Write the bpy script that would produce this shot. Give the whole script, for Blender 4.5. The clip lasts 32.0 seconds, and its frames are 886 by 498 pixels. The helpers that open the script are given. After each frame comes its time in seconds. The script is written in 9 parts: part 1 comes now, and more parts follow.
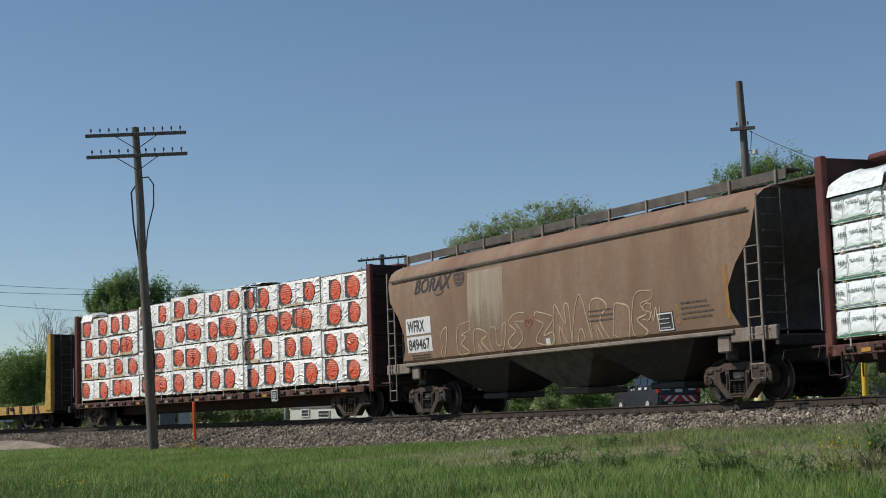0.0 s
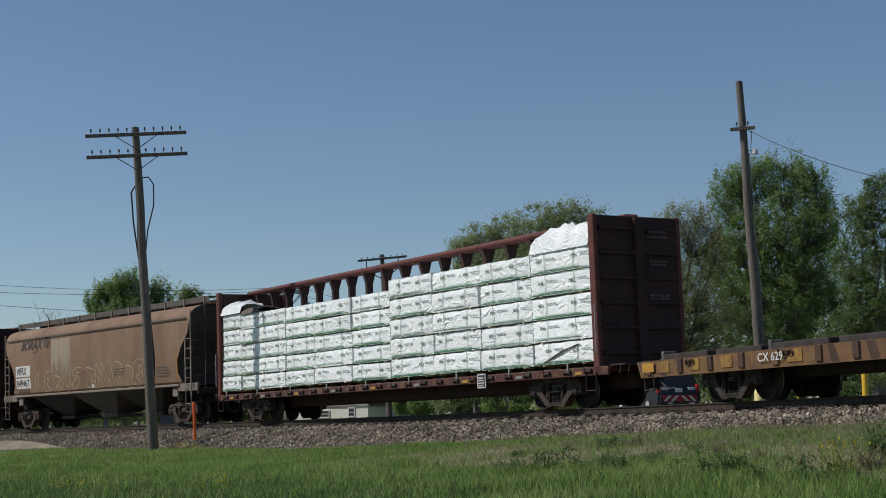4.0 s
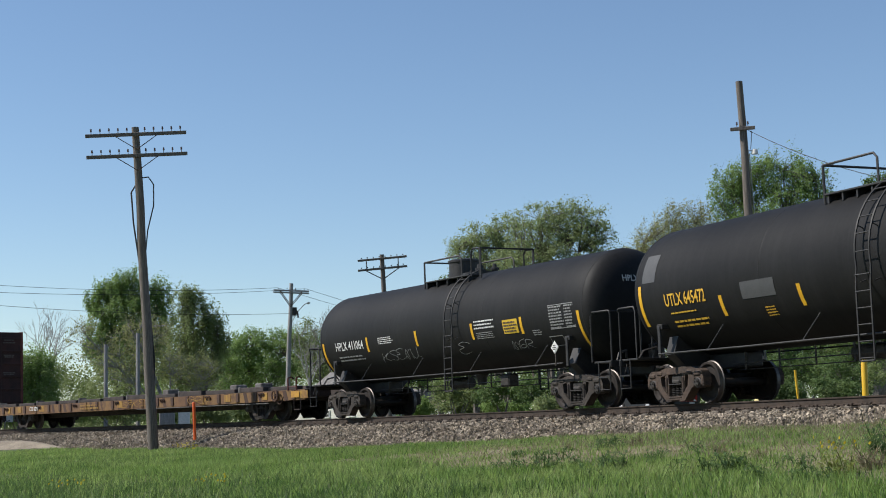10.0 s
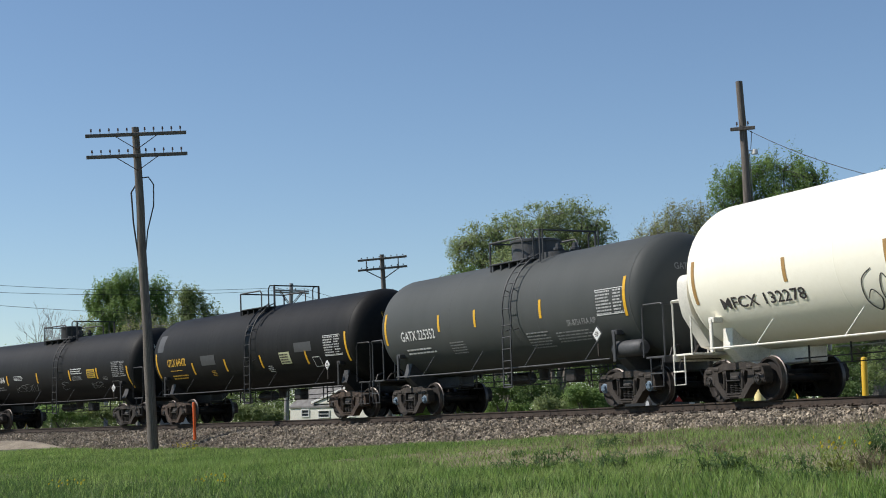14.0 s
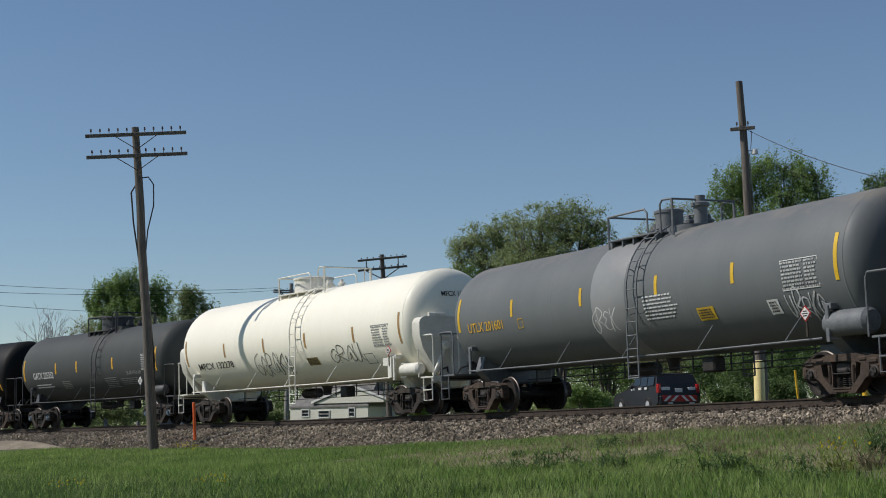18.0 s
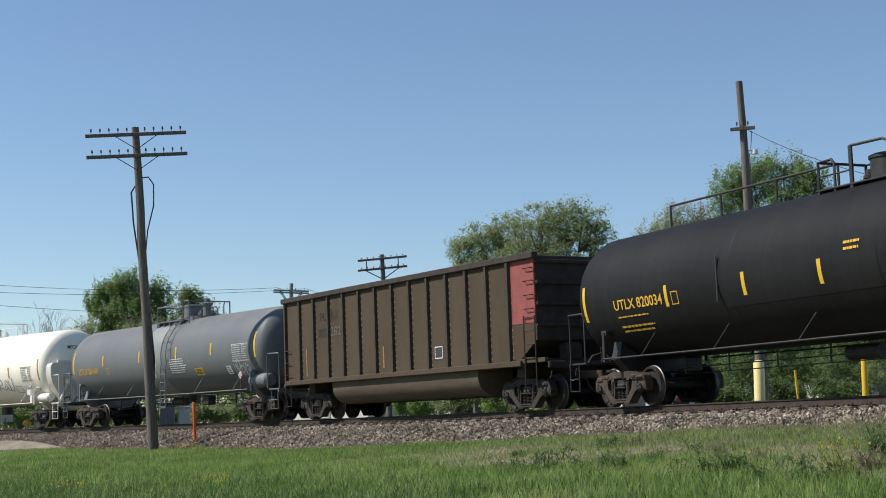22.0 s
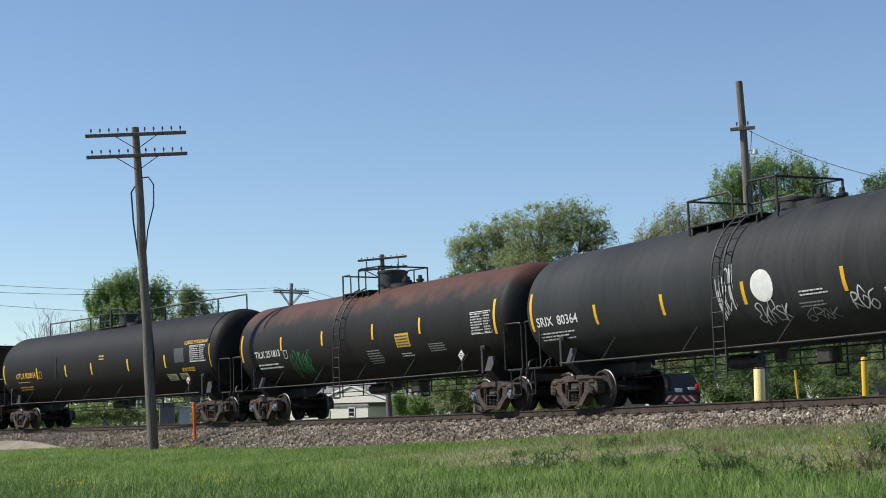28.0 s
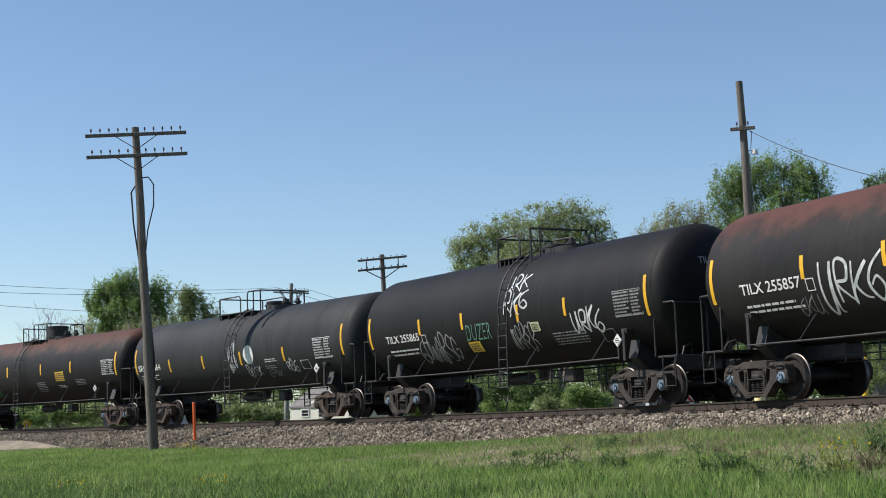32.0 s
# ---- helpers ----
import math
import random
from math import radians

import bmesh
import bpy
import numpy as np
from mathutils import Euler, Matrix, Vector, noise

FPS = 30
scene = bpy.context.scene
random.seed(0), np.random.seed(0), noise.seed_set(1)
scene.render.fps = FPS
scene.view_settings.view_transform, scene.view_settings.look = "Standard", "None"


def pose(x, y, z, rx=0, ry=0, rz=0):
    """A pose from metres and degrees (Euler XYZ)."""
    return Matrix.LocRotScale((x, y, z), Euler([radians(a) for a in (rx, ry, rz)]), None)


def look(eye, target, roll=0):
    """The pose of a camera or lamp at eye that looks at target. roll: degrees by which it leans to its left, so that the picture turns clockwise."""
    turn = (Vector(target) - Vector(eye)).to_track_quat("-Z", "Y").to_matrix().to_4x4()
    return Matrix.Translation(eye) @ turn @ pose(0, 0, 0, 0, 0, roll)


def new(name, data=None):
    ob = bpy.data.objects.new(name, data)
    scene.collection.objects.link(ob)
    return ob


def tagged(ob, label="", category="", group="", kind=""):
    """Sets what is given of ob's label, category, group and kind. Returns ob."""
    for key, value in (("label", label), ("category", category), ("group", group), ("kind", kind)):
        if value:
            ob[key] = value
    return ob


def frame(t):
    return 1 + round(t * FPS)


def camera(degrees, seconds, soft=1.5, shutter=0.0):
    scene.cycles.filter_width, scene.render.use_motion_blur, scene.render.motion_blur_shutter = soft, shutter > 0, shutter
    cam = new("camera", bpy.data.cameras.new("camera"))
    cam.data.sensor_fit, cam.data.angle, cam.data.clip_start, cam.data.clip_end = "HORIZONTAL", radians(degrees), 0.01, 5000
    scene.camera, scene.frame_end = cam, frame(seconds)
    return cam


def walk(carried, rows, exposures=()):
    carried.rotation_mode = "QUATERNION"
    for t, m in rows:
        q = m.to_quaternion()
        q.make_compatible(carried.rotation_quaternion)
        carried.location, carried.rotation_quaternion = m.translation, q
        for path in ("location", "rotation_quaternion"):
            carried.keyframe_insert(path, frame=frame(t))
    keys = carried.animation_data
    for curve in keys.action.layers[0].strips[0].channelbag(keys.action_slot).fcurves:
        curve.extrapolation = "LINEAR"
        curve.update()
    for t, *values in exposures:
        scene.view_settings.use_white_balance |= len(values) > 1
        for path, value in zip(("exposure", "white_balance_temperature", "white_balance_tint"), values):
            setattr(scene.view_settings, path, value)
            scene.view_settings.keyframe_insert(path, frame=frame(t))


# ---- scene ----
# The camera stands still on a tripod below the embankment.
cam = camera(32.33, 32.0, soft=1.0)
EYE = Vector((0.0, 0.0, -0.798))
VIEW = pose(EYE.x, EYE.y, EYE.z, 96.981, 0.559, 73.110)
walk(cam, [(0.0, VIEW), (32.0, VIEW)], exposures=[(0.0, -0.22), (1.0, -0.14), (2.0, -0.30), (3.0, -0.42), (4.0, -0.41), (4.5, -0.38), (6.5, 0.02), (8.0, 0.17), (9.0, 0.23), (11.0, 0.32), (13.0, 0.36), (13.5, 0.3), (15.5, -0.42), (16.0, -0.45), (17.0, -0.48), (18.0, -0.33), (19.0, -0.18), (20.0, 0.0), (21.0, 0.12), (23.0, 0.29), (30.0, 0.36), (32.0, 0.35)])

# ---- light ----
SUN_AZ, SUN_EL = radians(252.0), radians(44.0)
world = bpy.data.worlds.new("sky")
scene.world = world
world.use_nodes = True
_wn = world.node_tree.nodes
_sky = _wn.new("ShaderNodeTexSky")
_sky.sky_type = "NISHITA"
_sky.sun_disc = False
_sky.sun_elevation = SUN_EL
_sky.sun_rotation = math.pi / 2 - SUN_AZ
_sky.altitude = 200
_sky.air_density, _sky.dust_density, _sky.ozone_density = 1.0, 0.04, 3.4
world.node_tree.links.new(_sky.outputs[0], _wn["Background"].inputs[0])
_wn["Background"].inputs[1].default_value = 0.105
sun_data = bpy.data.lights.new("sun", "SUN")
sun_data.energy, sun_data.angle, sun_data.color = 4.8, radians(0.53), (1.0, 0.95, 0.89)
sun = new("sun", sun_data)
_dir = Vector((math.cos(SUN_EL) * math.cos(SUN_AZ), math.cos(SUN_EL) * math.sin(SUN_AZ), math.sin(SUN_EL)))
sun.matrix_world = look(_dir * 200, (0, 0, 0))


# ---- materials ----
def node(t, kind, **vals):
    n = t.nodes.new(kind)
    for k, v in vals.items():
        n.inputs[k].default_value = v
    return n


def surface(name, a, b, scale=3.0, rough=0.7, metal=0.0, bump=0.0, fine=40.0, c=None, streak=None, per_object=0.0, per_island=0.0, amount=0.5, spec=0.4):
    """Two tones mixed by large noise, a third by fine noise; streak = (x, y, z) stretches the large noise."""
    m = bpy.data.materials.new(name)
    m.use_nodes = True
    t = m.node_tree
    bs = t.nodes["Principled BSDF"]
    bs.inputs["Roughness"].default_value = rough
    bs.inputs["Metallic"].default_value = metal
    bs.inputs["Specular IOR Level"].default_value = spec
    tc = t.nodes.new("ShaderNodeTexCoord")
    mp = t.nodes.new("ShaderNodeMapping")
    mp.inputs["Scale"].default_value = streak or (1, 1, 1)
    t.links.new(tc.outputs["Object"], mp.inputs[0])
    n1 = node(t, "ShaderNodeTexNoise", Scale=scale, Detail=5.0, Roughness=0.6)
    t.links.new(mp.outputs[0], n1.inputs["Vector"])
    r1 = t.nodes.new("ShaderNodeValToRGB")
    r1.color_ramp.elements[0].position, r1.color_ramp.elements[1].position = 0.5 - amount / 2 * 0.6, 0.5 + amount / 2 * 0.6
    r1.color_ramp.elements[0].color, r1.color_ramp.elements[1].color = (*a, 1), (*b, 1)
    t.links.new(n1.outputs[0], r1.inputs[0])
    col = r1.outputs[0]
    n2 = node(t, "ShaderNodeTexNoise", Scale=fine, Detail=4.0, Roughness=0.7)
    t.links.new(tc.outputs["Object"], n2.inputs["Vector"])
    mx = t.nodes.new("ShaderNodeMix")
    mx.data_type = "RGBA"
    mx.blend_type = "MULTIPLY" if c is None else "MIX"
    mr = t.nodes.new("ShaderNodeMapRange")
    mr.inputs[1].default_value, mr.inputs[2].default_value = 0.45, 0.75
    t.links.new(n2.outputs[0], mr.inputs[0])
    t.links.new(mr.outputs[0], mx.inputs[0])
    t.links.new(col, mx.inputs[6])
    mx.inputs[7].default_value = (*(c or (0.72, 0.72, 0.72)), 1)
    col = mx.outputs[2]
    if per_object or per_island:
        hs = t.nodes.new("ShaderNodeHueSaturation")
        if per_object:
            src = t.nodes.new("ShaderNodeObjectInfo").outputs["Random"]
        else:
            src = t.nodes.new("ShaderNodeNewGeometry").outputs["Random Per Island"]
        v = t.nodes.new("ShaderNodeMapRange")
        w = max(per_object, per_island)
        v.inputs[3].default_value, v.inputs[4].default_value = 1 - w, 1 + w
        t.links.new(src, v.inputs[0])
        t.links.new(v.outputs[0], hs.inputs["Value"])
        t.links.new(col, hs.inputs["Color"])
        col = hs.outputs[0]
    t.links.new(col, bs.inputs["Base Color"])
    if bump:
        bp = t.nodes.new("ShaderNodeBump")
        bp.inputs["Strength"].default_value = bump
        bp.inputs["Distance"].default_value = 0.02
        t.links.new(n2.outputs[0], bp.inputs["Height"])
        t.links.new(bp.outputs[0], bs.inputs["Normal"])
    return m


def plain(name, col, rough=0.5, metal=0.0):
    return surface(name, col, tuple(v * 0.85 for v in col), 4.0, rough, metal)


def leafy(name, a, b, per=0.22):
    m = surface(name, a, b, 0.6, 0.6, per_island=per, fine=3.0)
    m.node_tree.nodes["Principled BSDF"].inputs["Subsurface Weight"].default_value = 0.0
    t = m.node_tree
    bs = t.nodes["Principled BSDF"]
    tr = t.nodes.new("ShaderNodeBsdfTranslucent")
    mixn = t.nodes.new("ShaderNodeMixShader")
    mixn.inputs[0].default_value = 0.55
    src = bs.inputs["Base Color"].links[0].from_socket
    t.links.new(src, tr.inputs["Color"])
    t.links.new(bs.outputs[0], mixn.inputs[1])
    t.links.new(tr.outputs[0], mixn.inputs[2])
    t.links.new(mixn.outputs[0], t.nodes["Material Output"].inputs[0])
    return m


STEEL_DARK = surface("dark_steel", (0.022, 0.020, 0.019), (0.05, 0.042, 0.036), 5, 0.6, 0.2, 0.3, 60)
TRUCK_RUST = surface("rusty_cast_steel", (0.028, 0.021, 0.017), (0.10, 0.066, 0.047), 4, 0.85, 0.05, 0.5, 22, c=(0.022, 0.017, 0.014), amount=0.8)
TRUCK_GREY = surface("dusty_cast_steel", (0.018, 0.016, 0.014), (0.066, 0.052, 0.042), 4, 0.85, 0.05, 0.5, 22, c=(0.018, 0.015, 0.013), amount=0.8)
WHEEL_STEEL = surface("wheel_steel", (0.010, 0.008, 0.007), (0.026, 0.018, 0.014), 6, 0.75, 0.1, 0.2, 60)
TREAD_STEEL = plain("polished_tread", (0.14, 0.125, 0.115), 0.5, 0.8)
BEARING_BLUE = surface("blue_grey_bearing", (0.10, 0.14, 0.18), (0.18, 0.24, 0.30), 8, 0.6, 0.2)
RAIL_STEEL = surface("rail_steel", (0.034, 0.025, 0.019), (0.065, 0.046, 0.034), 5, 0.8, 0.2, 0.2, 40)
RAIL_TOP = plain("worn_rail_head", (0.16, 0.14, 0.13), 0.45, 0.7)
TIE_WOOD = surface("creosoted_wood", (0.08, 0.066, 0.053), (0.19, 0.16, 0.128), 4, 0.9, 0, 0.5, 30, streak=(6, 0.6, 6), per_object=0.3)
STONE = surface("ballast_stone", (0.16, 0.13, 0.095), (0.37, 0.31, 0.235), 1.2, 0.9, 0, 0.4, 30, per_island=0.65)
BALLAST_BED = surface("ballast_bed", (0.05, 0.039, 0.03), (0.14, 0.112, 0.085), 9, 0.95, 0, 1.0, 22, c=(0.045, 0.037, 0.03))
DIRT = surface("field_soil", (0.07, 0.10, 0.036), (0.135, 0.14, 0.062), 0.5, 0.95, 0, 0.6, 12, c=(0.12, 0.135, 0.055))
GRAVEL = surface("tan_gravel", (0.20, 0.165, 0.12), (0.33, 0.28, 0.21), 1.3, 0.95, 0, 0.9, 14, c=(0.14, 0.115, 0.085))
GRASS = leafy("fresh_grass", (0.15, 0.26, 0.05), (0.32, 0.41, 0.13), 0.45)
GRASS_DEEP = leafy("deep_grass", (0.070, 0.131, 0.038), (0.123, 0.193, 0.057), 0.35)
LITTER = surface("dead_litter", (0.13, 0.10, 0.065), (0.24, 0.19, 0.125), 2.0, 0.9, per_island=0.4)
GRASS_DRY = leafy("dry_grass", (0.35, 0.30, 0.19), (0.23, 0.21, 0.12), 0.4)
WEED = leafy("weed_leaf", (0.075, 0.135, 0.045), (0.13, 0.20, 0.07), 0.3)
WEED_PALE = leafy("pale_weed_leaf", (0.20, 0.24, 0.06), (0.27, 0.30, 0.09), 0.3)
FLOWER = leafy("yellow_flower", (0.5, 0.42, 0.03), (0.6, 0.5, 0.05), 0.2)
LEAF_A = leafy("bright_leaf", (0.168, 0.263, 0.067), (0.246, 0.347, 0.112), 0.14)
LEAF_B = leafy("mid_leaf", (0.185, 0.241, 0.084), (0.263, 0.314, 0.129), 0.14)
LEAF_AIRY = leafy("pale_spring_leaf", (0.235, 0.297, 0.118), (0.325, 0.381, 0.174), 0.14)
LEAF_C = leafy("deep_shaded_leaf", (0.105, 0.171, 0.051), (0.171, 0.242, 0.077), 0.14)
LEAF_Y = leafy("budding_leaf", (0.259, 0.275, 0.105), (0.352, 0.358, 0.149), 0.14)
BARK = surface("bark", (0.11, 0.095, 0.08), (0.21, 0.185, 0.16), 3, 0.95, 0, 0.6, 20, streak=(4, 4, 0.7))
POLE_WOOD = surface("weathered_pole", (0.085, 0.07, 0.06), (0.19, 0.165, 0.14), 5, 0.9, 0, 0.6, 30, streak=(8, 8, 0.4))
POLE_GREY = surface("grey_pole", (0.20, 0.19, 0.18), (0.33, 0.32, 0.31), 4, 0.9, 0, 0.4, 30, streak=(8, 8, 0.4))
WIRE = plain("black_cable", (0.02, 0.02, 0.02), 0.6)
GLASS_INS = plain("brown_insulator", (0.10, 0.06, 0.04), 0.25)
WHITE = surface("white_paint", (0.72, 0.71, 0.68), (0.62, 0.61, 0.57), 5, 0.5)
YELLOW = surface("yellow_paint", (0.72, 0.46, 0.03), (0.62, 0.38, 0.02), 4, 0.5)
STRIPE = surface("reflective_yellow", (0.74, 0.42, 0.022), (0.60, 0.32, 0.02), 6, 0.45)
ORANGE = plain("orange_plastic", (0.75, 0.12, 0.02), 0.45)
LETTER_W = surface("white_lettering", (0.68, 0.68, 0.66), (0.55, 0.55, 0.53), 6, 0.6)
LETTER_DULL = surface("dusty_white_lettering", (0.50, 0.50, 0.48), (0.34, 0.34, 0.33), 7, 0.7)
LETTER_GREY = surface("worn_lettering", (0.30, 0.30, 0.29), (0.20, 0.20, 0.20), 8, 0.7)
LETTER_Y = surface("yellow_lettering", (0.70, 0.42, 0.04), (0.6, 0.34, 0.03), 6, 0.6)
LETTER_DARK = surface("dark_lettering", (0.035, 0.03, 0.03), (0.06, 0.05, 0.05), 6, 0.7)
RED = surface("red_paint", (0.45, 0.03, 0.02), (0.36, 0.02, 0.02), 5, 0.5)


# ---- mesh helper ----
class Geo:
    """Gathers vertices and faces of one mesh."""

    def __init__(self):
        self.v, self.f = [], []

    def add(self, vs, fs):
        o = len(self.v)
        self.v += [tuple(p) for p in vs]
        self.f += [tuple(i + o for i in q) for q in fs]
        return self

    def box(self, c, s, b=0.0, m=None):
        """A box of size s at centre c with chamfer b."""
        hx, hy, hz = s[0] / 2, s[1] / 2, s[2] / 2
        b = min(b, hx * 0.9, hy * 0.9, hz * 0.9)
        vs, fs = [], []
        if b <= 0:
            for i in range(8):
                vs.append(((hx, -hx)[i & 1], (hy, -hy)[i >> 1 & 1], (hz, -hz)[i >> 2 & 1]))
            fs = [(0, 2, 3, 1), (4, 5, 7, 6), (0, 1, 5, 4), (2, 6, 7, 3), (0, 4, 6, 2), (1, 3, 7, 5)]
        else:
            idx = {}
            for sx in (1, -1):
                for sy in (1, -1):
                    for sz in (1, -1):
                        for ax in range(3):
                            d = [hx - b, hy - b, hz - b]
                            d[ax] += b
                            idx[sx, sy, sz, ax] = len(vs)
                            vs.append((sx * d[0], sy * d[1], sz * d[2]))
            for s1 in (1, -1):
                fs.append(tuple(idx[s1, y, z, 0] for y, z in ((1, 1), (-1, 1), (-1, -1), (1, -1))))
                fs.append(tuple(idx[x, s1, z, 1] for x, z in ((1, 1), (-1, 1), (-1, -1), (1, -1))))
                fs.append(tuple(idx[x, y, s1, 2] for x, y in ((1, 1), (-1, 1), (-1, -1), (1, -1))))
                for s2 in (1, -1):
                    fs.append((idx[s1, s2, 1, 0], idx[s1, s2, -1, 0], idx[s1, s2, -1, 1], idx[s1, s2, 1, 1]))
                    fs.append((idx[s1, 1, s2, 0], idx[s1, -1, s2, 0], idx[s1, -1, s2, 2], idx[s1, 1, s2, 2]))
                    fs.append((idx[1, s1, s2, 1], idx[-1, s1, s2, 1], idx[-1, s1, s2, 2], idx[1, s1, s2, 2]))
                    for s3 in (1, -1):
                        fs.append((idx[s1, s2, s3, 0], idx[s1, s2, s3, 1], idx[s1, s2, s3, 2]))
        out = []
        for q in vs:
            w = Vector(q)
            if m is not None:
                w = m @ w
            out.append((w[0] + c[0], w[1] + c[1], w[2] + c[2]))
        return self.add(out, fs)

    def rod(self, p0, p1, r, seg=8, r1=None, caps=True):
        return self.tube([p0, p1], [r, r if r1 is None else r1], seg, caps)

    def tube(self, pts, r, seg=6, caps=True):
        pts = [Vector(q) for q in pts]
        n = len(pts)
        rs = r if isinstance(r, (list, tuple)) else [r] * n
        vs, fs = [], []
        d0 = (pts[1] - pts[0]).normalized()
        up = Vector((0, 0, 1)) if abs(d0.z) < 0.9 else Vector((1, 0, 0))
        a = d0.cross(up).normalized()
        for i, q in enumerate(pts):
            d = (pts[min(i + 1, n - 1)] - pts[max(i - 1, 0)]).normalized()
            a = (a - d * a.dot(d)).normalized()
            b = d.cross(a)
            for k in range(seg):
                w = 2 * math.pi * k / seg
                vs.append(q + (a * math.cos(w) + b * math.sin(w)) * rs[i])
        for i in range(n - 1):
            for k in range(seg):
                k2 = (k + 1) % seg
                fs.append((i * seg + k, i * seg + k2, (i + 1) * seg + k2, (i + 1) * seg + k))
        if caps:
            fs.append(tuple(range(seg))[::-1])
            fs.append(tuple((n - 1) * seg + k for k in range(seg)))
        return self.add(vs, fs)

    def lathe(self, prof, seg=32, axis="x", c=(0, 0, 0), a0=0.0, a1=2 * math.pi):
        """prof: (along, radius) pairs turned round the axis through c."""
        full = a1 - a0 > 6.28
        ns = seg if full else seg + 1
        vs, fs = [], []
        for l, r in prof:
            for k in range(ns):
                w = a0 + (a1 - a0) * k / seg
                u, v = r * math.cos(w), r * math.sin(w)
                q = (l, u, v) if axis == "x" else (v, l, u) if axis == "y" else (u, v, l)
                vs.append((q[0] + c[0], q[1] + c[1], q[2] + c[2]))
        for i in range(len(prof) - 1):
            for k in range(seg):
                k2 = (k + 1) % ns
                fs.append((i * ns + k, i * ns + k2, (i + 1) * ns + k2, (i + 1) * ns + k))
        return self.add(vs, fs)

    def prism(self, prof, x0, x1, axis="x", closed=True):
        """A 2D outline (two other axes) carried from x0 to x1."""
        n = len(prof)
        vs = []
        for x in (x0, x1):
            for u, v in prof:
                vs.append((x, u, v) if axis == "x" else (u, x, v) if axis == "y" else (u, v, x))
        fs = [(i, (i + 1) % n, n + (i + 1) % n, n + i) for i in range(n if closed else n - 1)]
        if closed:
            fs += [tuple(range(n))[::-1], tuple(range(n, 2 * n))]
        return self.add(vs, fs)

    def mesh(self, name, material, smooth=0.0):
        me = bpy.data.meshes.new(name)
        me.from_pydata(self.v, [], self.f)
        if smooth:
            bm = bmesh.new()
            bm.from_mesh(me)
            bmesh.ops.recalc_face_normals(bm, faces=bm.faces)
            for fc in bm.faces:
                fc.smooth = True
            for e in bm.edges:
                if len(e.link_faces) == 2 and e.calc_face_angle(0) > smooth:
                    e.smooth = False
            bm.to_mesh(me)
            bm.free()
        else:
            bm = bmesh.new()
            bm.from_mesh(me)
            bmesh.ops.recalc_face_normals(bm, faces=bm.faces)
            bm.to_mesh(me)
            bm.free()
        me.materials.append(material)
        return me


def part(name, geo, material, parent, label="", m=None, smooth=0.6):
    """Links one mesh under a thing or a part; geo may be a Geo or a ready mesh."""
    me = geo.mesh(name, material, smooth) if isinstance(geo, Geo) else geo
    ob = new(name, me)
    ob.parent = parent
    if m is not None:
        ob.matrix_basis = m
    return tagged(ob, label)


def thing(name, label, category, group="", m=None):
    ob = new(name)
    ob.empty_display_size = 0.3
    if m is not None:
        ob.matrix_basis = m
    return tagged(ob, label, category, group)


def solid(name, geo, material, label, category, kind="", group="", smooth=0.6, m=None):
    ob = new(name, geo.mesh(name, material, smooth) if isinstance(geo, Geo) else geo)
    if m is not None:
        ob.matrix_basis = m
    return tagged(ob, label, category, group, kind)


# ---- the railway line in plan: a curve between two straights ----
CURVE, OFFSET, CANT, GRADE = 0.005757, 19.29, radians(1.5555), 0.00366
S_OUT, S_IN = -96.0, -14.0


def line(s):
    """Place in plan and turn of the line at distance s along it."""
    q = min(max(s, S_OUT), S_IN)
    th = q * CURVE
    x, y = math.sin(th) / CURVE, OFFSET - (1 - math.cos(th)) / CURVE
    return x + (s - q) * math.cos(th), y - (s - q) * math.sin(th), th


def rail_z(s):
    return GRADE * min(max(s, -140.0), 60.0)


def on_line(s, u, h):
    """World place of a point u beyond the track's middle and h above the rails."""
    x, y, th = line(s)
    un = u * math.cos(CANT) - h * math.sin(CANT)
    return Vector((x + un * math.sin(th), y + un * math.cos(th), h * math.cos(CANT) + (u + 0.75) * math.sin(CANT) + rail_z(s)))


def line_of(x, y):
    """Inverse of line() for places in plan: s and u."""
    cx, cy = 0.0, OFFSET - 1 / CURVE
    th = math.atan2(x - cx, y - cy)
    s = th / CURVE
    if S_OUT <= s <= S_IN and y > cy:
        return s, math.hypot(x - cx, y - cy) - 1 / CURVE
    best = None
    for e in (S_OUT, S_IN):
        ex, ey, th = line(e)
        along = (x - ex) * math.cos(th) - (y - ey) * math.sin(th)
        off = (x - ex) * math.sin(th) + (y - ey) * math.cos(th)
        if (e == S_OUT and along <= 0) or (e == S_IN and along >= 0):
            if best is None or abs(off) < abs(best[1]):
                best = (e + along, off)
    return best or (s, math.hypot(x - cx, y - cy) - 1 / CURVE)


def travelled(t):
    q = t - 16
    return 7.26698 * t - 0.0167028 * q * q - 0.0000930476 * q ** 3 - 0.0000086104 * q ** 4


def smooth01(v):
    v = min(max(v, 0.0), 1.0)
    return v * v * (3 - 2 * v)


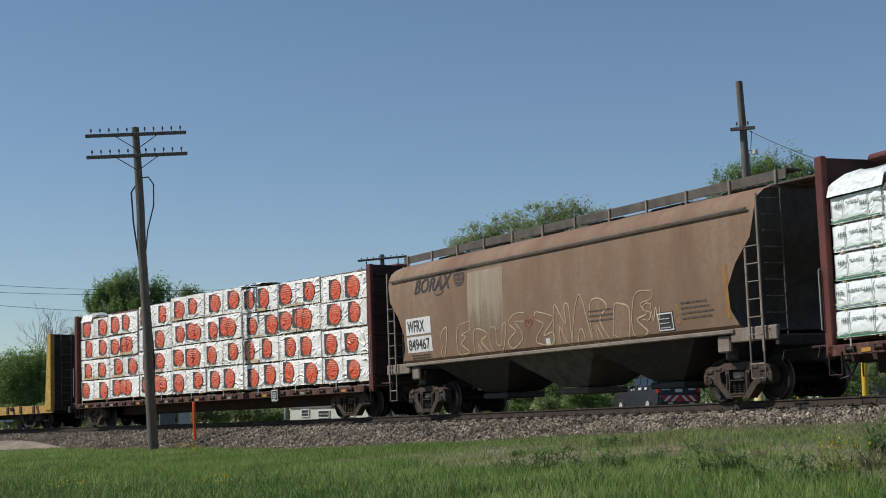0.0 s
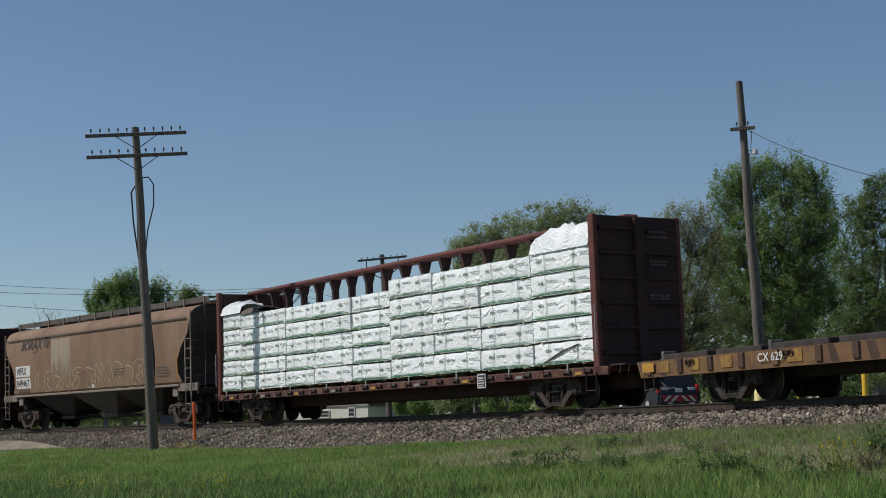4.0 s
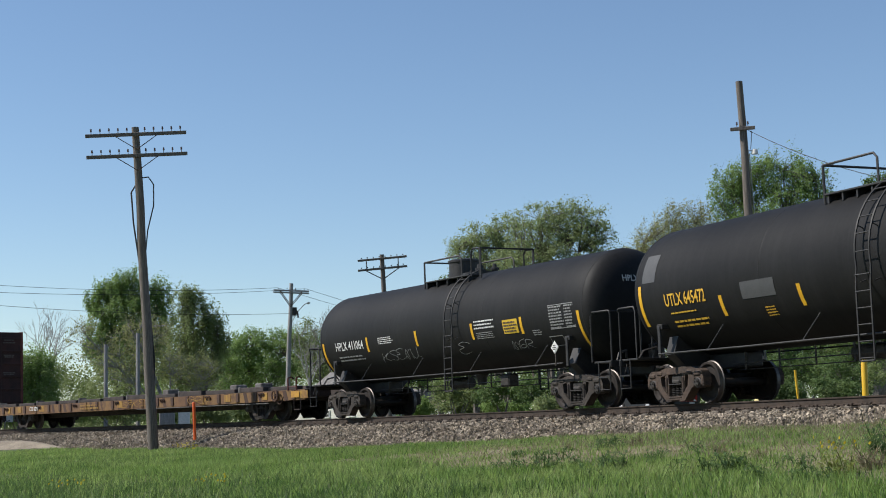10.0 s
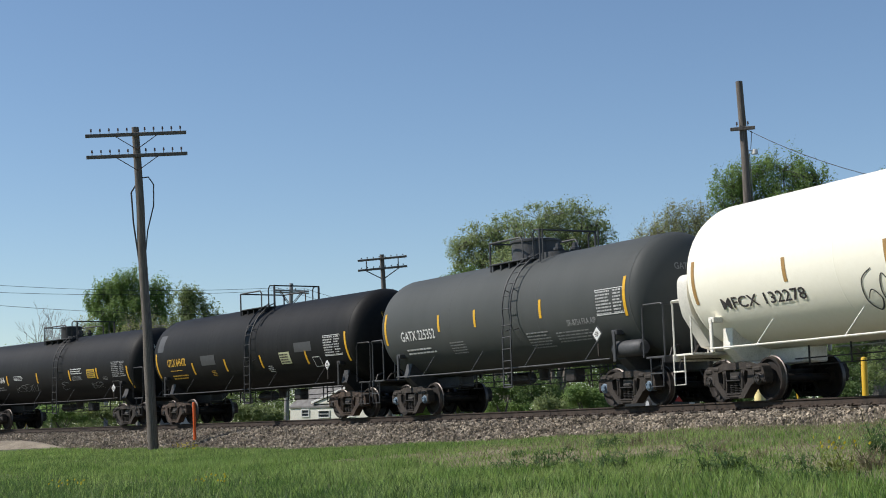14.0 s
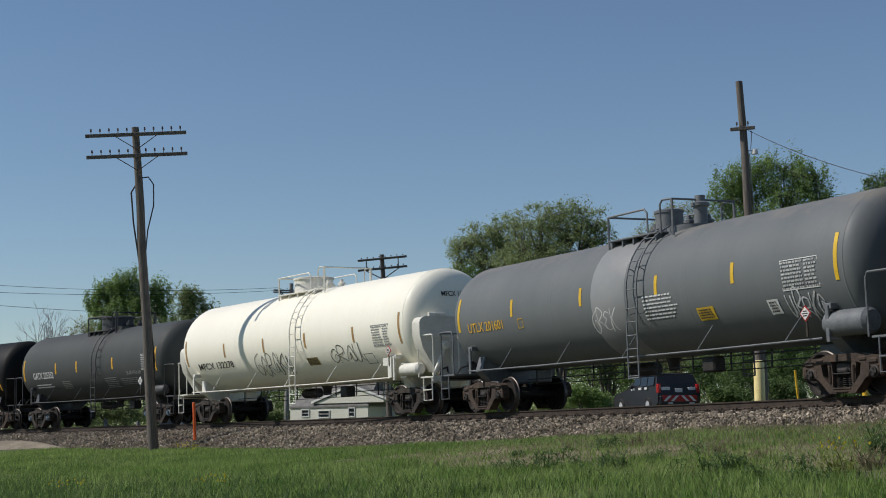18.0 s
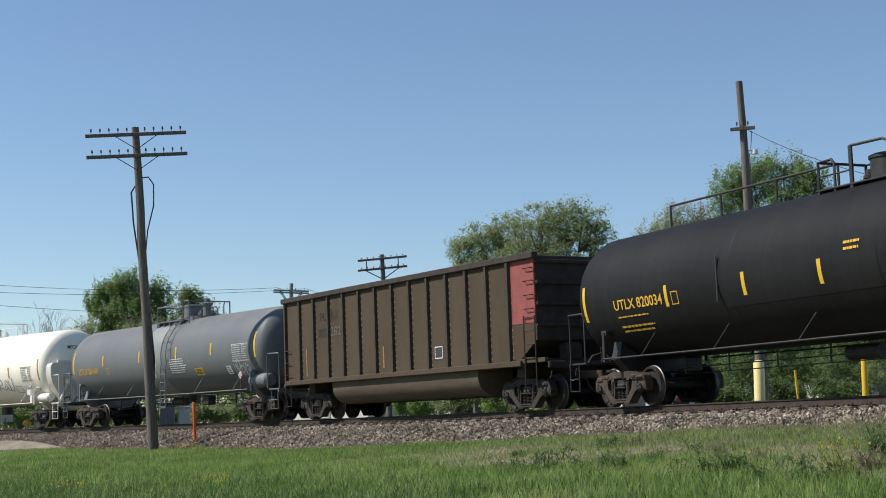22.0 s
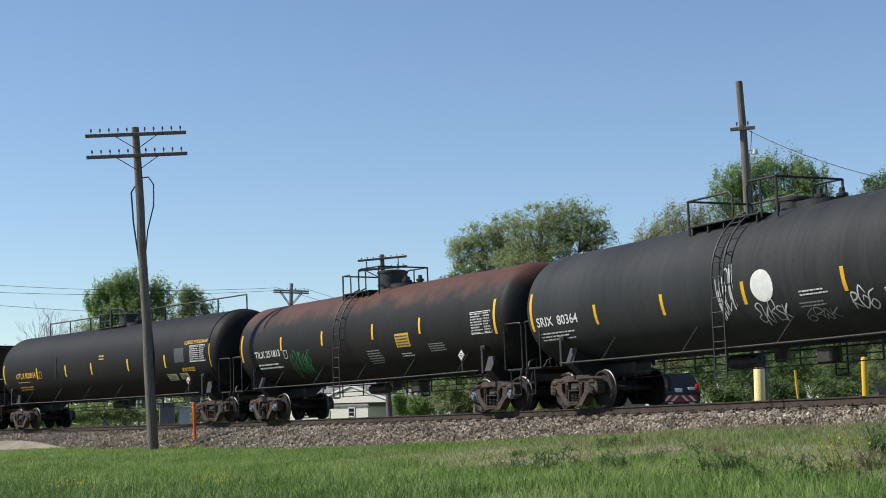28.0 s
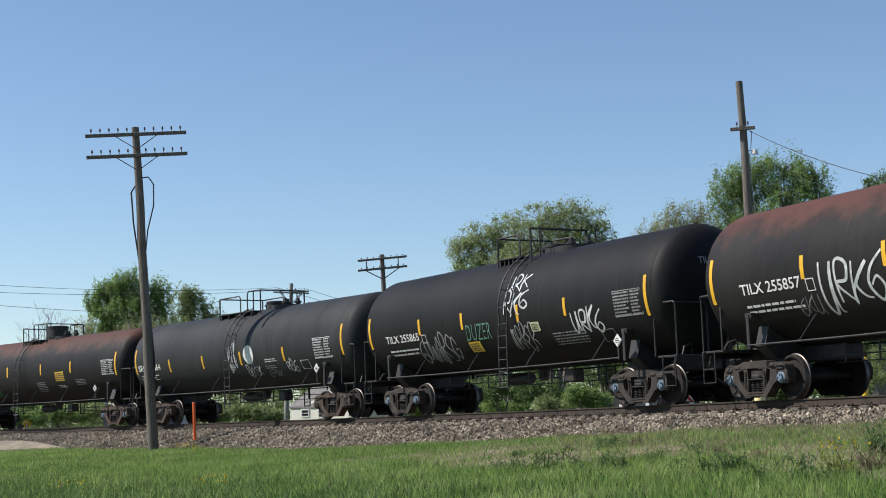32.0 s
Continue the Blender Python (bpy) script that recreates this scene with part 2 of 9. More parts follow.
def ground_z(x, y):
    s, u = line_of(x, y)
    base = rail_z(s)
    if u < 0:
        # bank on the near side: high by the ballast, lower towards the camera
        top = -1.15 + 0.37 * smooth01((s + 48) / 22) + 0.10 * smooth01((s + 34) / 10)
        far = -2.3
        d = -u - 3.2
        if d < 0:
            z = top - 0.25 * smooth01(-d / 2)
        elif d < 16:
            k = d / 16
            z = top + (far - top) * (k ** 1.15)
        else:
            z = far
        z += 0.06 * noise.noise((x * 0.35, y * 0.35, 0)) + 0.03 * noise.noise((x * 1.3, y * 1.3, 5))
    else:
        d = u - 2.6
        rise = 0.46 + 0.26 * smooth01((s + 75) / 20)
        z = -0.55 + base + rise * smooth01(d / 9) + 0.15 * smooth01((d - 9) / 10) if d > 0 else -0.6 + base
        z += 0.05 * noise.noise((x * 0.3, y * 0.3, 3))
    return z


# ---- rolling stock ----
MOVING = []          # (car, first pivot, second pivot)
WHEELSETS = []       # (wheelset, its place on the truck)


def joined(name, pieces, smooth=0.6):
    """One mesh out of several Geos, each with its material."""
    v, f, mi, mats = [], [], [], []
    for geo, material in pieces:
        if material not in mats:
            mats.append(material)
        o = len(v)
        v += geo.v
        f += [tuple(i + o for i in q) for q in geo.f]
        mi += [mats.index(material)] * len(geo.f)
    me = bpy.data.meshes.new(name)
    me.from_pydata(v, [], f)
    for m in mats:
        me.materials.append(m)
    me.polygons.foreach_set("material_index", mi)
    bm = bmesh.new()
    bm.from_mesh(me)
    bmesh.ops.recalc_face_normals(bm, faces=bm.faces)
    for fc in bm.faces:
        fc.smooth = True
    for e in bm.edges:
        if len(e.link_faces) == 2 and e.calc_face_angle(0) > smooth:
            e.smooth = False
    bm.to_mesh(me)
    bm.free()
    return me


WHEEL_R = 0.457


def truck_meshes():
    d = {}
    # wheelset: two wheels, axle, bearings with bolted caps
    w, tread, cap = Geo(), Geo(), Geo()
    for sg in (-1, 1):
        prof = [(0.68, 0.10), (0.68, 0.17), (0.735, 0.20), (0.745, 0.36), (0.695, 0.39), (0.69, 0.475), (0.705, 0.488), (0.72, 0.484)]
        w.lathe([(sg * a, r) for a, r in prof], 36, "y")
        tread.lathe([(sg * a, r) for a, r in ((0.72, 0.484), (0.735, 0.462), (0.826, WHEEL_R - 0.003))], 36, "y")
        w.lathe([(sg * a, r) for a, r in ((0.826, WHEEL_R - 0.003), (0.832, 0.445), (0.83, 0.405), (0.80, 0.385), (0.775, 0.34), (0.79, 0.20), (0.84, 0.17), (0.84, 0.10))], 36, "y")
        w.lathe([(sg * 0.84, 0.085), (sg * 0.96, 0.085)], 12, "y")
        cap.lathe([(sg * a, r) for a, r in ((0.93, 0.085), (0.93, 0.128), (1.10, 0.128), (1.11, 0.115), (1.115, 0.09), (1.15, 0.085), (1.155, 0.0))], 16, "y")
        for k in range(3):
            a = 2.094 * k
            cap.rod((0.055 * math.cos(a), sg * 1.15, 0.055 * math.sin(a)), (0.055 * math.cos(a), sg * 1.175, 0.055 * math.sin(a)), 0.017, 6)
    w.rod((0, -0.7, 0), (0, 0.7, 0), 0.085, 12)
    d["set"] = joined("wheelset", [(w, WHEEL_STEEL), (tread, TREAD_STEEL), (cap, STEEL_DARK)])
    d["set_blue"] = joined("wheelset", [(w, WHEEL_STEEL), (tread, TREAD_STEEL), (cap, BEARING_BLUE)])
    for key, material in (("rust", TRUCK_RUST), ("grey", TRUCK_GREY)):
        g = Geo()
        # one cast frame: arched top member, jaws over the bearings, thick diagonals and columns round small openings
        top = [(-1.12, .44), (-1.11, .60), (-1.04, .72), (-.92, .775), (-.60, .77), (-.36, .83), (.36, .83), (.60, .77), (.92, .775), (1.04, .72), (1.11, .60), (1.12, .44), (1.03, .42), (1.02, .56), (.76, .56), (.60, .62), (.34, .68), (-.34, .68), (-.60, .62), (-.76, .56), (-1.02, .56), (-1.03, .42)]
        g.prism(top, -0.11, 0.11, "y")
        for sg in (-1, 1):
            g.prism([(sg * .78, .62), (sg * .76, .38), (sg * .66, .34), (sg * .36, .06), (sg * .16, .06), (sg * .20, .16), (sg * .30, .20), (sg * .52, .42), (sg * .56, .66)], -0.12, 0.12, "y")
            g.prism([(sg * .40, .16), (sg * .28, .14), (sg * .25, .40), (sg * .28, .72), (sg * .42, .70), (sg * .37, .50)], -0.10, 0.10, "y")
            g.box((sg * .889, -0.01, .66), (0.30, 0.27, 0.15), 0.05)
            g.box((sg * 1.07, 0, .47), (0.09, 0.24, 0.24), 0.035)
            g.box((sg * .72, 0, .46), (0.12, 0.25, 0.22), 0.035)
            g.box((sg * .60, -0.105, .71), (0.22, 0.06, 0.09), 0.025)
            g.box((sg * .33, -0.09, .44), (0.06, 0.09, 0.36), 0.02)
        g.box((0, 0, .11), (0.66, 0.25, 0.09), 0.03)
        g.box((0, 0, .155), (0.50, 0.28, 0.035), 0.01)
        d["frame_" + key] = g.mesh("side_frame", material, 0.5)
    sp = Geo()
    prof = []
    for k in range(15):
        prof.append((0.165 + 0.27 * k / 14, 0.080 if k % 2 else 0.050))
    sp.lathe(prof, 12, "z")
    d["spring"] = sp.mesh("spring", STEEL_DARK, 0.5)
    bo = Geo()
    bo.box((0, 0, .56), (0.44, 2.12, 0.22), 0.04)
    for sg in (-1, 1):
        bo.box((0, sg * 1.05, .50), (0.30, 0.12, 0.10), 0.03)
        bo.box((0, sg * 0.98, .445), (0.50, 0.30, 0.03), 0.01)
    bo.lathe([(0.70, 0.0), (0.70, 0.2), (0.80, 0.2), (0.80, 0.0)], 16, "z")
    for sg in (-1, 1):
        bo.box((sg * 0.34, 0, .40), (0.09, 1.7, 0.12), 0.02)
        for y in (-0.76, 0.76):
            bo.box((sg * 0.405, y, .44), (0.05, 0.10, 0.30), 0.01)
    d["bolster"] = bo.mesh("bolster", STEEL_DARK, 0.5)
    return d


TRUCK = truck_meshes()


def truck(car, x, key="rust", blue=False):
    t = new("truck")
    t.empty_display_size = 0.2
    t.parent = car
    t.location = (x, 0, 0)
    part("bolster", TRUCK["bolster"], None, t)
    for sg in (-1, 1):
        part("side_frame", TRUCK["frame_" + key], None, t, m=pose(0, sg * 1.0, 0))
        for cx in (-0.165, 0.0, 0.165):
            part("spring", TRUCK["spring"], None, t, m=pose(cx, sg * 1.0, 0))
        ws = part("wheelset", TRUCK["set_blue" if blue else "set"], None, t, m=pose(sg * 0.889, 0, WHEEL_R))
        WHEELSETS.append((ws, sg * 0.889))
    return t


def new_car(name, label, s0, s1, key="rust", blue=False, group="freight train", off=0.0):
    """off: how far the body's middle lies behind the middle of its trucks."""
    car = thing(name, label, "rail car", group)
    MOVING.append((car, s0 + off, s1 + off))
    h = (s1 - s0) / 2
    truck(car, -h - off, key, blue)
    truck(car, h - off, key, blue)
    return car, h


def couplers(car, half, material=STEEL_DARK):
    """Coupler with knuckle, air hose and cut lever at each end; half: distance to the pulling face."""
    for sg in (-1, 1):
        g = Geo()
        g.box((sg * (half - 0.55), 0, 0.86), (0.75, 0.17, 0.18), 0.03)
        g.box((sg * (half - 0.10), -0.03, 0.86), (0.28, 0.30, 0.28), 0.05)
        g.box((sg * (half + 0.02), 0.09, 0.86), (0.20, 0.13, 0.26), 0.05)
        part("coupler", g, material, car)
        h = Geo()
        h.tube([(sg * (half - 0.55), -0.28, 0.78), (sg * (half - 0.35), -0.30, 0.55), (sg * (half - 0.12), -0.25, 0.38), (sg * (half + 0.02), -0.18, 0.42)], 0.025, 6)
        part("air_hose", h, WIRE, car)
        c = Geo()
        c.tube([(sg * (half - 0.62), -1.35, 0.80), (sg * (half - 0.62), -1.30, 1.0), (sg * (half - 0.62), -0.2, 1.0), (sg * (half - 0.3), -0.08, 0.98)], 0.013, 5)
        part("cut_lever", c, material, car)


FONT_CACHE = {}


def text_shape(body, bold=0.012):
    """Vertices (in a unit box) and faces of a line of text."""
    if (body, bold) in FONT_CACHE:
        return FONT_CACHE[body, bold]
    cu = bpy.data.curves.new("text", "FONT")
    cu.body, cu.size, cu.offset, cu.resolution_u = body, 1.0, bold, 3
    ob = bpy.data.objects.new("text", cu)
    scene.collection.objects.link(ob)
    dg = bpy.context.evaluated_depsgraph_get()
    me = bpy.data.meshes.new_from_object(ob.evaluated_get(dg))
    vs = [tuple(v.co) for v in me.vertices]
    fs = [tuple(q.vertices) for q in me.polygons]
    bpy.data.objects.remove(ob)
    bpy.data.curves.remove(cu)
    bpy.data.meshes.remove(me)
    x0, x1 = min(v[0] for v in vs), max(v[0] for v in vs)
    y0, y1 = min(v[1] for v in vs), max(v[1] for v in vs)
    out = ([((v[0] - x0) / (x1 - x0), (v[1] - y0) / (y1 - y0)) for v in vs], fs)
    FONT_CACHE[body, bold] = out
    return out


STROKES = (
    ((0, 1), (.15, .1), (.3, 0), (.45, .75), (.6, .05), (.75, 0), (1, 1)),
    ((1, .85), (.5, 1), (.05, .8), (.45, .55), (0, .35), (.3, 0), (1, .15)),
    ((0, 0), (.08, 1), (.7, 1), (.9, .75), (.2, .5), (.6, .35), (1, 0)),
    ((.1, 1), (0, 0), (.05, .45), (.95, 1), (.3, .55), (.6, .2), (1, .05)),
    ((1, .9), (.4, 1), (.1, .72), (.85, .4), (.7, .05), (0, .12)),
    ((.9, .7), (.4, 1), (0, .5), (.4, 0), (.95, .4), (.6, .6), (.4, .35)),
    ((0, .1), (.25, 1), (.5, .1), (.2, .4), (.75, .95), (1, 0)),
    ((0, 1), (.05, .25), (.35, 0), (.65, .3), (.70, 1), (.74, .15), (1, .05)),
    ((.12, 0), (.12, 1), (.75, .95), (.7, .6), (.12, .5), (.55, .3), (1, 0)),
    ((.9, 1), (.2, .75), (0, .3), (.45, 0), (.9, .25), (.5, .5), (.1, .3)),
    ((0, .2), (.5, 1), (1, .2), (.6, 0), (.5, .55), (.3, .1), (0, .2)),
)


def scrawl(seed, x0, x1, y0, y1, letters, width=0.03):
    """Flat ribbons of looping letter-like strokes in a box: returns quads (lists of 4 points)."""
    rnd = random.Random(seed)
    quads = []
    shapes = (list(letters) if isinstance(letters[0], tuple) else [STROKES[q] for q in letters]) if isinstance(letters, tuple) else [rnd.choice(STROKES) for _ in range(letters)]
    dx = (x1 - x0) / len(shapes)
    for k, shape in enumerate(shapes):
        grow, lift, skew = rnd.uniform(0.8, 1.15), rnd.uniform(-0.12, 0.12), rnd.uniform(0.0, 0.25)
        ctl = []
        for a, q in shape:
            q = (q - 0.5) * grow + 0.5 + lift + rnd.uniform(-0.06, 0.06)
            ctl.append((x0 + dx * (k + a * 1.05 + skew * q + rnd.uniform(-0.06, 0.06)), y0 + (y1 - y0) * q))
        ctl = [ctl[0]] + ctl + [ctl[-1]]
        pts = []
        for i in range(1, len(ctl) - 2):
            p0, p1, p2, p3 = ctl[i - 1:i + 3]
            for j in range(7):
                t = j / 7
                pts.append(tuple(0.5 * (2 * b1 + (c1 - a1) * t + (2 * a1 - 5 * b1 + 4 * c1 - d1) * t * t + (3 * b1 - a1 - 3 * c1 + d1) * t ** 3) for a1, b1, c1, d1 in zip(p0, p1, p2, p3)))
        n = len(pts)
        side = []
        for i, a in enumerate(pts):
            p, q = pts[max(i - 1, 0)], pts[min(i + 1, n - 1)]
            ex, ey = q[0] - p[0], q[1] - p[1]
            l = math.hypot(ex, ey) or 1
            w = width / 2 * (0.55 + 0.45 * math.sin(math.pi * min(1, (i + 2) / n)))
            side.append(((a[0] - ey / l * w, a[1] + ex / l * w), (a[0] + ey / l * w, a[1] - ex / l * w)))
        for (a1, a2), (b1, b2) in zip(side, side[1:]):
            quads.append((a1, b1, b2, a2))
    return quads


class Skin:
    """Lays flat marks on a car's near side; either a cylinder or a plane."""

    def __init__(self, r=None, hc=None, u=None, warp=0.0, shell=None):
        self.r, self.hc, self.u, self.warp, self.shell = r, hc, u, warp, shell

    def at(self, x, h, off=0.012):
        """Point for a mark; on a cylinder h is the arc height above its middle."""
        if self.warp:
            x += max(-0.1, (self.warp - x * x) * 0.0031)
        if callable(self.u):
            return (x, -self.u(h) - off, h)
        if self.u is not None:
            return (x, self.u - off, h)
        a = h / self.r
        if self.shell:
            z = self.hc + self.r * math.sin(a)
            dz = z - self.shell[1]
            return (x, -math.sqrt(max((self.shell[0] + off) ** 2 - dz * dz, 0.01)), z)
        return (x, -(self.r + off) * math.cos(a), self.hc + (self.r + off) * math.sin(a))

    def text(self, body, x0, x1, h0, h1, lean=0.0, bold=0.012):
        vs, fs = text_shape(body, bold)
        return Geo().add([self.at(x0 + (x1 - x0) * a + lean * b, h0 + (h1 - h0) * b, 0.014) for a, b in vs], fs)

    def patch(self, x0, x1, h0, h1, off=0.008, n=4):
        g = Geo()
        vs = []
        for i in range(n + 1):
            h = h0 + (h1 - h0) * i / n
            vs += [self.at(x0, h, off), self.at(x1, h, off)]
        return g.add(vs, [(2 * i, 2 * i + 1, 2 * i + 3, 2 * i + 2) for i in range(n)])

    def bars(self, x0, x1, h0, h1, rows, seed=1, fill=0.5, g=None, words=6, ragged=0.2):
        rnd = random.Random(seed)
        g = g or Geo()
        dh = (h1 - h0) / rows
        for i in range(rows):
            y0 = h0 + dh * i
            x = x0
            end = x1 - (x1 - x0) * rnd.uniform(0, ragged)
            while x < end:
                w = (x1 - x0) / words * rnd.uniform(0.4, 1.3)
                w = min(w, end - x)
                if w > 0.02:
                    g.add([self.at(x, y0), self.at(x + w, y0), self.at(x + w, y0 + dh * fill), self.at(x, y0 + dh * fill)], [(0, 1, 2, 3)])
                x += w + (x1 - x0) / words * 0.2
        return g

    def outline(self, x0, x1, h0, h1, w=0.02):
        g = Geo()
        for a in ((x0, x1, h0, h0 + w), (x0, x1, h1 - w, h1), (x0, x0 + w, h0, h1), (x1 - w, x1, h0, h1)):
            g.add([self.at(a[0], a[2]), self.at(a[1], a[2]), self.at(a[1], a[3]), self.at(a[0], a[3])], [(0, 1, 2, 3)])
        return g

    def scrawl(self, seed, x0, x1, h0, h1, letters, width=0.035):
        g = Geo()
        for q in scrawl(seed, x0, x1, h0, h1, letters, width):
            g.add([self.at(a, b, 0.010) for a, b in q], [(0, 1, 2, 3)])
        return g

    def disc(self, x, h, rx, rh, n=20, off=0.010):
        vs = [self.at(x, h, off)] + [self.at(x + rx * math.cos(2 * math.pi * k / n), h + rh * math.sin(2 * math.pi * k / n), off) for k in range(n)]
        return Geo().add(vs, [(0, 1 + k, 1 + (k + 1) % n) for k in range(n)])


def placard(car, x, h, u, border=None, size=0.235):
    """Diamond placard in a holder on a short post."""
    p = Geo()
    post = Geo()
    post.box((x, u + 0.02, h - size - 0.08), (0.05, 0.03, 0.30), 0.005)
    part("placard_post", post, TRUCK_GREY, car)
    p.box((x, u, h), (size, 0.012, size), 0.003, Matrix.Rotation(math.pi / 4, 3, "Y"))
    hold = part("placard_holder", p, border or LETTER_W, car)
    q = Geo()
    q.box((x, u - 0.012, h), (size * 0.8, 0.010, size * 0.8), 0.003, Matrix.Rotation(math.pi / 4, 3, "Y"))
    part("placard", q, WHITE, hold)
    s = Geo()
    for k in range(3):
        s.box((x, u - 0.020, h - 0.045 + 0.045 * k), (0.16 - 0.05 * abs(k - 1), 0.004, 0.022))
    part("marking", s, LETTER_DARK, hold)


def arc_pts(r, hc, x, a0, a1, n=10, y_sign=-1):
    return [(x, y_sign * r * math.cos(radians(a0 + (a1 - a0) * k / n)), hc + r * math.sin(radians(a0 + (a1 - a0) * k / n))) for k in range(n + 1)]


def tank_car(label, s0, s1, r, hc, half, shell, trim, stripe_x, stripe_span, end_span, ladder_x, plat, key="rust", blue=False, dome=(0.0, 0.45, 0.55), end_u=True, stripe_mat=None, ladder_low=0.62, over=1.95, head=0.62, off=0.0, marks=None):
    """A tank car; half: half the straight shell; plat: (x0, x1) of the top platform."""
    car, h = new_car("tank_car", label, s0, s1, key, blue, off=off)
    bow = h * h * 0.0031
    skin = Skin(*(marks or (r, hc)), warp=h * h, shell=(r, hc) if marks else None)
    if ladder_x is not None:
        ladder_x += bow
    if plat:
        plat = (plat[0] + bow, plat[1] + bow)
    if dome:
        dome = (dome[0] + bow, dome[1], dome[2])
    g = Geo()
    prof = []
    for k in range(9):
        a = math.pi / 2 * k / 8
        prof.append((-half - head * math.cos(a), r * math.sin(a) ** 0.9))
    for k in range(1, 24):
        prof.append((-half + 2 * half * k / 24, r))
    for k in range(9):
        a = math.pi / 2 * (1 - k / 8)
        prof.append((half + head * math.cos(a), r * math.sin(a) ** 0.9))
    g.lathe(prof, 64, "x", (0, 0, hc))
    part("tank_shell", g, shell, car, smooth=0.7)
    for x in (-half, -half * 0.36, half * 0.36, half):
        seam = Geo()
        seam.lathe([(x - 0.02, r), (x - 0.012, r + 0.003), (x + 0.012, r + 0.003), (x + 0.02, r)], 64, "x", (0, 0, hc))
        part("weld_seam", seam, shell, car)
    # reflective stripes
    sm = stripe_mat or STRIPE
    for x in stripe_x:
        part("reflective_stripe", skin.patch(x - 0.055, x + 0.055, radians(stripe_span[1]) * skin.r, radians(stripe_span[0]) * skin.r), sm, car)
    for x in (-half + 0.16, half - 0.16):
        part("reflective_stripe", skin.patch(x - 0.055, x + 0.055, radians(end_span[1]) * skin.r, radians(end_span[0]) * skin.r, n=8), sm, car)
    # underframe: stub sills, saddles, bolsters
    reach = h + over
    for sg in (-1, 1):
        u = Geo()
        u.box((sg * (h + over / 2 - 0.75), 0, 0.93), (over + 1.6, 0.46, 0.34), 0.03)
        part("stub_sill", u, trim, car)
        b = Geo()
        w = []
        for k in range(9):
            a = radians(-135 + 90 * k / 8)
            w.append((r * 1.003 * math.cos(a), hc + r * 1.003 * math.sin(a)))
        b.prism(w + [(1.2, hc - r * 0.98), (0.9, 0.86), (-0.9, 0.86), (-1.2, hc - r * 0.98)], sg * h - 0.17, sg * h + 0.17)
        part("saddle", b, trim, car)
        e = Geo()
        e.box((sg * (reach - 0.45), 0, 1.09), (0.75, 2.7, 0.05), 0.01)
        e.box((sg * (reach - 0.12), 0, 1.03), (0.08, 2.8, 0.16), 0.01)
        part("end_platform", e, trim, car)
        if end_u:
            for ys in (-1, 1):
                q = Geo()
                x0, x1 = sg * (reach - 0.85), sg * (reach - 0.10)
                y = ys * 1.38
                q.tube([(x0, y, 1.1), (x0, y, 2.22), (x0 + sg * 0.06, y, 2.32), (x1 - sg * 0.05, y, 2.32), (x1, y, 2.30), (x1, y * 0.98, 2.22), (x1, y * 0.98, 1.1)], 0.024, 6)
                part("end_railing", q, trim, car)
            q = Geo()
            q.tube([(sg * (reach - 0.10), -1.36, 2.3), (sg * (reach - 0.10), -0.5, 2.3), (sg * (reach - 0.10), -0.45, 2.2), (sg * (reach - 0.10), -0.45, 1.1)], 0.022, 6)
            part("end_railing", q, trim, car)
        for ys in (-1, 1):
            st = Geo()
            x = sg * (reach - 0.35)
            st.tube([(x - 0.22, ys * 1.40, 1.08), (x - 0.22, ys * 1.40, 0.42), (x + 0.22, ys * 1.40, 0.42), (x + 0.22, ys * 1.40, 1.08)], 0.02, 6)
            st.box((x, ys * 1.40, 0.72), (0.44, 0.06, 0.03))
            part("sill_step", st, trim, car)
        for ys in (-1, 1):
            po = Geo()
            po.box((sg * (h + 0.05), ys * (r - 0.08), 1.42), (0.10, 0.05, 0.72), 0.01)
            po.box((sg * (h + 0.05), ys * (r - 0.20), 1.76), (0.22, 0.24, 0.12), 0.01)
            part("pipe_bracket", po, trim, car)
        br = Geo()
        br.box((sg * (reach - 0.5), 0.35, 1.35), (0.28, 0.34, 0.40), 0.03)
        part("brake_gear", br, STEEL_DARK, car)
        br = Geo()
        br.rod((sg * (reach - 0.3), 0.3, 1.1), (sg * (reach - 0.3), 0.3, 2.0), 0.03, 8)
        br.lathe([(sg * (reach - 0.32), 0.16), (sg * (reach - 0.30), 0.20), (sg * (reach - 0.26), 0.20), (sg * (reach - 0.24), 0.16)], 16, "x", (0, 0.3, 2.0))
        part("hand_brake", br, STEEL_DARK, car)
        br = Geo()
        br.tube([(sg * (reach - 0.62), -0.5, 1.15), (sg * (reach - 0.5), -0.6, 1.38), (sg * (reach - 0.4), -0.9, 1.30), (sg * (reach - 0.35), -1.0, 1.12)], 0.03, 6)
        part("brake_pipe", br, STEEL_DARK, car)
    # long side handrails with struts
    for ys in (-1, 1):
        p = Geo()
        y = ys * (r + 0.02)
        p.tube([(-h + 0.02, y, 1.14), (-h * 0.5, y, 1.12), (h * 0.5, y, 1.12), (h - 0.02, y, 1.14)], 0.022, 6)
        rail = part("side_handrail", p, trim, car)
        n = max(4, int(h / 1.35))
        for k in range(n):
            x = -h + 2 * h * (k + 0.6) / n
            if ladder_x is not None and abs(x - ladder_x) < 0.5:
                continue
            q = Geo()
            q.rod((x, y, 1.12), (x + 0.38, ys * r * 0.90, 1.64), 0.014, 5)
            part("strut", q, trim, rail)
    # brake rods and hangers below
    rg = Geo()
    rg.rod((-h + 1.2, -0.35, 0.84), (h - 1.2, -0.35, 0.84), 0.016, 6)
    rg.rod((-h + 1.2, -0.20, 0.70), (h - 1.2, -0.20, 0.70), 0.013, 6)
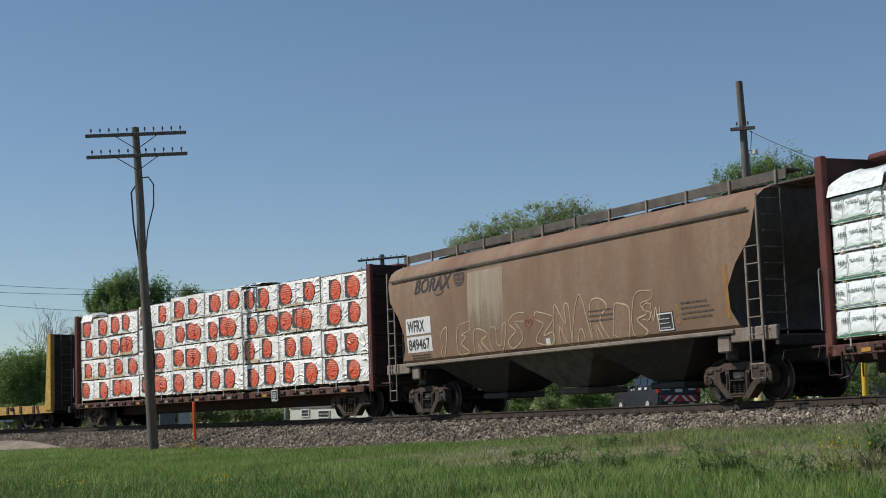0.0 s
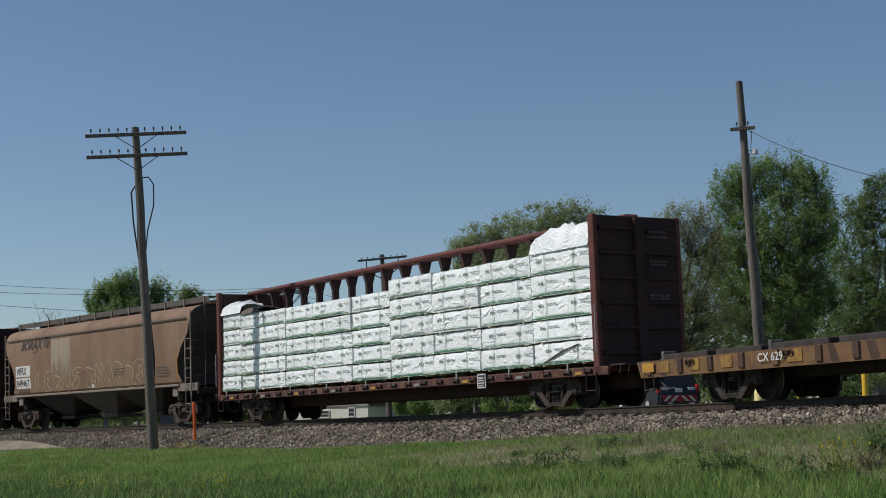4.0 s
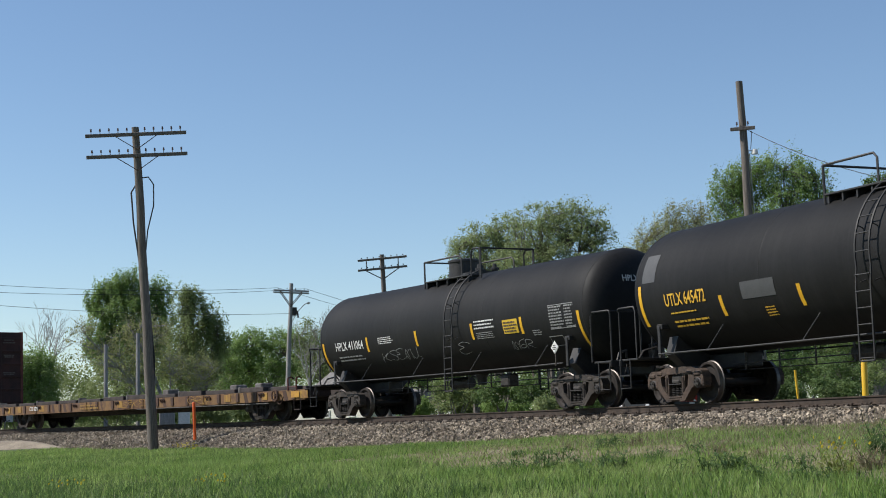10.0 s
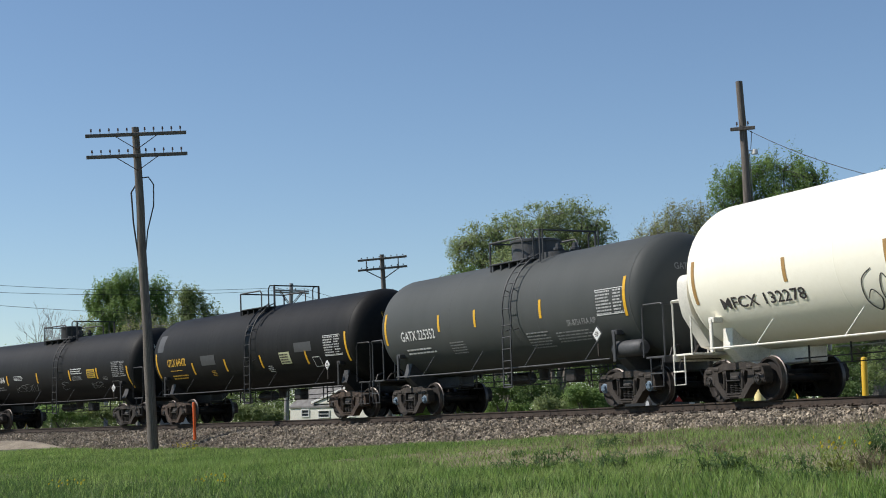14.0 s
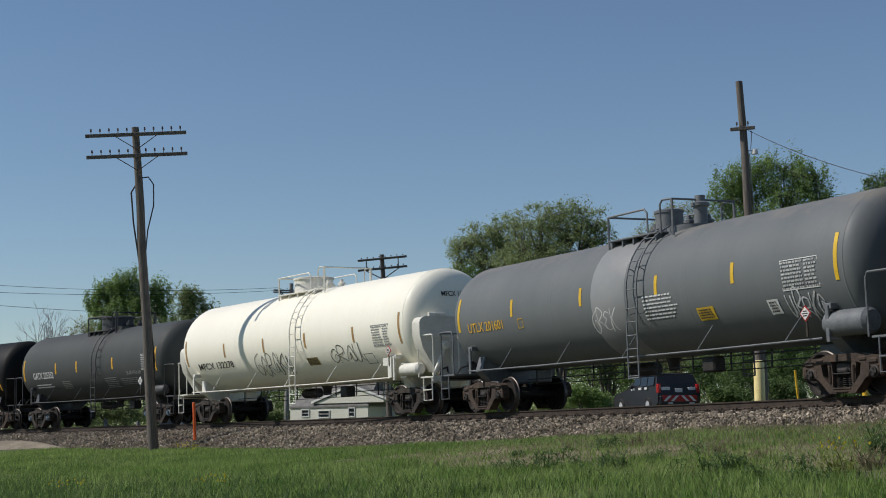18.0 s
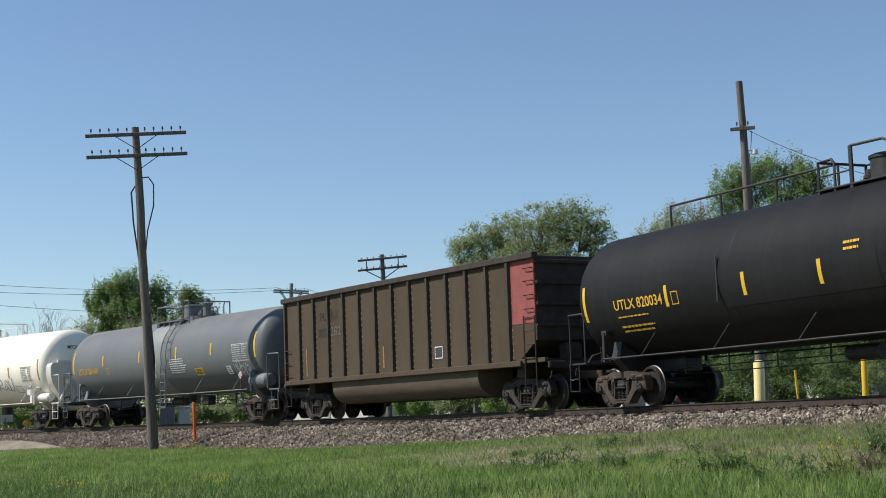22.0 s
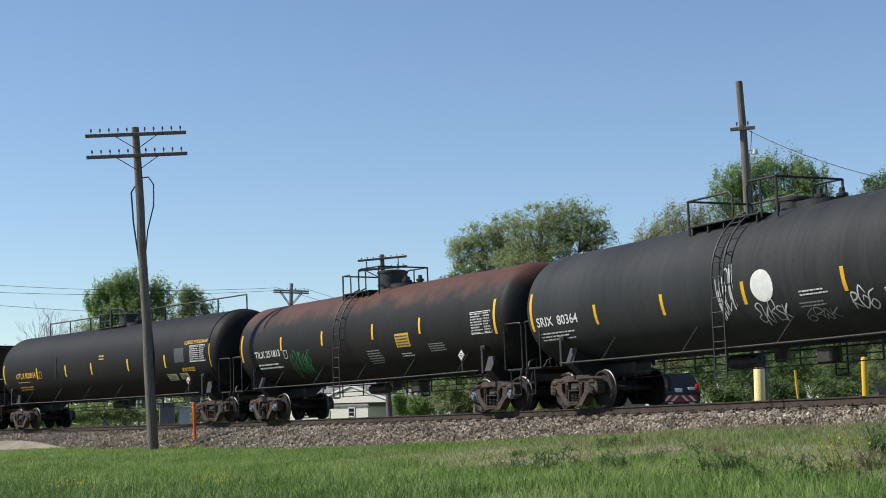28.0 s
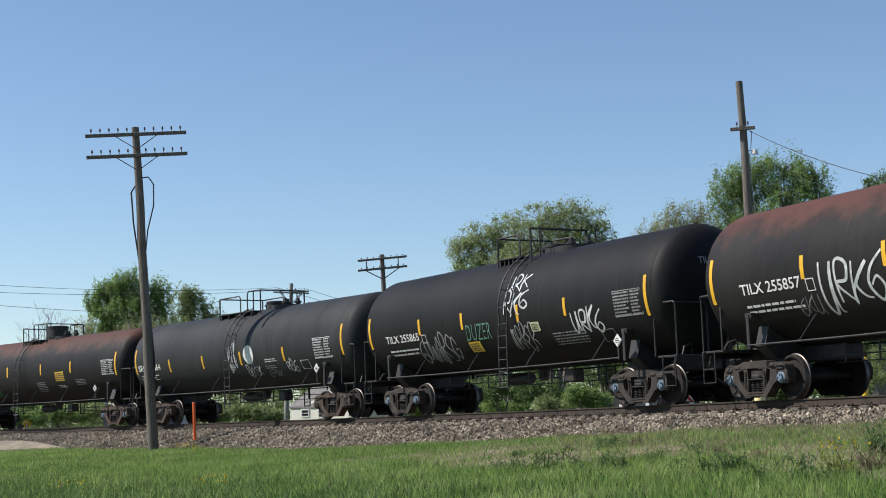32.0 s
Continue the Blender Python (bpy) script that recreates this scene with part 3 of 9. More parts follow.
    for k in range(9):
        x = -h + 1.6 + (2 * h - 3.2) * k / 8
        rg.box((x, -0.30, 0.90), (0.04, 0.03, 0.40), 0.005)
    part("brake_rigging", rg, STEEL_DARK, car)
    ou = Geo()
    ou.lathe([(hc - r - 0.30, 0.0), (hc - r - 0.30, 0.13), (hc - r - 0.10, 0.15), (hc - r + 0.05, 0.22)], 14, "z", (0.25, 0, 0))
    part("bottom_outlet", ou, STEEL_DARK, car)
    ou = Geo()
    ou.rod((-1.9, 0.35, 0.90), (-0.9, 0.35, 0.90), 0.16, 12)
    part("brake_cylinder", ou, STEEL_DARK, car)
    ou = Geo()
    ou.box((2.2, -0.35, 0.86), (0.45, 0.35, 0.35), 0.04)
    part("brake_valve", ou, STEEL_DARK, car)
    # ladders
    if ladder_x is not None:
        for ys in (-1, 1):
            l = Geo()
            R = r + 0.15
            for dx in (-0.20, 0.20):
                pts = arc_pts(R, hc, ladder_x + dx, 68, -8, 10, ys)
                pts += [(ladder_x + dx, ys * (R + 0.02), hc - 0.6), (ladder_x + dx, ys * (R + 0.03), ladder_low)]
                l.tube(pts, 0.022, 5)
            ang = 62
            while ang > -6:
                q = arc_pts(R, hc, 0, ang, ang - 1, 1, ys)[0]
                l.rod((ladder_x - 0.2, q[1], q[2]), (ladder_x + 0.2, q[1], q[2]), 0.014, 5)
                ang -= 12
            z = hc - 0.38
            while z > ladder_low - 0.02:
                l.rod((ladder_x - 0.2, ys * (R + 0.03), z), (ladder_x + 0.2, ys * (R + 0.03), z), 0.014, 5)
                z -= 0.31
            l.rod((ladder_x - 0.2, ys * (R + 0.03), ladder_low), (ladder_x + 0.2, ys * (R + 0.03), ladder_low), 0.02, 5)
            for q in (20, -18):
                for dx in (-0.2, 0.2):
                    a = radians(q)
                    l.rod((ladder_x + dx, ys * r * math.cos(a), hc + r * math.sin(a)), (ladder_x + dx, ys * R * math.cos(a), hc + R * math.sin(a)), 0.012, 5)
            part("ladder", l, trim, car)
    # top platform with rails
    top = hc + r
    if plat:
        x0, x1 = plat[0] + 0.08, plat[1] - 0.22
        pl = Geo()
        for ys in (-1, 1):
            pl.box(((x0 + x1) / 2 - 0.3, ys * 0.72, top - 0.10), (x1 - x0 - 0.6, 0.42, 0.04), 0.008)
            for k in range(5):
                x = x0 + 0.1 + (x1 - x0 - 0.8) * k / 4
                pl.box((x, ys * 0.72, top - 0.20), (0.05, 0.36, 0.18), 0.005)
        platform = part("platform", pl, trim, car)
        zt = top + 0.50
        for ys in (-1, 1):
            rl = Geo()
            y = ys * 0.90
            xa = ladder_x - 0.26 if ladder_x is not None else (x0 + x1) / 2 - 0.3
            xb = xa + 0.52
            rl.tube([(x0, y, top - 0.28), (x0, y, zt)], 0.030, 6)
            rl.tube([(x0, y, zt), (xa - 0.1, y, zt), (xa, y, zt - 0.10), (xa, y, top - 0.15)], 0.026, 6)
            part("guard_rail", rl, trim, platform)
            rl = Geo()
            rl.tube([(xb, y, top - 0.15), (xb, y, zt + 0.02), (xb + 0.10, y, zt + 0.12), (x1, y, zt + 0.10)], 0.026, 6)
            rl.tube([(x1, y, zt + 0.10), (x1, y, top - 0.25)], 0.030, 6)
            rl.rod((xb + 0.45, y, top - 0.2), (xb + 0.45, y, zt + 0.11), 0.024, 6)
            part("guard_rail", rl, trim, platform)
        for x, z in ((x0, zt), (x1, zt + 0.1)):
            rl = Geo()
            rl.rod((x, -0.9, z), (x, 0.9, z), 0.026, 6)
            part("cross_rail", rl, trim, platform)
    if dome:
        dx, dr, dh = dome
        d = Geo()
        d.lathe([(top - 0.25, dr * 1.02), (top + dh - 0.06, dr * 1.02), (top + dh - 0.06, dr * 1.08), (top + dh, dr * 1.08), (top + dh + 0.03, dr * 0.9), (top + dh + 0.05, 0.0)], 24, "z", (dx, 0, 0))
        part("dome_housing", d, trim, car)
        for k, (vx, vy) in enumerate(((dx + dr + 0.35, 0.1), (dx + dr + 0.62, -0.15), (dx + dr + 0.9, 0.2), (dx - dr - 0.25, 0.0))):
            v = Geo()
            v.lathe([(top - 0.1, 0.09), (top + 0.10, 0.09), (top + 0.10, 0.13), (top + 0.16, 0.13), (top + 0.18, 0.07), (top + 0.28, 0.06), (top + 0.29, 0.0)], 10, "z", (vx, vy, 0))
            part("valve", v, trim, car)
        v = Geo()
        v.lathe([(top - 0.2, 0.62), (top + 0.03, 0.62), (top + 0.04, 0.0)], 20, "z", (dx + dr + 0.6, 0, 0))
        part("fittings_plate", v, trim, car)
    couplers(car, reach + 0.35)
    return car, skin, h


def shell_paint(name, a, b, rough=0.5, top=None, top_h=1.0, streaks=0.3, c=None):
    """Tank paint: broad grime, vertical streaks, and an optional rusted crown above object height top_h."""
    m = surface(name, a, b, 0.9, rough, 0.0, 0.05, 9.0, c=c, streak=(1.0, 0.35, 0.35), amount=0.9, spec=0.15)
    t = m.node_tree
    bs = t.nodes["Principled BSDF"]
    src = bs.inputs["Base Color"].links[0].from_socket
    tc = t.nodes.new("ShaderNodeTexCoord")
    mp = t.nodes.new("ShaderNodeMapping")
    mp.inputs["Scale"].default_value = (5.0, 0.5, 0.25)
    t.links.new(tc.outputs["Object"], mp.inputs[0])
    n = node(t, "ShaderNodeTexNoise", Scale=1.0, Detail=6.0, Roughness=0.65)
    t.links.new(mp.outputs[0], n.inputs["Vector"])
    mr = t.nodes.new("ShaderNodeMapRange")
    mr.inputs[1].default_value, mr.inputs[2].default_value = 0.48, 0.75
    mr.inputs[4].default_value = streaks
    t.links.new(n.outputs[0], mr.inputs[0])
    mx = t.nodes.new("ShaderNodeMix")
    mx.data_type = "RGBA"
    t.links.new(mr.outputs[0], mx.inputs[0])
    t.links.new(src, mx.inputs[6])
    mx.inputs[7].default_value = (*[0.5 * (u + v) * 0.75 + 0.02 for u, v in zip(a, b)], 1)
    col = mx.outputs[2]
    if top:
        sep = t.nodes.new("ShaderNodeSeparateXYZ")
        t.links.new(tc.outputs["Object"], sep.inputs[0])
        n2 = node(t, "ShaderNodeTexNoise", Scale=1.1, Detail=6.0, Roughness=0.65)
        t.links.new(tc.outputs["Object"], n2.inputs["Vector"])
        ad = t.nodes.new("ShaderNodeMath")
        ad.operation = "MULTIPLY_ADD"
        t.links.new(n2.outputs[0], ad.inputs[0])
        ad.inputs[1].default_value = 1.6
        t.links.new(sep.outputs[2], ad.inputs[2])
        m2 = t.nodes.new("ShaderNodeMapRange")
        m2.inputs[1].default_value, m2.inputs[2].default_value = top_h + 0.8, top_h + 1.35
        t.links.new(ad.outputs[0], m2.inputs[0])
        x2 = t.nodes.new("ShaderNodeMix")
        x2.data_type = "RGBA"
        t.links.new(m2.outputs[0], x2.inputs[0])
        t.links.new(col, x2.inputs[6])
        x2.inputs[7].default_value = (*top, 1)
        col = x2.outputs[2]
    t.links.new(col, bs.inputs["Base Color"])
    return m


BLACK_A = shell_paint("black_tank_paint", (0.008, 0.008, 0.0085), (0.015, 0.0145, 0.014), 0.6)
BLACK_B = shell_paint("faded_black_tank_paint", (0.010, 0.010, 0.0105), (0.018, 0.0175, 0.017), 0.6)
GREY_DARK = shell_paint("charcoal_tank_paint", (0.058, 0.062, 0.060), (0.076, 0.080, 0.077), 0.6, c=(0.066, 0.070, 0.068))
GREY_MID = shell_paint("slate_grey_tank_paint", (0.125, 0.135, 0.138), (0.165, 0.172, 0.172), 0.5, c=(0.14, 0.148, 0.15), top=(0.22, 0.20, 0.17), top_h=3.75)
WHITE_TANK = shell_paint("cream_white_tank_paint", (0.91, 0.87, 0.745), (0.86, 0.815, 0.68), 0.4, streaks=0.06, c=(0.86, 0.815, 0.68))
RUST_TOP = shell_paint("black_paint_with_rusted_crown", (0.011, 0.0105, 0.0105), (0.020, 0.0185, 0.0175), 0.6, top=(0.085, 0.040, 0.028), top_h=3.2)
RUST_BIG = shell_paint("black_paint_with_broad_rust", (0.012, 0.0115, 0.0115), (0.024, 0.0215, 0.020), 0.6, top=(0.095, 0.042, 0.031), top_h=3.35)
SRI_PAINT = shell_paint("dark_tank_paint_with_grey_bands", (0.017, 0.0185, 0.0195), (0.038, 0.039, 0.039), 0.6, streaks=0.8)
TRIM_BLACK = surface("black_trim", (0.018, 0.018, 0.019), (0.035, 0.033, 0.032), 5, 0.6, 0.1, 0.1, 30)
TRIM_GREY = surface("grey_trim", (0.12, 0.13, 0.14), (0.17, 0.175, 0.18), 5, 0.6, 0.1, 0.1, 30)
TRIM_CHAR = surface("charcoal_trim", (0.045, 0.047, 0.05), (0.07, 0.07, 0.073), 5, 0.6, 0.1, 0.1, 30)
TRIM_WHITE = surface("cream_trim", (0.82, 0.79, 0.71), (0.70, 0.67, 0.58), 5, 0.5, 0, 0.1, 30)
SIGN_Y = surface("yellow_sign", (0.62, 0.40, 0.03), (0.52, 0.33, 0.03), 9, 0.6)
SIGN_PALE = surface("pale_sign", (0.50, 0.50, 0.30), (0.42, 0.43, 0.27), 9, 0.6)
PATCH_GREY = surface("grey_touch_up", (0.065, 0.066, 0.068), (0.055, 0.056, 0.058), 4, 0.6)
GRAF_W = surface("white_spray_paint", (0.62, 0.63, 0.63), (0.35, 0.36, 0.36), 5, 0.7)
GRAF_TEAL = surface("pale_green_spray_paint", (0.10, 0.22, 0.16), (0.07, 0.16, 0.12), 5, 0.7)
GRAF_GREEN = surface("green_spray_paint", (0.03, 0.30, 0.10), (0.03, 0.22, 0.08), 5, 0.7)
GRAF_BLACK = surface("black_spray_paint", (0.04, 0.04, 0.04), (0.09, 0.085, 0.08), 5, 0.7)


def arc_h(r, deg):
    return r * radians(deg)


def data_block(car, skin, x0, x1, a0, a1, seed, material=None, rows=8):
    """Test-data stencil: a table of small bars in a frame."""
    r = skin.r
    rnd = random.Random(seed)
    b = Geo()
    dh = (arc_h(r, a0) - arc_h(r, a1)) / rows
    cuts = [0.0, 0.62, 1.0]
    for i in range(rows):
        z = arc_h(r, a1) + dh * (i + 0.22)
        for c0, c1 in zip(cuts, cuts[1:]):
            w = (c1 - c0) * (x1 - x0)
            q = x0 + c0 * (x1 - x0) + 0.035
            e = q + (w - 0.07) * rnd.choice((1.0, 1.0, 0.9, 0.8))
            while q < e - 0.03:
                k = min(rnd.uniform(0.03, 0.12), e - q)
                b.add([skin.at(q, z), skin.at(q + k, z), skin.at(q + k, z + dh * 0.52), skin.at(q, z + dh * 0.52)], [(0, 1, 2, 3)])
                q += k + 0.022
    st = tagged(part("data_stencil", b, material or LETTER_DULL, car), kind="stuff")
    part("stencil_frame", skin.outline(x0, x1, arc_h(r, a1), arc_h(r, a0) + 0.02, 0.018), material or LETTER_W, st)


def small_print(car, skin, x0, x1, a0, a1, rows, seed, material=None, words=6):
    r = skin.r
    part("small_print", skin.bars(x0, x1, arc_h(r, a1), arc_h(r, a0), rows, seed, 0.42, words=words + 3), material or LETTER_GREY, car)


def lettering(car, skin, body, x0, x1, a0, a1, material):
    part("lettering", skin.text(body, x0, x1, arc_h(skin.r, a1), arc_h(skin.r, a0)), material, car)


def sign(car, skin, x0, x1, a0, a1, material, seed=3, ink=None):
    r = skin.r
    sg = part("sign_plate", skin.patch(x0, x1, arc_h(r, a1), arc_h(r, a0), 0.012), material, car)
    tagged(part("sign_print", Skin(r, skin.hc, warp=skin.warp, shell=(skin.shell[0] + 0.008, skin.shell[1]) if skin.shell else (r + 0.008, skin.hc)).bars(x0 + 0.05, x1 - 0.03, arc_h(r, a1) + 0.04, arc_h(r, a0) - 0.02, 4, seed, 0.5), ink or LETTER_DARK, sg), kind="stuff")


def end_marks(car, skin, half, body, material, h=0.55):
    """Reporting marks on the head of the trailing end."""
    vs, fs = text_shape(body)
    r, hc = skin.shell or (skin.r, skin.hc)
    pts = []
    for a, b in vs:
        y, z = -0.55 + 1.10 * a, h + 0.16 * b
        rr = math.hypot(y, z) / r
        x = half + 0.62 * math.sqrt(max(0.0, 1 - rr ** 2.2)) + 0.02
        pts.append((x, y, hc + z))
    part("end_lettering", Geo().add(pts, fs), material, car)


def black_tanks():
    # first tank car
    car, sk, h = tank_car("black tank car with white lettering, yellow stripes and top platform", 22.97, 35.66, 1.442, 2.542, 7.18, BLACK_B, TRIM_BLACK, (-4.15, -1.19, 1.9, 4.38), (-4, -22), (-5, -44), 0.92, (-1.5, 1.9), "grey", dome=(-0.64, 0.44, 0.50))
    lettering(car, sk, "HPLX 411064", -6.2, -4.4, -6, -17, LETTER_W)
    small_print(car, sk, -6.15, -4.3, -22, -31, 2, 5)
    small_print(car, sk, -3.45, -2.5, -5, -14, 4, 6, LETTER_W, 8)
    small_print(car, sk, 2.05, 3.15, 0, -11, 3, 7, LETTER_W, 7)
    small_print(car, sk, 2.1, 3.0, -14, -22, 4, 8)
    small_print(car, sk, 4.85, 5.25, -18, -25, 3, 9)
    sign(car, sk, 3.5, 4.22, -5, -20, SIGN_Y, 10)
    data_block(car, sk, 5.7, 6.82, 3, -21, 11, LETTER_GREY)
    part("outline_box", sk.outline(5.5, 6.1, arc_h(1.442, -40), arc_h(1.442, -28)), LETTER_GREY, car)
    part("spray_tag", sk.scrawl(4, -3.5, -1.3, arc_h(1.442, -38), arc_h(1.442, -23), 5, 0.02), LETTER_GREY, car)
    part("spray_tag", sk.scrawl(14, 0.9, 1.5, arc_h(1.442, -40), arc_h(1.442, -24), 1, 0.02), LETTER_GREY, car)
    part("spray_tag", sk.scrawl(24, 3.6, 4.6, arc_h(1.442, -40), arc_h(1.442, -28), 3, 0.02), LETTER_GREY, car)
    placard(car, 6.05, 1.55, -1.50)
    end_marks(car, sk, 7.18, "HPLX 411064", LETTER_W)
    # second
    car, sk, h = tank_car("black tank car with yellow lettering, patched grey paint and brown trucks", 39.87, 52.69, 1.504, 2.604, 7.2, BLACK_A, TRIM_BLACK, (-4.1, -1.52, 1.16, 4.34), (-13, -31), (5, -32), 0.62, (-1.3, 1.5), "rust", dome=None)
    lettering(car, sk, "UTLX 645472", -6.1, -4.6, -5, -16, LETTER_Y)
    small_print(car, sk, -6.0, -5.0, -20, -23, 1, 1, LETTER_Y)
    small_print(car, sk, -6.0, -4.55, -27, -36, 2, 2, LETTER_Y)
    small_print(car, sk, -2.75, -2.4, -26, -36, 4, 3, LETTER_Y, 3)
    part("touch_up", sk.patch(-3.35, -2.25, arc_h(1.504, -19), arc_h(1.504, -5)), PATCH_GREY, car)
    part("touch_up", sk.patch(3.65, 4.8, arc_h(1.504, -14), arc_h(1.504, -2)), PATCH_GREY, car)
    part("touch_up", sk.patch(-6.95, -6.45, arc_h(1.504, 7), arc_h(1.504, 33)), PATCH_GREY, car)
    sign(car, sk, 2.55, 3.27, -12, -28, SIGN_PALE, 4)
    part("outline_box", sk.outline(4.72, 5.2, arc_h(1.504, -36), arc_h(1.504, -22)), LETTER_W, car)
    small_print(car, sk, 1.5, 1.9, -27, -38, 4, 5, LETTER_W, 4)
    data_block(car, sk, 5.6, 6.72, 2, -23, 6)
    placard(car, 6.0, 1.72, -1.56)
    end_marks(car, sk, 7.2, "UTLX 645472", LETTER_Y)
    # long pressure tank
    car, sk, h = tank_car("long black gas tank car with full-length top rail and yellow lettering", 124.84, 141.85, 1.553, 2.653, 9.38, BLACK_A, TRIM_BLACK, (-5.84, -3.05, -0.64, 2.6, 5.7), (0, -18), (10, -22), None, None, "rust", dome=(-0.12, 0.42, 0.46), stripe_mat=YELLOW)
    lettering(car, sk, "UTLX 820034", -7.95, -6.0, -6, -15, LETTER_Y)
    part("outline_box", sk.outline(-5.65, -5.4, arc_h(1.553, -17), arc_h(1.553, -6)), LETTER_Y, car)
    small_print(car, sk, -7.9, -6.6, -19, -22, 1, 1, LETTER_Y)
    small_print(car, sk, -7.9, -6.4, -27, -36, 2, 2, LETTER_Y)
    lettering(car, sk, "LIQUEFIED PETROLEUM GAS", 7.3, 9.1, 17, 11, LETTER_Y)
    lettering(car, sk, "NON-ODORIZED", 6.95, 7.95, -20, -26, LETTER_Y)
    small_print(car, sk, 0.1, 0.55, 12, 3, 2, 3, LETTER_Y, 2)
    data_block(car, sk, 7.7, 8.9, 9, -13, 4)
    part("touch_up", sk.patch(6.5, 7.25, arc_h(1.553, -12), arc_h(1.553, 8)), PATCH_GREY, car)
    sign(car, sk, 5.6, 6.35, -28, -39, SIGN_PALE, 5)
    sign(car, sk, 6.6, 7.25, -28, -38, SIGN_PALE, 6)
    placard(car, 7.75, 1.62, -1.60, RED)
    top = 2.653 + 1.553
    g = Geo()
    for a, b in ((-7.6, -1.5), (1.06, 9.4)):
        g.tube([(a, 0, top + 0.55), (b, 0, top + 0.55)], 0.028, 6)
        n = 3 if b < 0 else 4
        for k in range(n + 1):
            x = a + (b - a) * k / n
            g.rod((x, 0, top - 0.05), (x, 0, top + 0.55), 0.03, 6)
    part("top_rail", g, TRIM_BLACK, car)
    c = Geo()
    for y in (-0.62, 0.62):
        c.tube([(-1.37, y, top - 0.25), (-1.37, y, top + 0.52), (-0.95, y, top + 0.52)], 0.034, 6)
        c.rod((-1.37, y, top + 0.22), (-0.40, y, top + 0.22), 0.018, 5)
        c.tube([(-0.95, y, top + 0.52), (-0.88, y, top + 0.44), (-0.88, y, top - 0.15)], 0.030, 6)
        c.box((-0.38, y, top + 0.25), (0.10, 0.05, 0.92), 0.01)
        c.tube([(-0.36, y, top + 0.70), (0.55, y, top + 0.68), (0.80, y, top + 0.58), (0.90, y, top + 0.35), (0.90, y, top - 0.12)], 0.030, 6)
        c.box((-0.35, y * 0.8, top - 0.06), (2.2, 0.32, 0.04), 0.01)
    c.rod((-1.37, -0.62, top + 0.52), (-1.37, 0.62, top + 0.52), 0.03, 6)
    part("dome_guard", c, TRIM_BLACK, car)
    j = Geo()
    j.lathe([(9.05, 1.556), (9.07, 1.58), (9.16, 1.58), (9.18, 1.556)], 64, "x", (0, 0, 2.653))
    part("jacket_band", j, BLACK_A, car)
    part("jacket_panel", sk.patch(-3.75, 1.0, arc_h(1.553, -26), arc_h(1.553, 2), 0.005, 8), BLACK_B, car)
    j = Geo()
    j.box((-3.75, -1.555, 2.6), (0.05, 0.03, 1.0), 0.01)
    part("jacket_strip", j, TRIM_BLACK, car)
    # tank car with green scrawl
    car, sk, h = tank_car("black tank car with rusted crown and white lettering", 145.99, 160.21, 1.48, 2.58, 8.1, RUST_TOP, TRIM_BLACK, (-4.96, -2.09, 1.17, 3.95), (9, -9), (18, -19), -0.85, (-1.7, 0.9), "rust", True, dome=(0.0, 0.45, 0.52))
    lettering(car, sk, "TILX 251813", -6.95, -5.1, -7, -16, LETTER_W)
    part("outline_box", sk.outline(-4.85, -4.6, arc_h(1.48, -20), arc_h(1.48, -9)), LETTER_W, car)
    small_print(car, sk, -6.9, -5.1, -22, -32, 2, 1, LETTER_W)
    part("spray_tag", sk.scrawl(7, -4.5, -3.0, arc_h(1.48, -46), arc_h(1.48, -12), 6, 0.022), GRAF_GREEN, car)
    sign(car, sk, 2.5, 3.28, -6, -22, SIGN_Y, 8)
    small_print(car, sk, 0.6, 1.55, -20, -40, 6, 2, LETTER_GREY)
    small_print(car, sk, 2.6, 3.3, -28, -34, 2, 3, LETTER_W)
    small_print(car, sk, 4.25, 5.15, -20, -31, 4, 4, LETTER_GREY)
    data_block(car, sk, 6.7, 7.75, 6, -17, 9)
    placard(car, 6.3, 1.6, -1.52, LETTER_GREY)
    end_marks(car, sk, 8.1, "TILX 251813", LETTER_GREY)
    # dark car with a white oval
    car, sk, h = tank_car("dark tank car with white oval, spray tags and outset ladder", 164.28, 177.34, 1.47, 2.57, 7.98, SRI_PAINT, TRIM_BLACK, (-4.9, -2.16, 0.77, 3.88), (-1, -21), (21, -20), 0.15, (-1.8, 1.6), "rust", dome=(0.9, 0.33, 0.22), ladder_low=0.50, marks=(1.40, 2.50))
    lettering(car, sk, "SRIX  80364", -7.6, -5.7, -6, -16, LETTER_W)
    small_print(car, sk, -7.6, -6.0, -21, -32, 3, 1, LETTER_W)
    part("white_oval", sk.disc(1.4, arc_h(1.40, -7), 0.36, 0.34), WHITE, car)
    part("spray_tag", sk.scrawl(31, -0.15, 0.45, arc_h(1.4, -28), arc_h(1.4, 12), 4, 0.03), GRAF_W, car)
    part("spray_tag", sk.scrawl(32, 1.0, 2.0, arc_h(1.4, -42), arc_h(1.4, -22), 5, 0.03), GRAF_W, car)
    part("spray_tag", sk.scrawl(33, 2.4, 3.4, arc_h(1.4, -44), arc_h(1.4, -32), 4, 0.025), LETTER_GREY, car)
    part("spray_tag", sk.scrawl(34, 3.9, 4.6, arc_h(1.4, -38), arc_h(1.4, -20), 3, 0.04), GRAF_W, car)
    small_print(car, sk, 2.5, 3.4, -14, -20, 2, 3, LETTER_W)
    small_print(car, sk, 2.4, 3.2, -24, -30, 2, 4, LETTER_GREY)
    part("outline_box", sk.outline(4.9, 5.45, arc_h(1.4, -36), arc_h(1.4, -22)), LETTER_W, car)
    data_block(car, sk, 5.95, 7.1, 5, -22, 5)
    placard(car, 6.2, 1.65, -1.46)
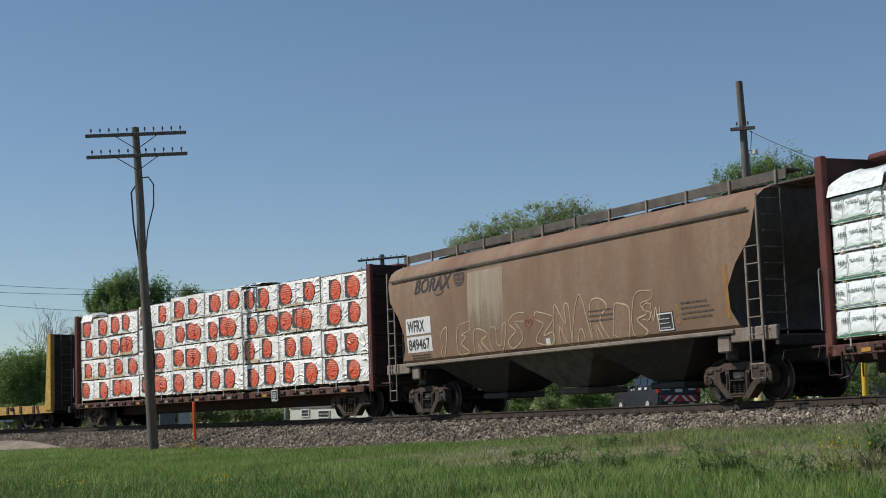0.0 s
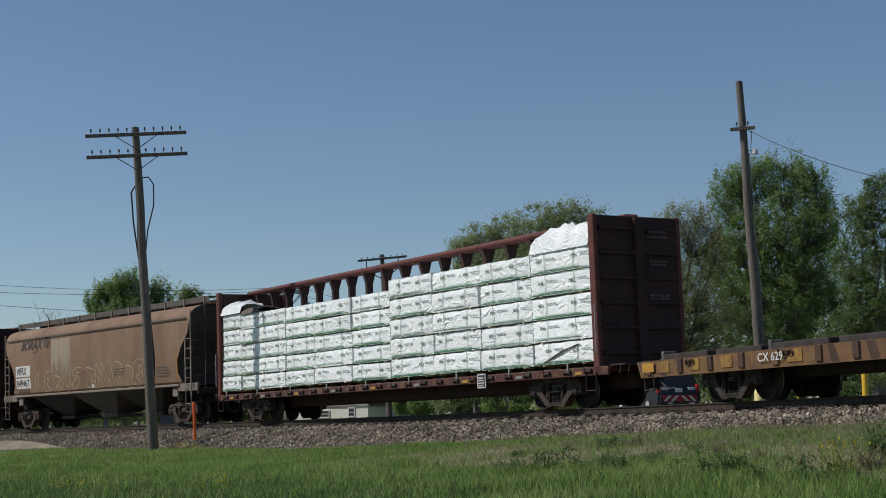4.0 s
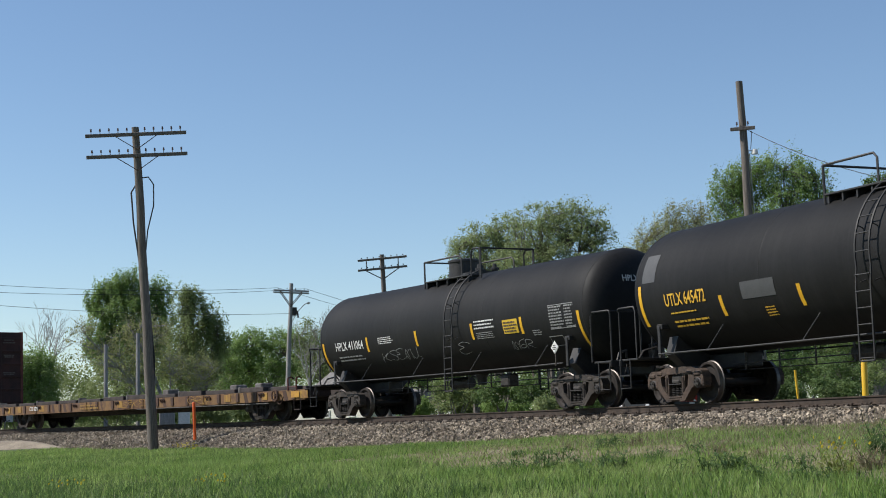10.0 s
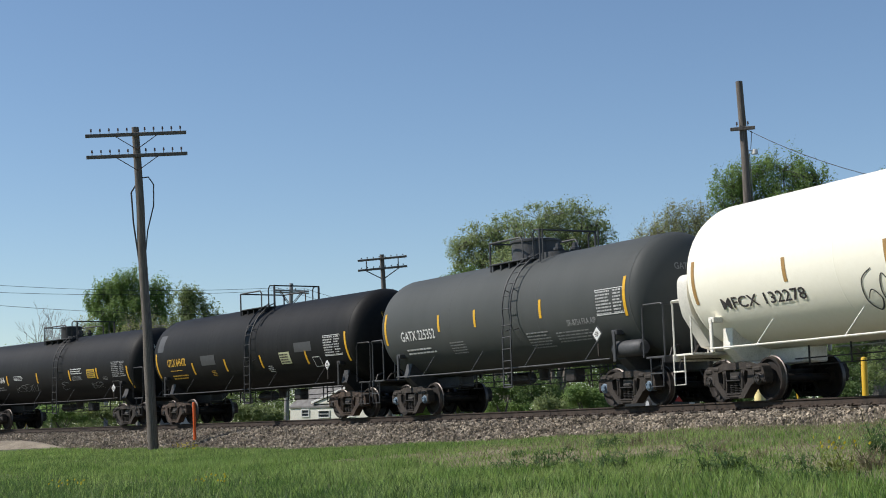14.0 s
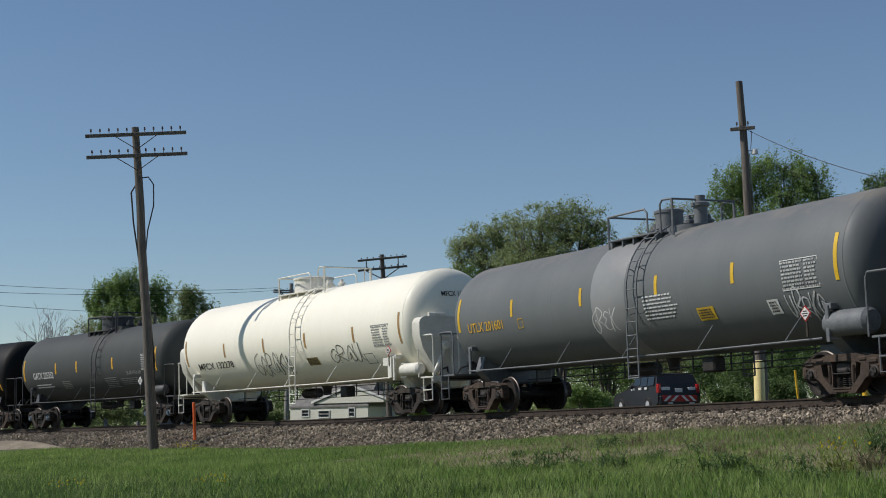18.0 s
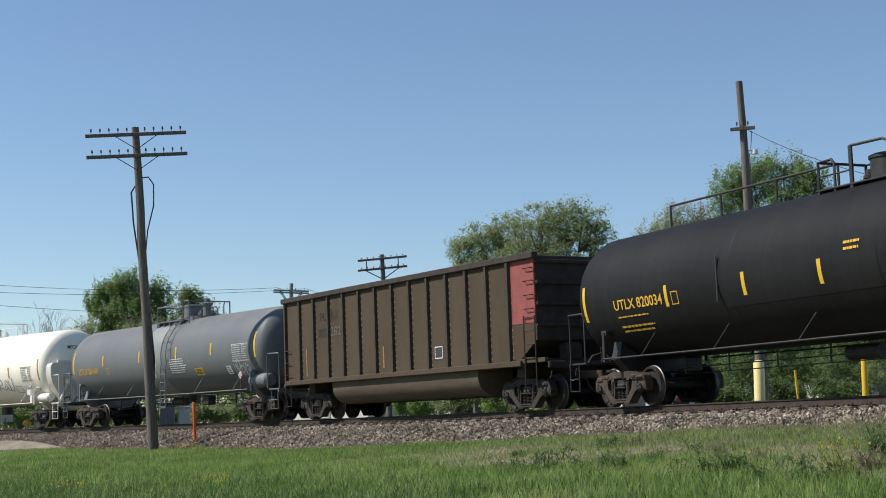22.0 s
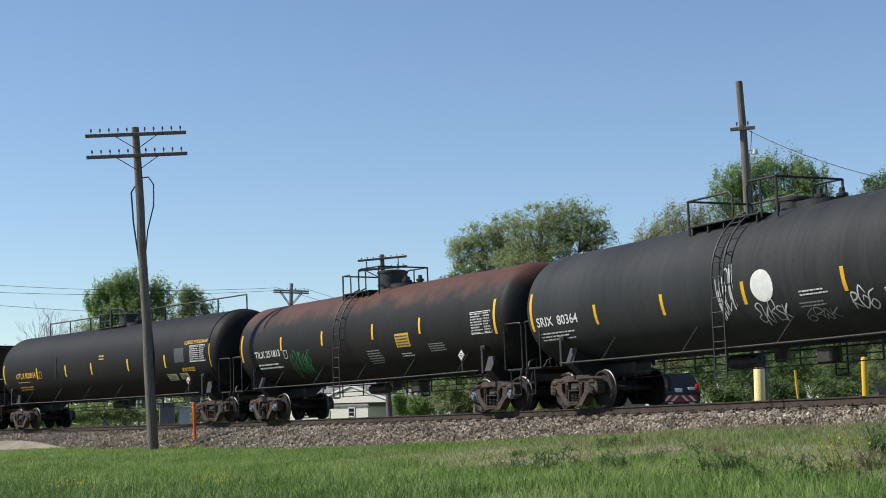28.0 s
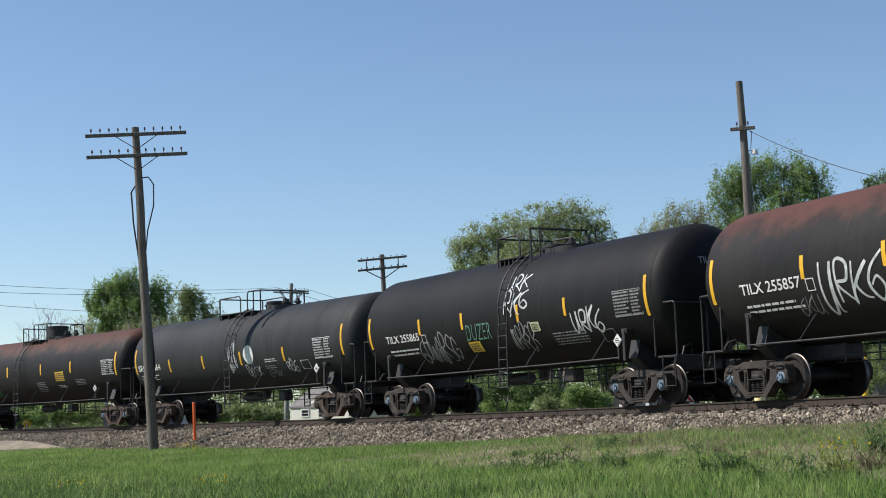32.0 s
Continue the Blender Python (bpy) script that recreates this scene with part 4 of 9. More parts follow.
    end_marks(car, sk, 7.98, "SRIX 80364", LETTER_GREY)
    # two sister cars with spray tags
    for k, (s0, s1, num) in enumerate(((181.85, 193.55, "TILX 255865"), (197.98, 209.53, "TILX 255857"))):
        r = (1.45, 1.50)[k]
        car, sk, h = tank_car(("black tank car with white spray tags and white lettering", "tank car with broad rust over black paint and spray tags")[k], s0, s1, (1.555, 1.52)[k], (2.655, 2.62)[k], 7.08, (BLACK_A, RUST_BIG)[k], TRIM_BLACK, (-3.9, -1.53, 1.32, 3.52), (8, -10), (18, -20), 0.85, (-0.6, 1.35), "grey", True, dome=(1.0, 0.30, 0.18), off=(0.0, 0.38)[k], marks=(r, 1.1 + r))
        lettering(car, sk, num, -5.95, -4.0, -7, -16, LETTER_W)
        part("outline_box", sk.outline(-3.85, -3.6, arc_h(r, -20), arc_h(r, -10)), LETTER_W, car)
        small_print(car, sk, -5.9, -4.0, -22, -32, 2, k, LETTER_W)
        if k == 0:
            part("spray_tag", sk.scrawl(41, -4.2, -2.1, arc_h(r, -46), arc_h(r, -15), (9, 7, 0, 10, 8, 4, 5), 0.05), LETTER_GREY, car)
            part("spray_tag", sk.text("DUZER", -1.45, -0.15, arc_h(r, -24), arc_h(r, -6), 0.1, -0.004), GRAF_TEAL, car)
            part("spray_tag", sk.scrawl(43, 0.75, 1.75, arc_h(r, 22), arc_h(r, 42), (7, 8, 3), 0.055), GRAF_W, car)
            part("spray_tag", sk.scrawl(46, 0.65, 1.85, arc_h(r, 0), arc_h(r, 22), (8, 3, 9), 0.055), GRAF_W, car)
            part("spray_tag", sk.scrawl(44, 0.8, 1.9, arc_h(r, -42), arc_h(r, -14), 5, 0.04), LETTER_GREY, car)
            part("spray_tag", sk.scrawl(45, 3.75, 5.0, arc_h(r, -28), arc_h(r, -6), (7, 8, 3, 9), 0.06), GRAF_W, car)
            sign(car, sk, -1.45, -0.85, -25, -38, SIGN_Y, 4)
            sign(car, sk, 1.85, 2.25, -12, -22, SIGN_PALE, 5)
        else:
            part("spray_tag", sk.scrawl(52, -3.5, -1.65, arc_h(r, -34), arc_h(r, 2), (7, 8, 3, 9), 0.075), GRAF_W, car)
            part("spray_tag", sk.scrawl(53, -4.3, -3.6, arc_h(r, -40), arc_h(r, -24), 3, 0.02), LETTER_GREY, car)
        small_print(car, sk, 2.7, 4.2, -24, -40, 5, 7 + k, LETTER_GREY)
        part("outline_box", sk.outline(4.75, 5.3, arc_h(r, -42), arc_h(r, -28)), LETTER_GREY, car)
        data_block(car, sk, 5.6, 6.72, 6, -18, 8 + k, LETTER_GREY)
        placard(car, 5.7, 1.55, -1.52)
        end_marks(car, sk, 7.08, num, LETTER_GREY)


def grey_tanks():
    car, sk, h = tank_car("charcoal grey tank car with blue bearing caps and white lettering", 56.69, 67.44, 1.515, 2.615, 6.17, GREY_DARK, TRIM_CHAR, (-2.88, -0.92, 2.33), (7, -11), (17, -19), 0.96, (-1.03, 1.75), "grey", True, dome=(0.0, 0.66, 0.50))
    lettering(car, sk, "GATX 225352", -5.1, -3.15, -6, -17, LETTER_W)
    small_print(car, sk, -5.0, -3.3, -24, -33, 2, 1, LETTER_W)
    small_print(car, sk, -2.5, -1.6, -22, -38, 5, 2, LETTER_GREY)
    small_print(car, sk, 1.45, 2.6, -22, -42, 6, 3, LETTER_GREY)
    lettering(car, sk, "SR-8754 FRA AIP", 3.45, 4.7, -16, -22, LETTER_GREY)
    small_print(car, sk, 2.8, 4.4, -25, -38, 4, 4, LETTER_GREY)
    data_block(car, sk, 4.8, 5.95, 7, -16, 5)
    placard(car, 5.0, 1.75, -1.62, TRIM_CHAR, 0.30)
    g = Geo()
    g.lathe([(5.15, 0.0), (5.17, 0.15), (5.25, 0.2), (6.2, 0.2), (6.28, 0.15), (6.3, 0.0)], 18, "x", (0, -1.2, 1.36))
    part("air_reservoir", g, TRIM_CHAR, car)
    end_marks(car, sk, 6.17, "GATX 225352", LETTER_GREY)
    # slate grey car
    car, sk, h = tank_car("slate grey tank car with yellow lettering and pale central band", 89.82, 104.06, 1.5, 2.6, 7.75, GREY_MID, TRIM_GREY, (-4.8, -1.56, 1.55, 4.33), (12, -5), (22, -14), 0.80, (-1.15, 1.75), "rust", dome=(0.2, 0.33, 0.52), stripe_mat=YELLOW)
    band = Geo()
    band.lathe([(-0.95, 1.502), (-0.93, 1.508), (0.43, 1.508), (0.45, 1.502)], 64, "x", (0, 0, 2.6))
    part("pale_band", band, surface("pale_grey_band", (0.19, 0.195, 0.195), (0.25, 0.25, 0.248), 0.8, 0.55, c=(0.21, 0.215, 0.215)), car)
    lettering(car, sk, "UTLX 201601", -7.1, -5.3, -6, -16, LETTER_Y)
    part("outline_box", sk.outline(-4.55, -4.3, arc_h(1.5, -18), arc_h(1.5, -8)), YELLOW, car)
    small_print(car, sk, 1.0, 2.3, -3, -26, 7, 2, LETTER_W, 7)
    sign(car, sk, 2.9, 3.5, -21, -33, SIGN_Y, 3)
    data_block(car, sk, 5.9, 7.05, 6, -17, 4)
    part("spray_tag", sk.scrawl(61, 5.9, 7.0, arc_h(1.5, -42), arc_h(1.5, -20), 5, 0.045), GRAF_W, car)
    part("spray_tag", sk.scrawl(62, -1.2, -0.2, arc_h(1.5, -30), arc_h(1.5, -10), 4, 0.03), LETTER_W, car)
    sign(car, sk, 5.3, 5.65, -22, -35, LETTER_W, 5)
    placard(car, 6.75, 1.65, -1.60, RED)
    g = Geo()
    g.lathe([(6.95, 0.0), (6.97, 0.2), (7.05, 0.26), (8.1, 0.26), (8.18, 0.2), (8.2, 0.0)], 18, "x", (0, -1.2, 1.42))
    part("air_reservoir", g, TRIM_GREY, car)
    v = Geo()
    v.lathe([(4.05, 0.16), (4.55, 0.16), (4.55, 0.22), (4.62, 0.22), (4.66, 0.13), (4.8, 0.12), (4.81, 0.0)], 14, "z", (1.7, -0.1, 0))
    part("relief_valve", v, TRIM_GREY, car)
    end_marks(car, sk, 7.75, "UTLX 201601", LETTER_Y)
    # cream white car
    car, sk, h = tank_car("cream white tank car with black scrawls and a shade-darkened cream end shield", 71.61, 85.51, 1.651, 2.751, 7.62, WHITE_TANK, TRIM_WHITE, (-4.37, -1.4, 1.52, 4.68), (2, -15), (11, -22), 0.98, (-1.6, 1.85), "grey", dome=(-0.66, 0.66, 0.45), stripe_mat=surface("brown_faded_stripe", (0.42, 0.25, 0.08), (0.34, 0.2, 0.07), 6, 0.6), ladder_low=0.52)
    lettering(car, sk, "MFCX 132278", -6.65, -3.9, -20, -29, LETTER_DARK)
    part("spray_tag", sk.scrawl(71, -2.3, 0.2, arc_h(1.65, -46), arc_h(1.65, -16), (9, 5, 8, 10, 3, 0), 0.035), GRAF_BLACK, car)
    part("spray_tag", sk.scrawl(72, 2.9, 5.0, arc_h(1.65, -40), arc_h(1.65, -18), (5, 8, 10, 7), 0.035), GRAF_BLACK, car)
    data_block(car, sk, 5.8, 6.85, 0, -22, 2, LETTER_GREY)
    sign(car, sk, 1.35, 2.08, -27, -37, surface("olive_sign", (0.25, 0.19, 0.06), (0.2, 0.15, 0.05), 9, 0.6), 4)
    part("outline_box", sk.outline(5.0, 5.55, arc_h(1.65, -42), arc_h(1.65, -29)), GRAF_BLACK, car)
    placard(car, 6.85, 1.95, -1.66, RED)
    # The tank's cream made darker: the end's shade is put into the colour.
    shield_paint = surface("shaded_cream_end_shield", (0.72, 0.69, 0.61), (0.60, 0.57, 0.50), 2, 0.55)
    for sg in (-1, 1):
        out = [(-0.55, 1.12), (-0.95, 1.25), (-1.40, 1.95), (-1.50, 2.35)]
        out += [(-1.50 + 0.22 * (1 - math.cos(radians(15 * k))), 2.66 + 0.22 * math.sin(radians(15 * k))) for k in range(7)]
        out += [(-y, z) for y, z in reversed(out)]
        sh = Geo()
        sh.prism(out, sg * 7.95, sg * 8.34)
        shield = part("end_shield", sh, shield_paint, car, smooth=0.4)
        bar = Geo()
        bar.box((sg * 8.36, 0, 2.30), (0.06, 2.5, 0.07), 0.01)
        part("stiffener", bar, TRIM_WHITE, shield)
        for y in (-0.45, 0.45):
            w = Geo()
            w.box((sg * 8.42, y, 1.72), (0.18, 0.05, 1.1), 0.01)
            part("stiffener", w, shield_paint, shield)
        for y in (-0.85, 0.85):
            w = Geo()
            w.box((sg * 8.30, y, 2.93), (0.10, 0.6, 0.12), 0.02)
            part("lifting_lug", w, TRIM_WHITE, shield)
    pd = Geo()
    pd.box((8.37, 0.62, 1.85), (0.02, 0.34, 0.34), 0.004, Matrix.Rotation(math.pi / 4, 3, "X"))
    part("placard", pd, RED, car, "red diamond placard on the end shield")
    br = Geo()
    br.lathe([(8.45, 0.0), (8.45, 0.10), (8.62, 0.13), (8.68, 0.10), (8.7, 0.0)], 12, "x", (0, -0.75, 2.02))
    br.rod((8.55, -0.75, 1.95), (8.55, -1.2, 1.15), 0.05, 8)
    part("hand_brake", br, TRIM_WHITE, car)
    bx = Geo()
    bx.lathe([(7.0, 0.0), (7.02, 0.13), (7.1, 0.19), (8.0, 0.19), (8.08, 0.13), (8.1, 0.0)], 16, "x", (0, -1.30, 1.36))
    bx.box((6.85, -1.62, 1.45), (0.22, 0.04, 0.62), 0.01)
    bx.box((6.62, -1.62, 1.62), (0.26, 0.04, 0.24), 0.01)
    part("valve_box", bx, TRIM_WHITE, car)
    end_marks(car, sk, 7.62, "MFCX 132278", LETTER_DARK, 0.75)


# covered hopper
HOPPER = shell_paint("rusty_tan_hopper_paint", (0.155, 0.092, 0.060), (0.31, 0.215, 0.148), 0.75, streaks=0.9, c=(0.20, 0.115, 0.07))
# Darker than the sides: the ends' shade is put into this colour.
HOPPER_DARK = surface("dark_shaded_hopper_paint", (0.07, 0.06, 0.052), (0.12, 0.10, 0.085), 3, 0.85, 0, 0.2, 20)
HOPPER_GREY = surface("hopper_grey_steel", (0.26, 0.22, 0.18), (0.18, 0.14, 0.11), 3, 0.8, 0, 0.2, 20)


# block letters of the spray tags, as outlines in a unit box
TAG_J = ((0, 0.6), (0.1, 0.9), (0.3, 1), (0.45, 0.9), (0.35, 0.3), (0.2, 0), (0.05, 0.15), (0.2, 0.5))
TAG_E = ((0.9, 1), (0.2, 0.9), (0.1, 0.5), (0.1, 0.05), (0.5, 0), (0.8, 0.1), (0.35, 0.3), (0.7, 0.5), (0.4, 0.65), (0.9, 0.75), (0.9, 1))
TAG_R = ((0.1, 0), (0.15, 0.9), (0.6, 1), (0.9, 0.75), (0.6, 0.5), (0.95, 0), (0.7, 0), (0.4, 0.35), (0.35, 0), (0.1, 0))
TAG_U = ((0.05, 1), (0.1, 0.3), (0.4, 0), (0.8, 0.1), (0.95, 1), (0.7, 0.95), (0.65, 0.35), (0.45, 0.3), (0.35, 0.95), (0.05, 1))
TAG_S = ((1, 0.95), (0.4, 1), (0.1, 0.75), (0.55, 0.5), (0.3, 0.3), (0.05, 0.2), (0.4, 0), (0.9, 0.2), (0.8, 0.45), (0.45, 0.7), (1, 0.75))
TAG_Z = ((0, 0.85), (0.1, 1), (0.9, 0.9), (0.95, 0.7), (0.5, 0.35), (1, 0.3), (0.9, 0.05), (0.1, 0.1), (0.15, 0.3), (0.5, 0.7), (0, 0.85))
TAG_N = ((0.05, 0), (0.1, 0.9), (0.3, 1), (0.65, 0.45), (0.7, 1), (0.95, 0.95), (0.9, 0.05), (0.7, 0), (0.35, 0.5), (0.3, 0), (0.05, 0))
TAG_O = ((0.1, 0.2), (0.2, 0.9), (0.5, 1), (0.85, 0.85), (0.9, 0.15), (0.5, 0), (0.1, 0.2))
TAG_A = ((0, 0), (0.35, 1), (0.6, 1), (1, 0), (0.75, 0.05), (0.6, 0.3), (0.4, 0.3), (0.3, 0), (0, 0))
GRAF_HEART = surface("dark_red_spray_paint", (0.30, 0.05, 0.04), (0.22, 0.04, 0.03), 5, 0.7)
GON_STRIPE = surface("faded_orange_stripe", (0.36, 0.20, 0.05), (0.20, 0.12, 0.04), 5, 0.8)


def faded_patch():
    """Old cream paint worn through in streaks, most of all along its lower edge."""
    m = surface("faded_cream_patch", (0.40, 0.34, 0.26), (0.29, 0.215, 0.15), 1.5, 0.8, streak=(4, 1, 0.3), amount=0.8)
    t = m.node_tree
    tc = t.nodes.new("ShaderNodeTexCoord")
    sep = t.nodes.new("ShaderNodeSeparateXYZ")
    t.links.new(tc.outputs["Object"], sep.inputs[0])
    mp = t.nodes.new("ShaderNodeMapping")
    mp.inputs["Scale"].default_value = (3.5, 1.0, 0.35)
    t.links.new(tc.outputs["Object"], mp.inputs[0])
    n = node(t, "ShaderNodeTexNoise", Scale=1.6, Detail=6.0, Roughness=0.7)
    t.links.new(mp.outputs[0], n.inputs["Vector"])
    ad = t.nodes.new("ShaderNodeMath")
    ad.operation = "MULTIPLY_ADD"
    t.links.new(n.outputs[0], ad.inputs[0])
    ad.inputs[1].default_value = 2.6
    t.links.new(sep.outputs[2], ad.inputs[2])
    mr = t.nodes.new("ShaderNodeMapRange")
    mr.inputs[1].default_value, mr.inputs[2].default_value = 3.1, 4.3
    mr.inputs[4].default_value = 0.9
    t.links.new(ad.outputs[0], mr.inputs[0])
    tr = t.nodes.new("ShaderNodeBsdfTransparent")
    mx = t.nodes.new("ShaderNodeMixShader")
    t.links.new(mr.outputs[0], mx.inputs[0])
    t.links.new(tr.outputs[0], mx.inputs[1])
    t.links.new(t.nodes["Principled BSDF"].outputs[0], mx.inputs[2])
    t.links.new(mx.outputs[0], t.nodes["Material Output"].inputs[0])
    return m


def hopper_car():
    car, h = new_car("covered_hopper", "rusty tan covered hopper car with spray scrawl and pale patch", -48.44, -34.48, "rust")
    prof = [(1.40, 1.52), (1.50, 1.60), (1.55, 1.95), (1.585, 2.4), (1.595, 2.9), (1.59, 3.4), (1.57, 3.85), (1.53, 4.08), (1.44, 4.26), (1.25, 4.40), (0.95, 4.50), (0.5, 4.55)]

    def reach(z):
        if z > 4.0:
            return 8.35
        if z > 3.55:
            return 8.35 - 0.10 * smooth01((4.0 - z) / 0.45)
        return 8.25 - 0.85 * smooth01((3.55 - z) / 1.1) + 0.25 * smooth01((2.0 - z) / 0.5)

    g = Geo()
    full = [(-u, z) for u, z in prof] + [(0.5 if i == 0 else u, z) for i, (u, z) in enumerate(reversed(prof))]
    n = len(full)
    cols = 24
    vs = []
    for i in range(cols + 1):
        k = -1 + 2 * i / cols
        for u, z in full:
            vs.append((k * reach(z), u, z))
    fs = [(i * n + j, i * n + j + 1, (i + 1) * n + j + 1, (i + 1) * n + j) for i in range(cols) for j in range(n - 1)]
    g.add(vs, fs)
    part("body", g, HOPPER, car, smooth=0.7)
    for sg in (-1, 1):
        e = Geo()
        m = len(prof)
        vs = []
        for u, z in prof:
            vs += [(sg * (reach(z) - 0.02), -u + 0.01, z), (sg * (reach(z) - 0.30 - 0.5 * smooth01((3.4 - z) / 1.8)), 0, z), (sg * (reach(z) - 0.02), u - 0.01, z)]
        e.add(vs, [(3 * i + j, 3 * i + j + 1, 3 * i + j + 4, 3 * i + j + 3) for i in range(m - 1) for j in range(2)])
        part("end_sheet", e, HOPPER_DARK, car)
    for ys in (-1, 1):
        c = Geo()
        c.box((0, ys * 1.605, 4.0), (16.3, 0.035, 0.055), 0.008)
        part("side_crease", c, HOPPER_DARK, car)
        s = Geo()
        s.box((0, ys * 1.46, 1.47), (14.9, 0.16, 0.10), 0.02)
        for x0, x1 in ((7.3, 8.75), (-8.75, -7.3)):
            s.box(((x0 + x1) / 2, ys * 1.44, 1.38), (x1 - x0, 0.10, 0.30), 0.02)
        part("side_sill", s, HOPPER_GREY, car)
        b = Geo()
        for x in (-7.0, 7.0):
            b.box((x, ys * 1.40, 1.22), (0.42, 0.10, 0.36), 0.03)
        part("jacking_pad", b, HOPPER_GREY, car)
    # bays below
    for i, x in enumerate((-3.9, 0.0, 3.9)):
        b = Geo()
        b.add([(x - 2.2, -1.45, 1.5), (x + 2.2, -1.45, 1.5), (x + 2.2, 1.45, 1.5), (x - 2.2, 1.45, 1.5), (x - 0.55, -0.55, 0.55), (x + 0.55, -0.55, 0.55), (x + 0.55, 0.55, 0.55), (x - 0.55, 0.55, 0.55)],
              [(0, 1, 5, 4), (1, 2, 6, 5), (2, 3, 7, 6), (3, 0, 4, 7), (4, 5, 6, 7)])
        b.box((x, 0, 0.45), (1.3, 1.25, 0.16), 0.03)
        # Outer bays get darker steel for shade; the middle one stays lighter, as lit.
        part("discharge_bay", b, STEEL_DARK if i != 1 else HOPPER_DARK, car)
    u = Geo()
    for sg in (-1, 1):
        u.box((sg * 7.6, 0, 0.95), (2.9, 0.5, 0.36), 0.03)
        u.box((sg * 8.7, 0, 1.22), (0.12, 2.9, 0.22), 0.02)
        u.box((sg * h, 0, 1.1), (0.4, 2.5, 0.45), 0.04)
        u.box((sg * 8.2, 0, 1.32), (1.0, 2.7, 0.04), 0.01)
    u.box((0, 0, 1.25), (15.0, 0.4, 0.3), 0.03)
    part("underframe", u, STEEL_DARK, car)
    # roof walk
    for ys in (-1, 1):
        r = Geo()
        r.box((0, ys * 0.62, 4.80), (17.2, 0.42, 0.05), 0.008)
        r.box((0, ys * 0.84, 4.70), (17.2, 0.03, 0.20), 0.006)
        walkway = part("roof_walk", r, HOPPER_DARK, car)
        for k in range(12):
            x = -8.3 + 16.6 * k / 11
            q = Geo()
            q.box((x, ys * 0.87, 4.62), (0.07, 0.05, 0.42), 0.008)
            q.box((x, ys * 0.95, 4.46), (0.10, 0.22, 0.05), 0.008)
            part("bracket", q, HOPPER_GREY, walkway)
    t = Geo()
    for k in range(6):
        x = -6.6 + 13.2 * k / 5
        t.box((x, 0, 4.62), (1.5, 0.72, 0.14), 0.04)
    part("hatch_cover", t, HOPPER, car)
    # ladders on each end's sides
    for sg in (-1, 1):
        for ys in (-1, 1):
            l = Geo()
            x = sg * 8.42
            for dx, z0, z1 in ((0.0, 1.0, 4.28), (-sg * 0.42, 1.25, 3.2)):
                l.box((x + dx, ys * 1.56, (z0 + z1) / 2), (0.06, 0.04, z1 - z0), 0.006)
            for k in range(6):
                z = 1.35 + 0.37 * k
                l.rod((x, ys * 1.58, z), (x - sg * 0.42, ys * 1.58, z), 0.014, 5)
            l.tube([(x, ys * 1.56, 1.0), (x, ys * 1.56, 0.45), (x - sg * 0.42, ys * 1.56, 0.45), (x - sg * 0.42, ys * 1.56, 1.3)], 0.022, 5)
            l.rod((x, ys * 1.56, 0.75), (x - sg * 0.42, ys * 1.56, 0.75), 0.02, 5)
            part("ladder", l, HOPPER_GREY, car)
            q = Geo()
            for k in range(9):
                z = 1.45 + 0.34 * k
                q.rod((sg * 8.55, ys * 1.52, z), (sg * 8.55, ys * 1.0, z), 0.013, 5)
            q.rod((sg * 8.55, ys * 1.0, 1.3), (sg * 8.55, ys * 1.0, 4.4), 0.02, 5)
            part("end_ladder", q, HOPPER_DARK, car)
    couplers(car, 9.35)
    def bulge(z):
        return float(np.interp(z, [q[1] for q in prof], [q[0] for q in prof]))

    sk = Skin(u=bulge)
    part("pale_patch", sk.patch(-3.56, -1.72, 2.15, 4.02, 0.004, 8), faded_patch(), car)
    part("lettering", sk.text("BORAX", -6.65, -4.55, 3.50, 3.92, 0.16, 0.02), LETTER_DARK, car)
    globe = part("emblem_globe", sk.disc(-4.02, 3.76, 0.30, 0.26), LETTER_DARK, car)
    gl = Geo()
    for dx in (-0.16, -0.05, 0.06, 0.17):
        gl.add([sk.at(-4.02 + dx + q * 0.02 + 0.04 * math.cos(w * 0.9) * math.copysign(1, dx), 3.76 + 0.25 * math.sin(w), 0.014) for w in (-1.2, 0.0, 1.2) for q in (-0.6, 0.6)], [(0, 1, 3, 2), (2, 3, 5, 4)])
    for dz in (-0.13, 0.0, 0.13):
        gl.add([sk.at(-4.02 + a, 3.76 + dz + b, 0.014) for a, b in ((-0.28, -0.011), (0.28, -0.011), (0.28, 0.011), (-0.28, 0.011))], [(0, 1, 2, 3)])
    part("globe_lines", gl, HOPPER, globe)
    part("emblem_arc", sk.scrawl(5, -5.5, -5.0, 3.36, 3.48, (((0, 0.8), (0.3, 0.1), (0.7, 0.1), (1, 1)),), 0.03), LETTER_DARK, car)
    lo = sk
    for z0, z1, word in ((2.36, 2.78, "WFRX"), (1.84, 2.24, "849467")):
        p = part("number_panel", lo.patch(-7.22, -5.72, z0 - 0.03, z1 + 0.03, 0.006, 3), WHITE, car)
        part("lettering", lo.text(word, -7.12, -5.85 if len(word) > 4 else -6.1, z0 + 0.04, z1 - 0.04), LETTER_DARK, p)
    part("small_print", lo.bars(-7.0, -5.8, 1.63, 1.78, 2, 3), LETTER_DARK, car)
    pale = surface("pale_yellow_spray_paint", (0.60, 0.50, 0.30), (0.34, 0.25, 0.15), 3.5, 0.75, amount=0.9)
    part("spray_tag", sk.scrawl(81, -5.3, -0.85, 1.60, 2.40, (TAG_J, TAG_E, TAG_R, TAG_U, TAG_S), 0.036), pale, car)
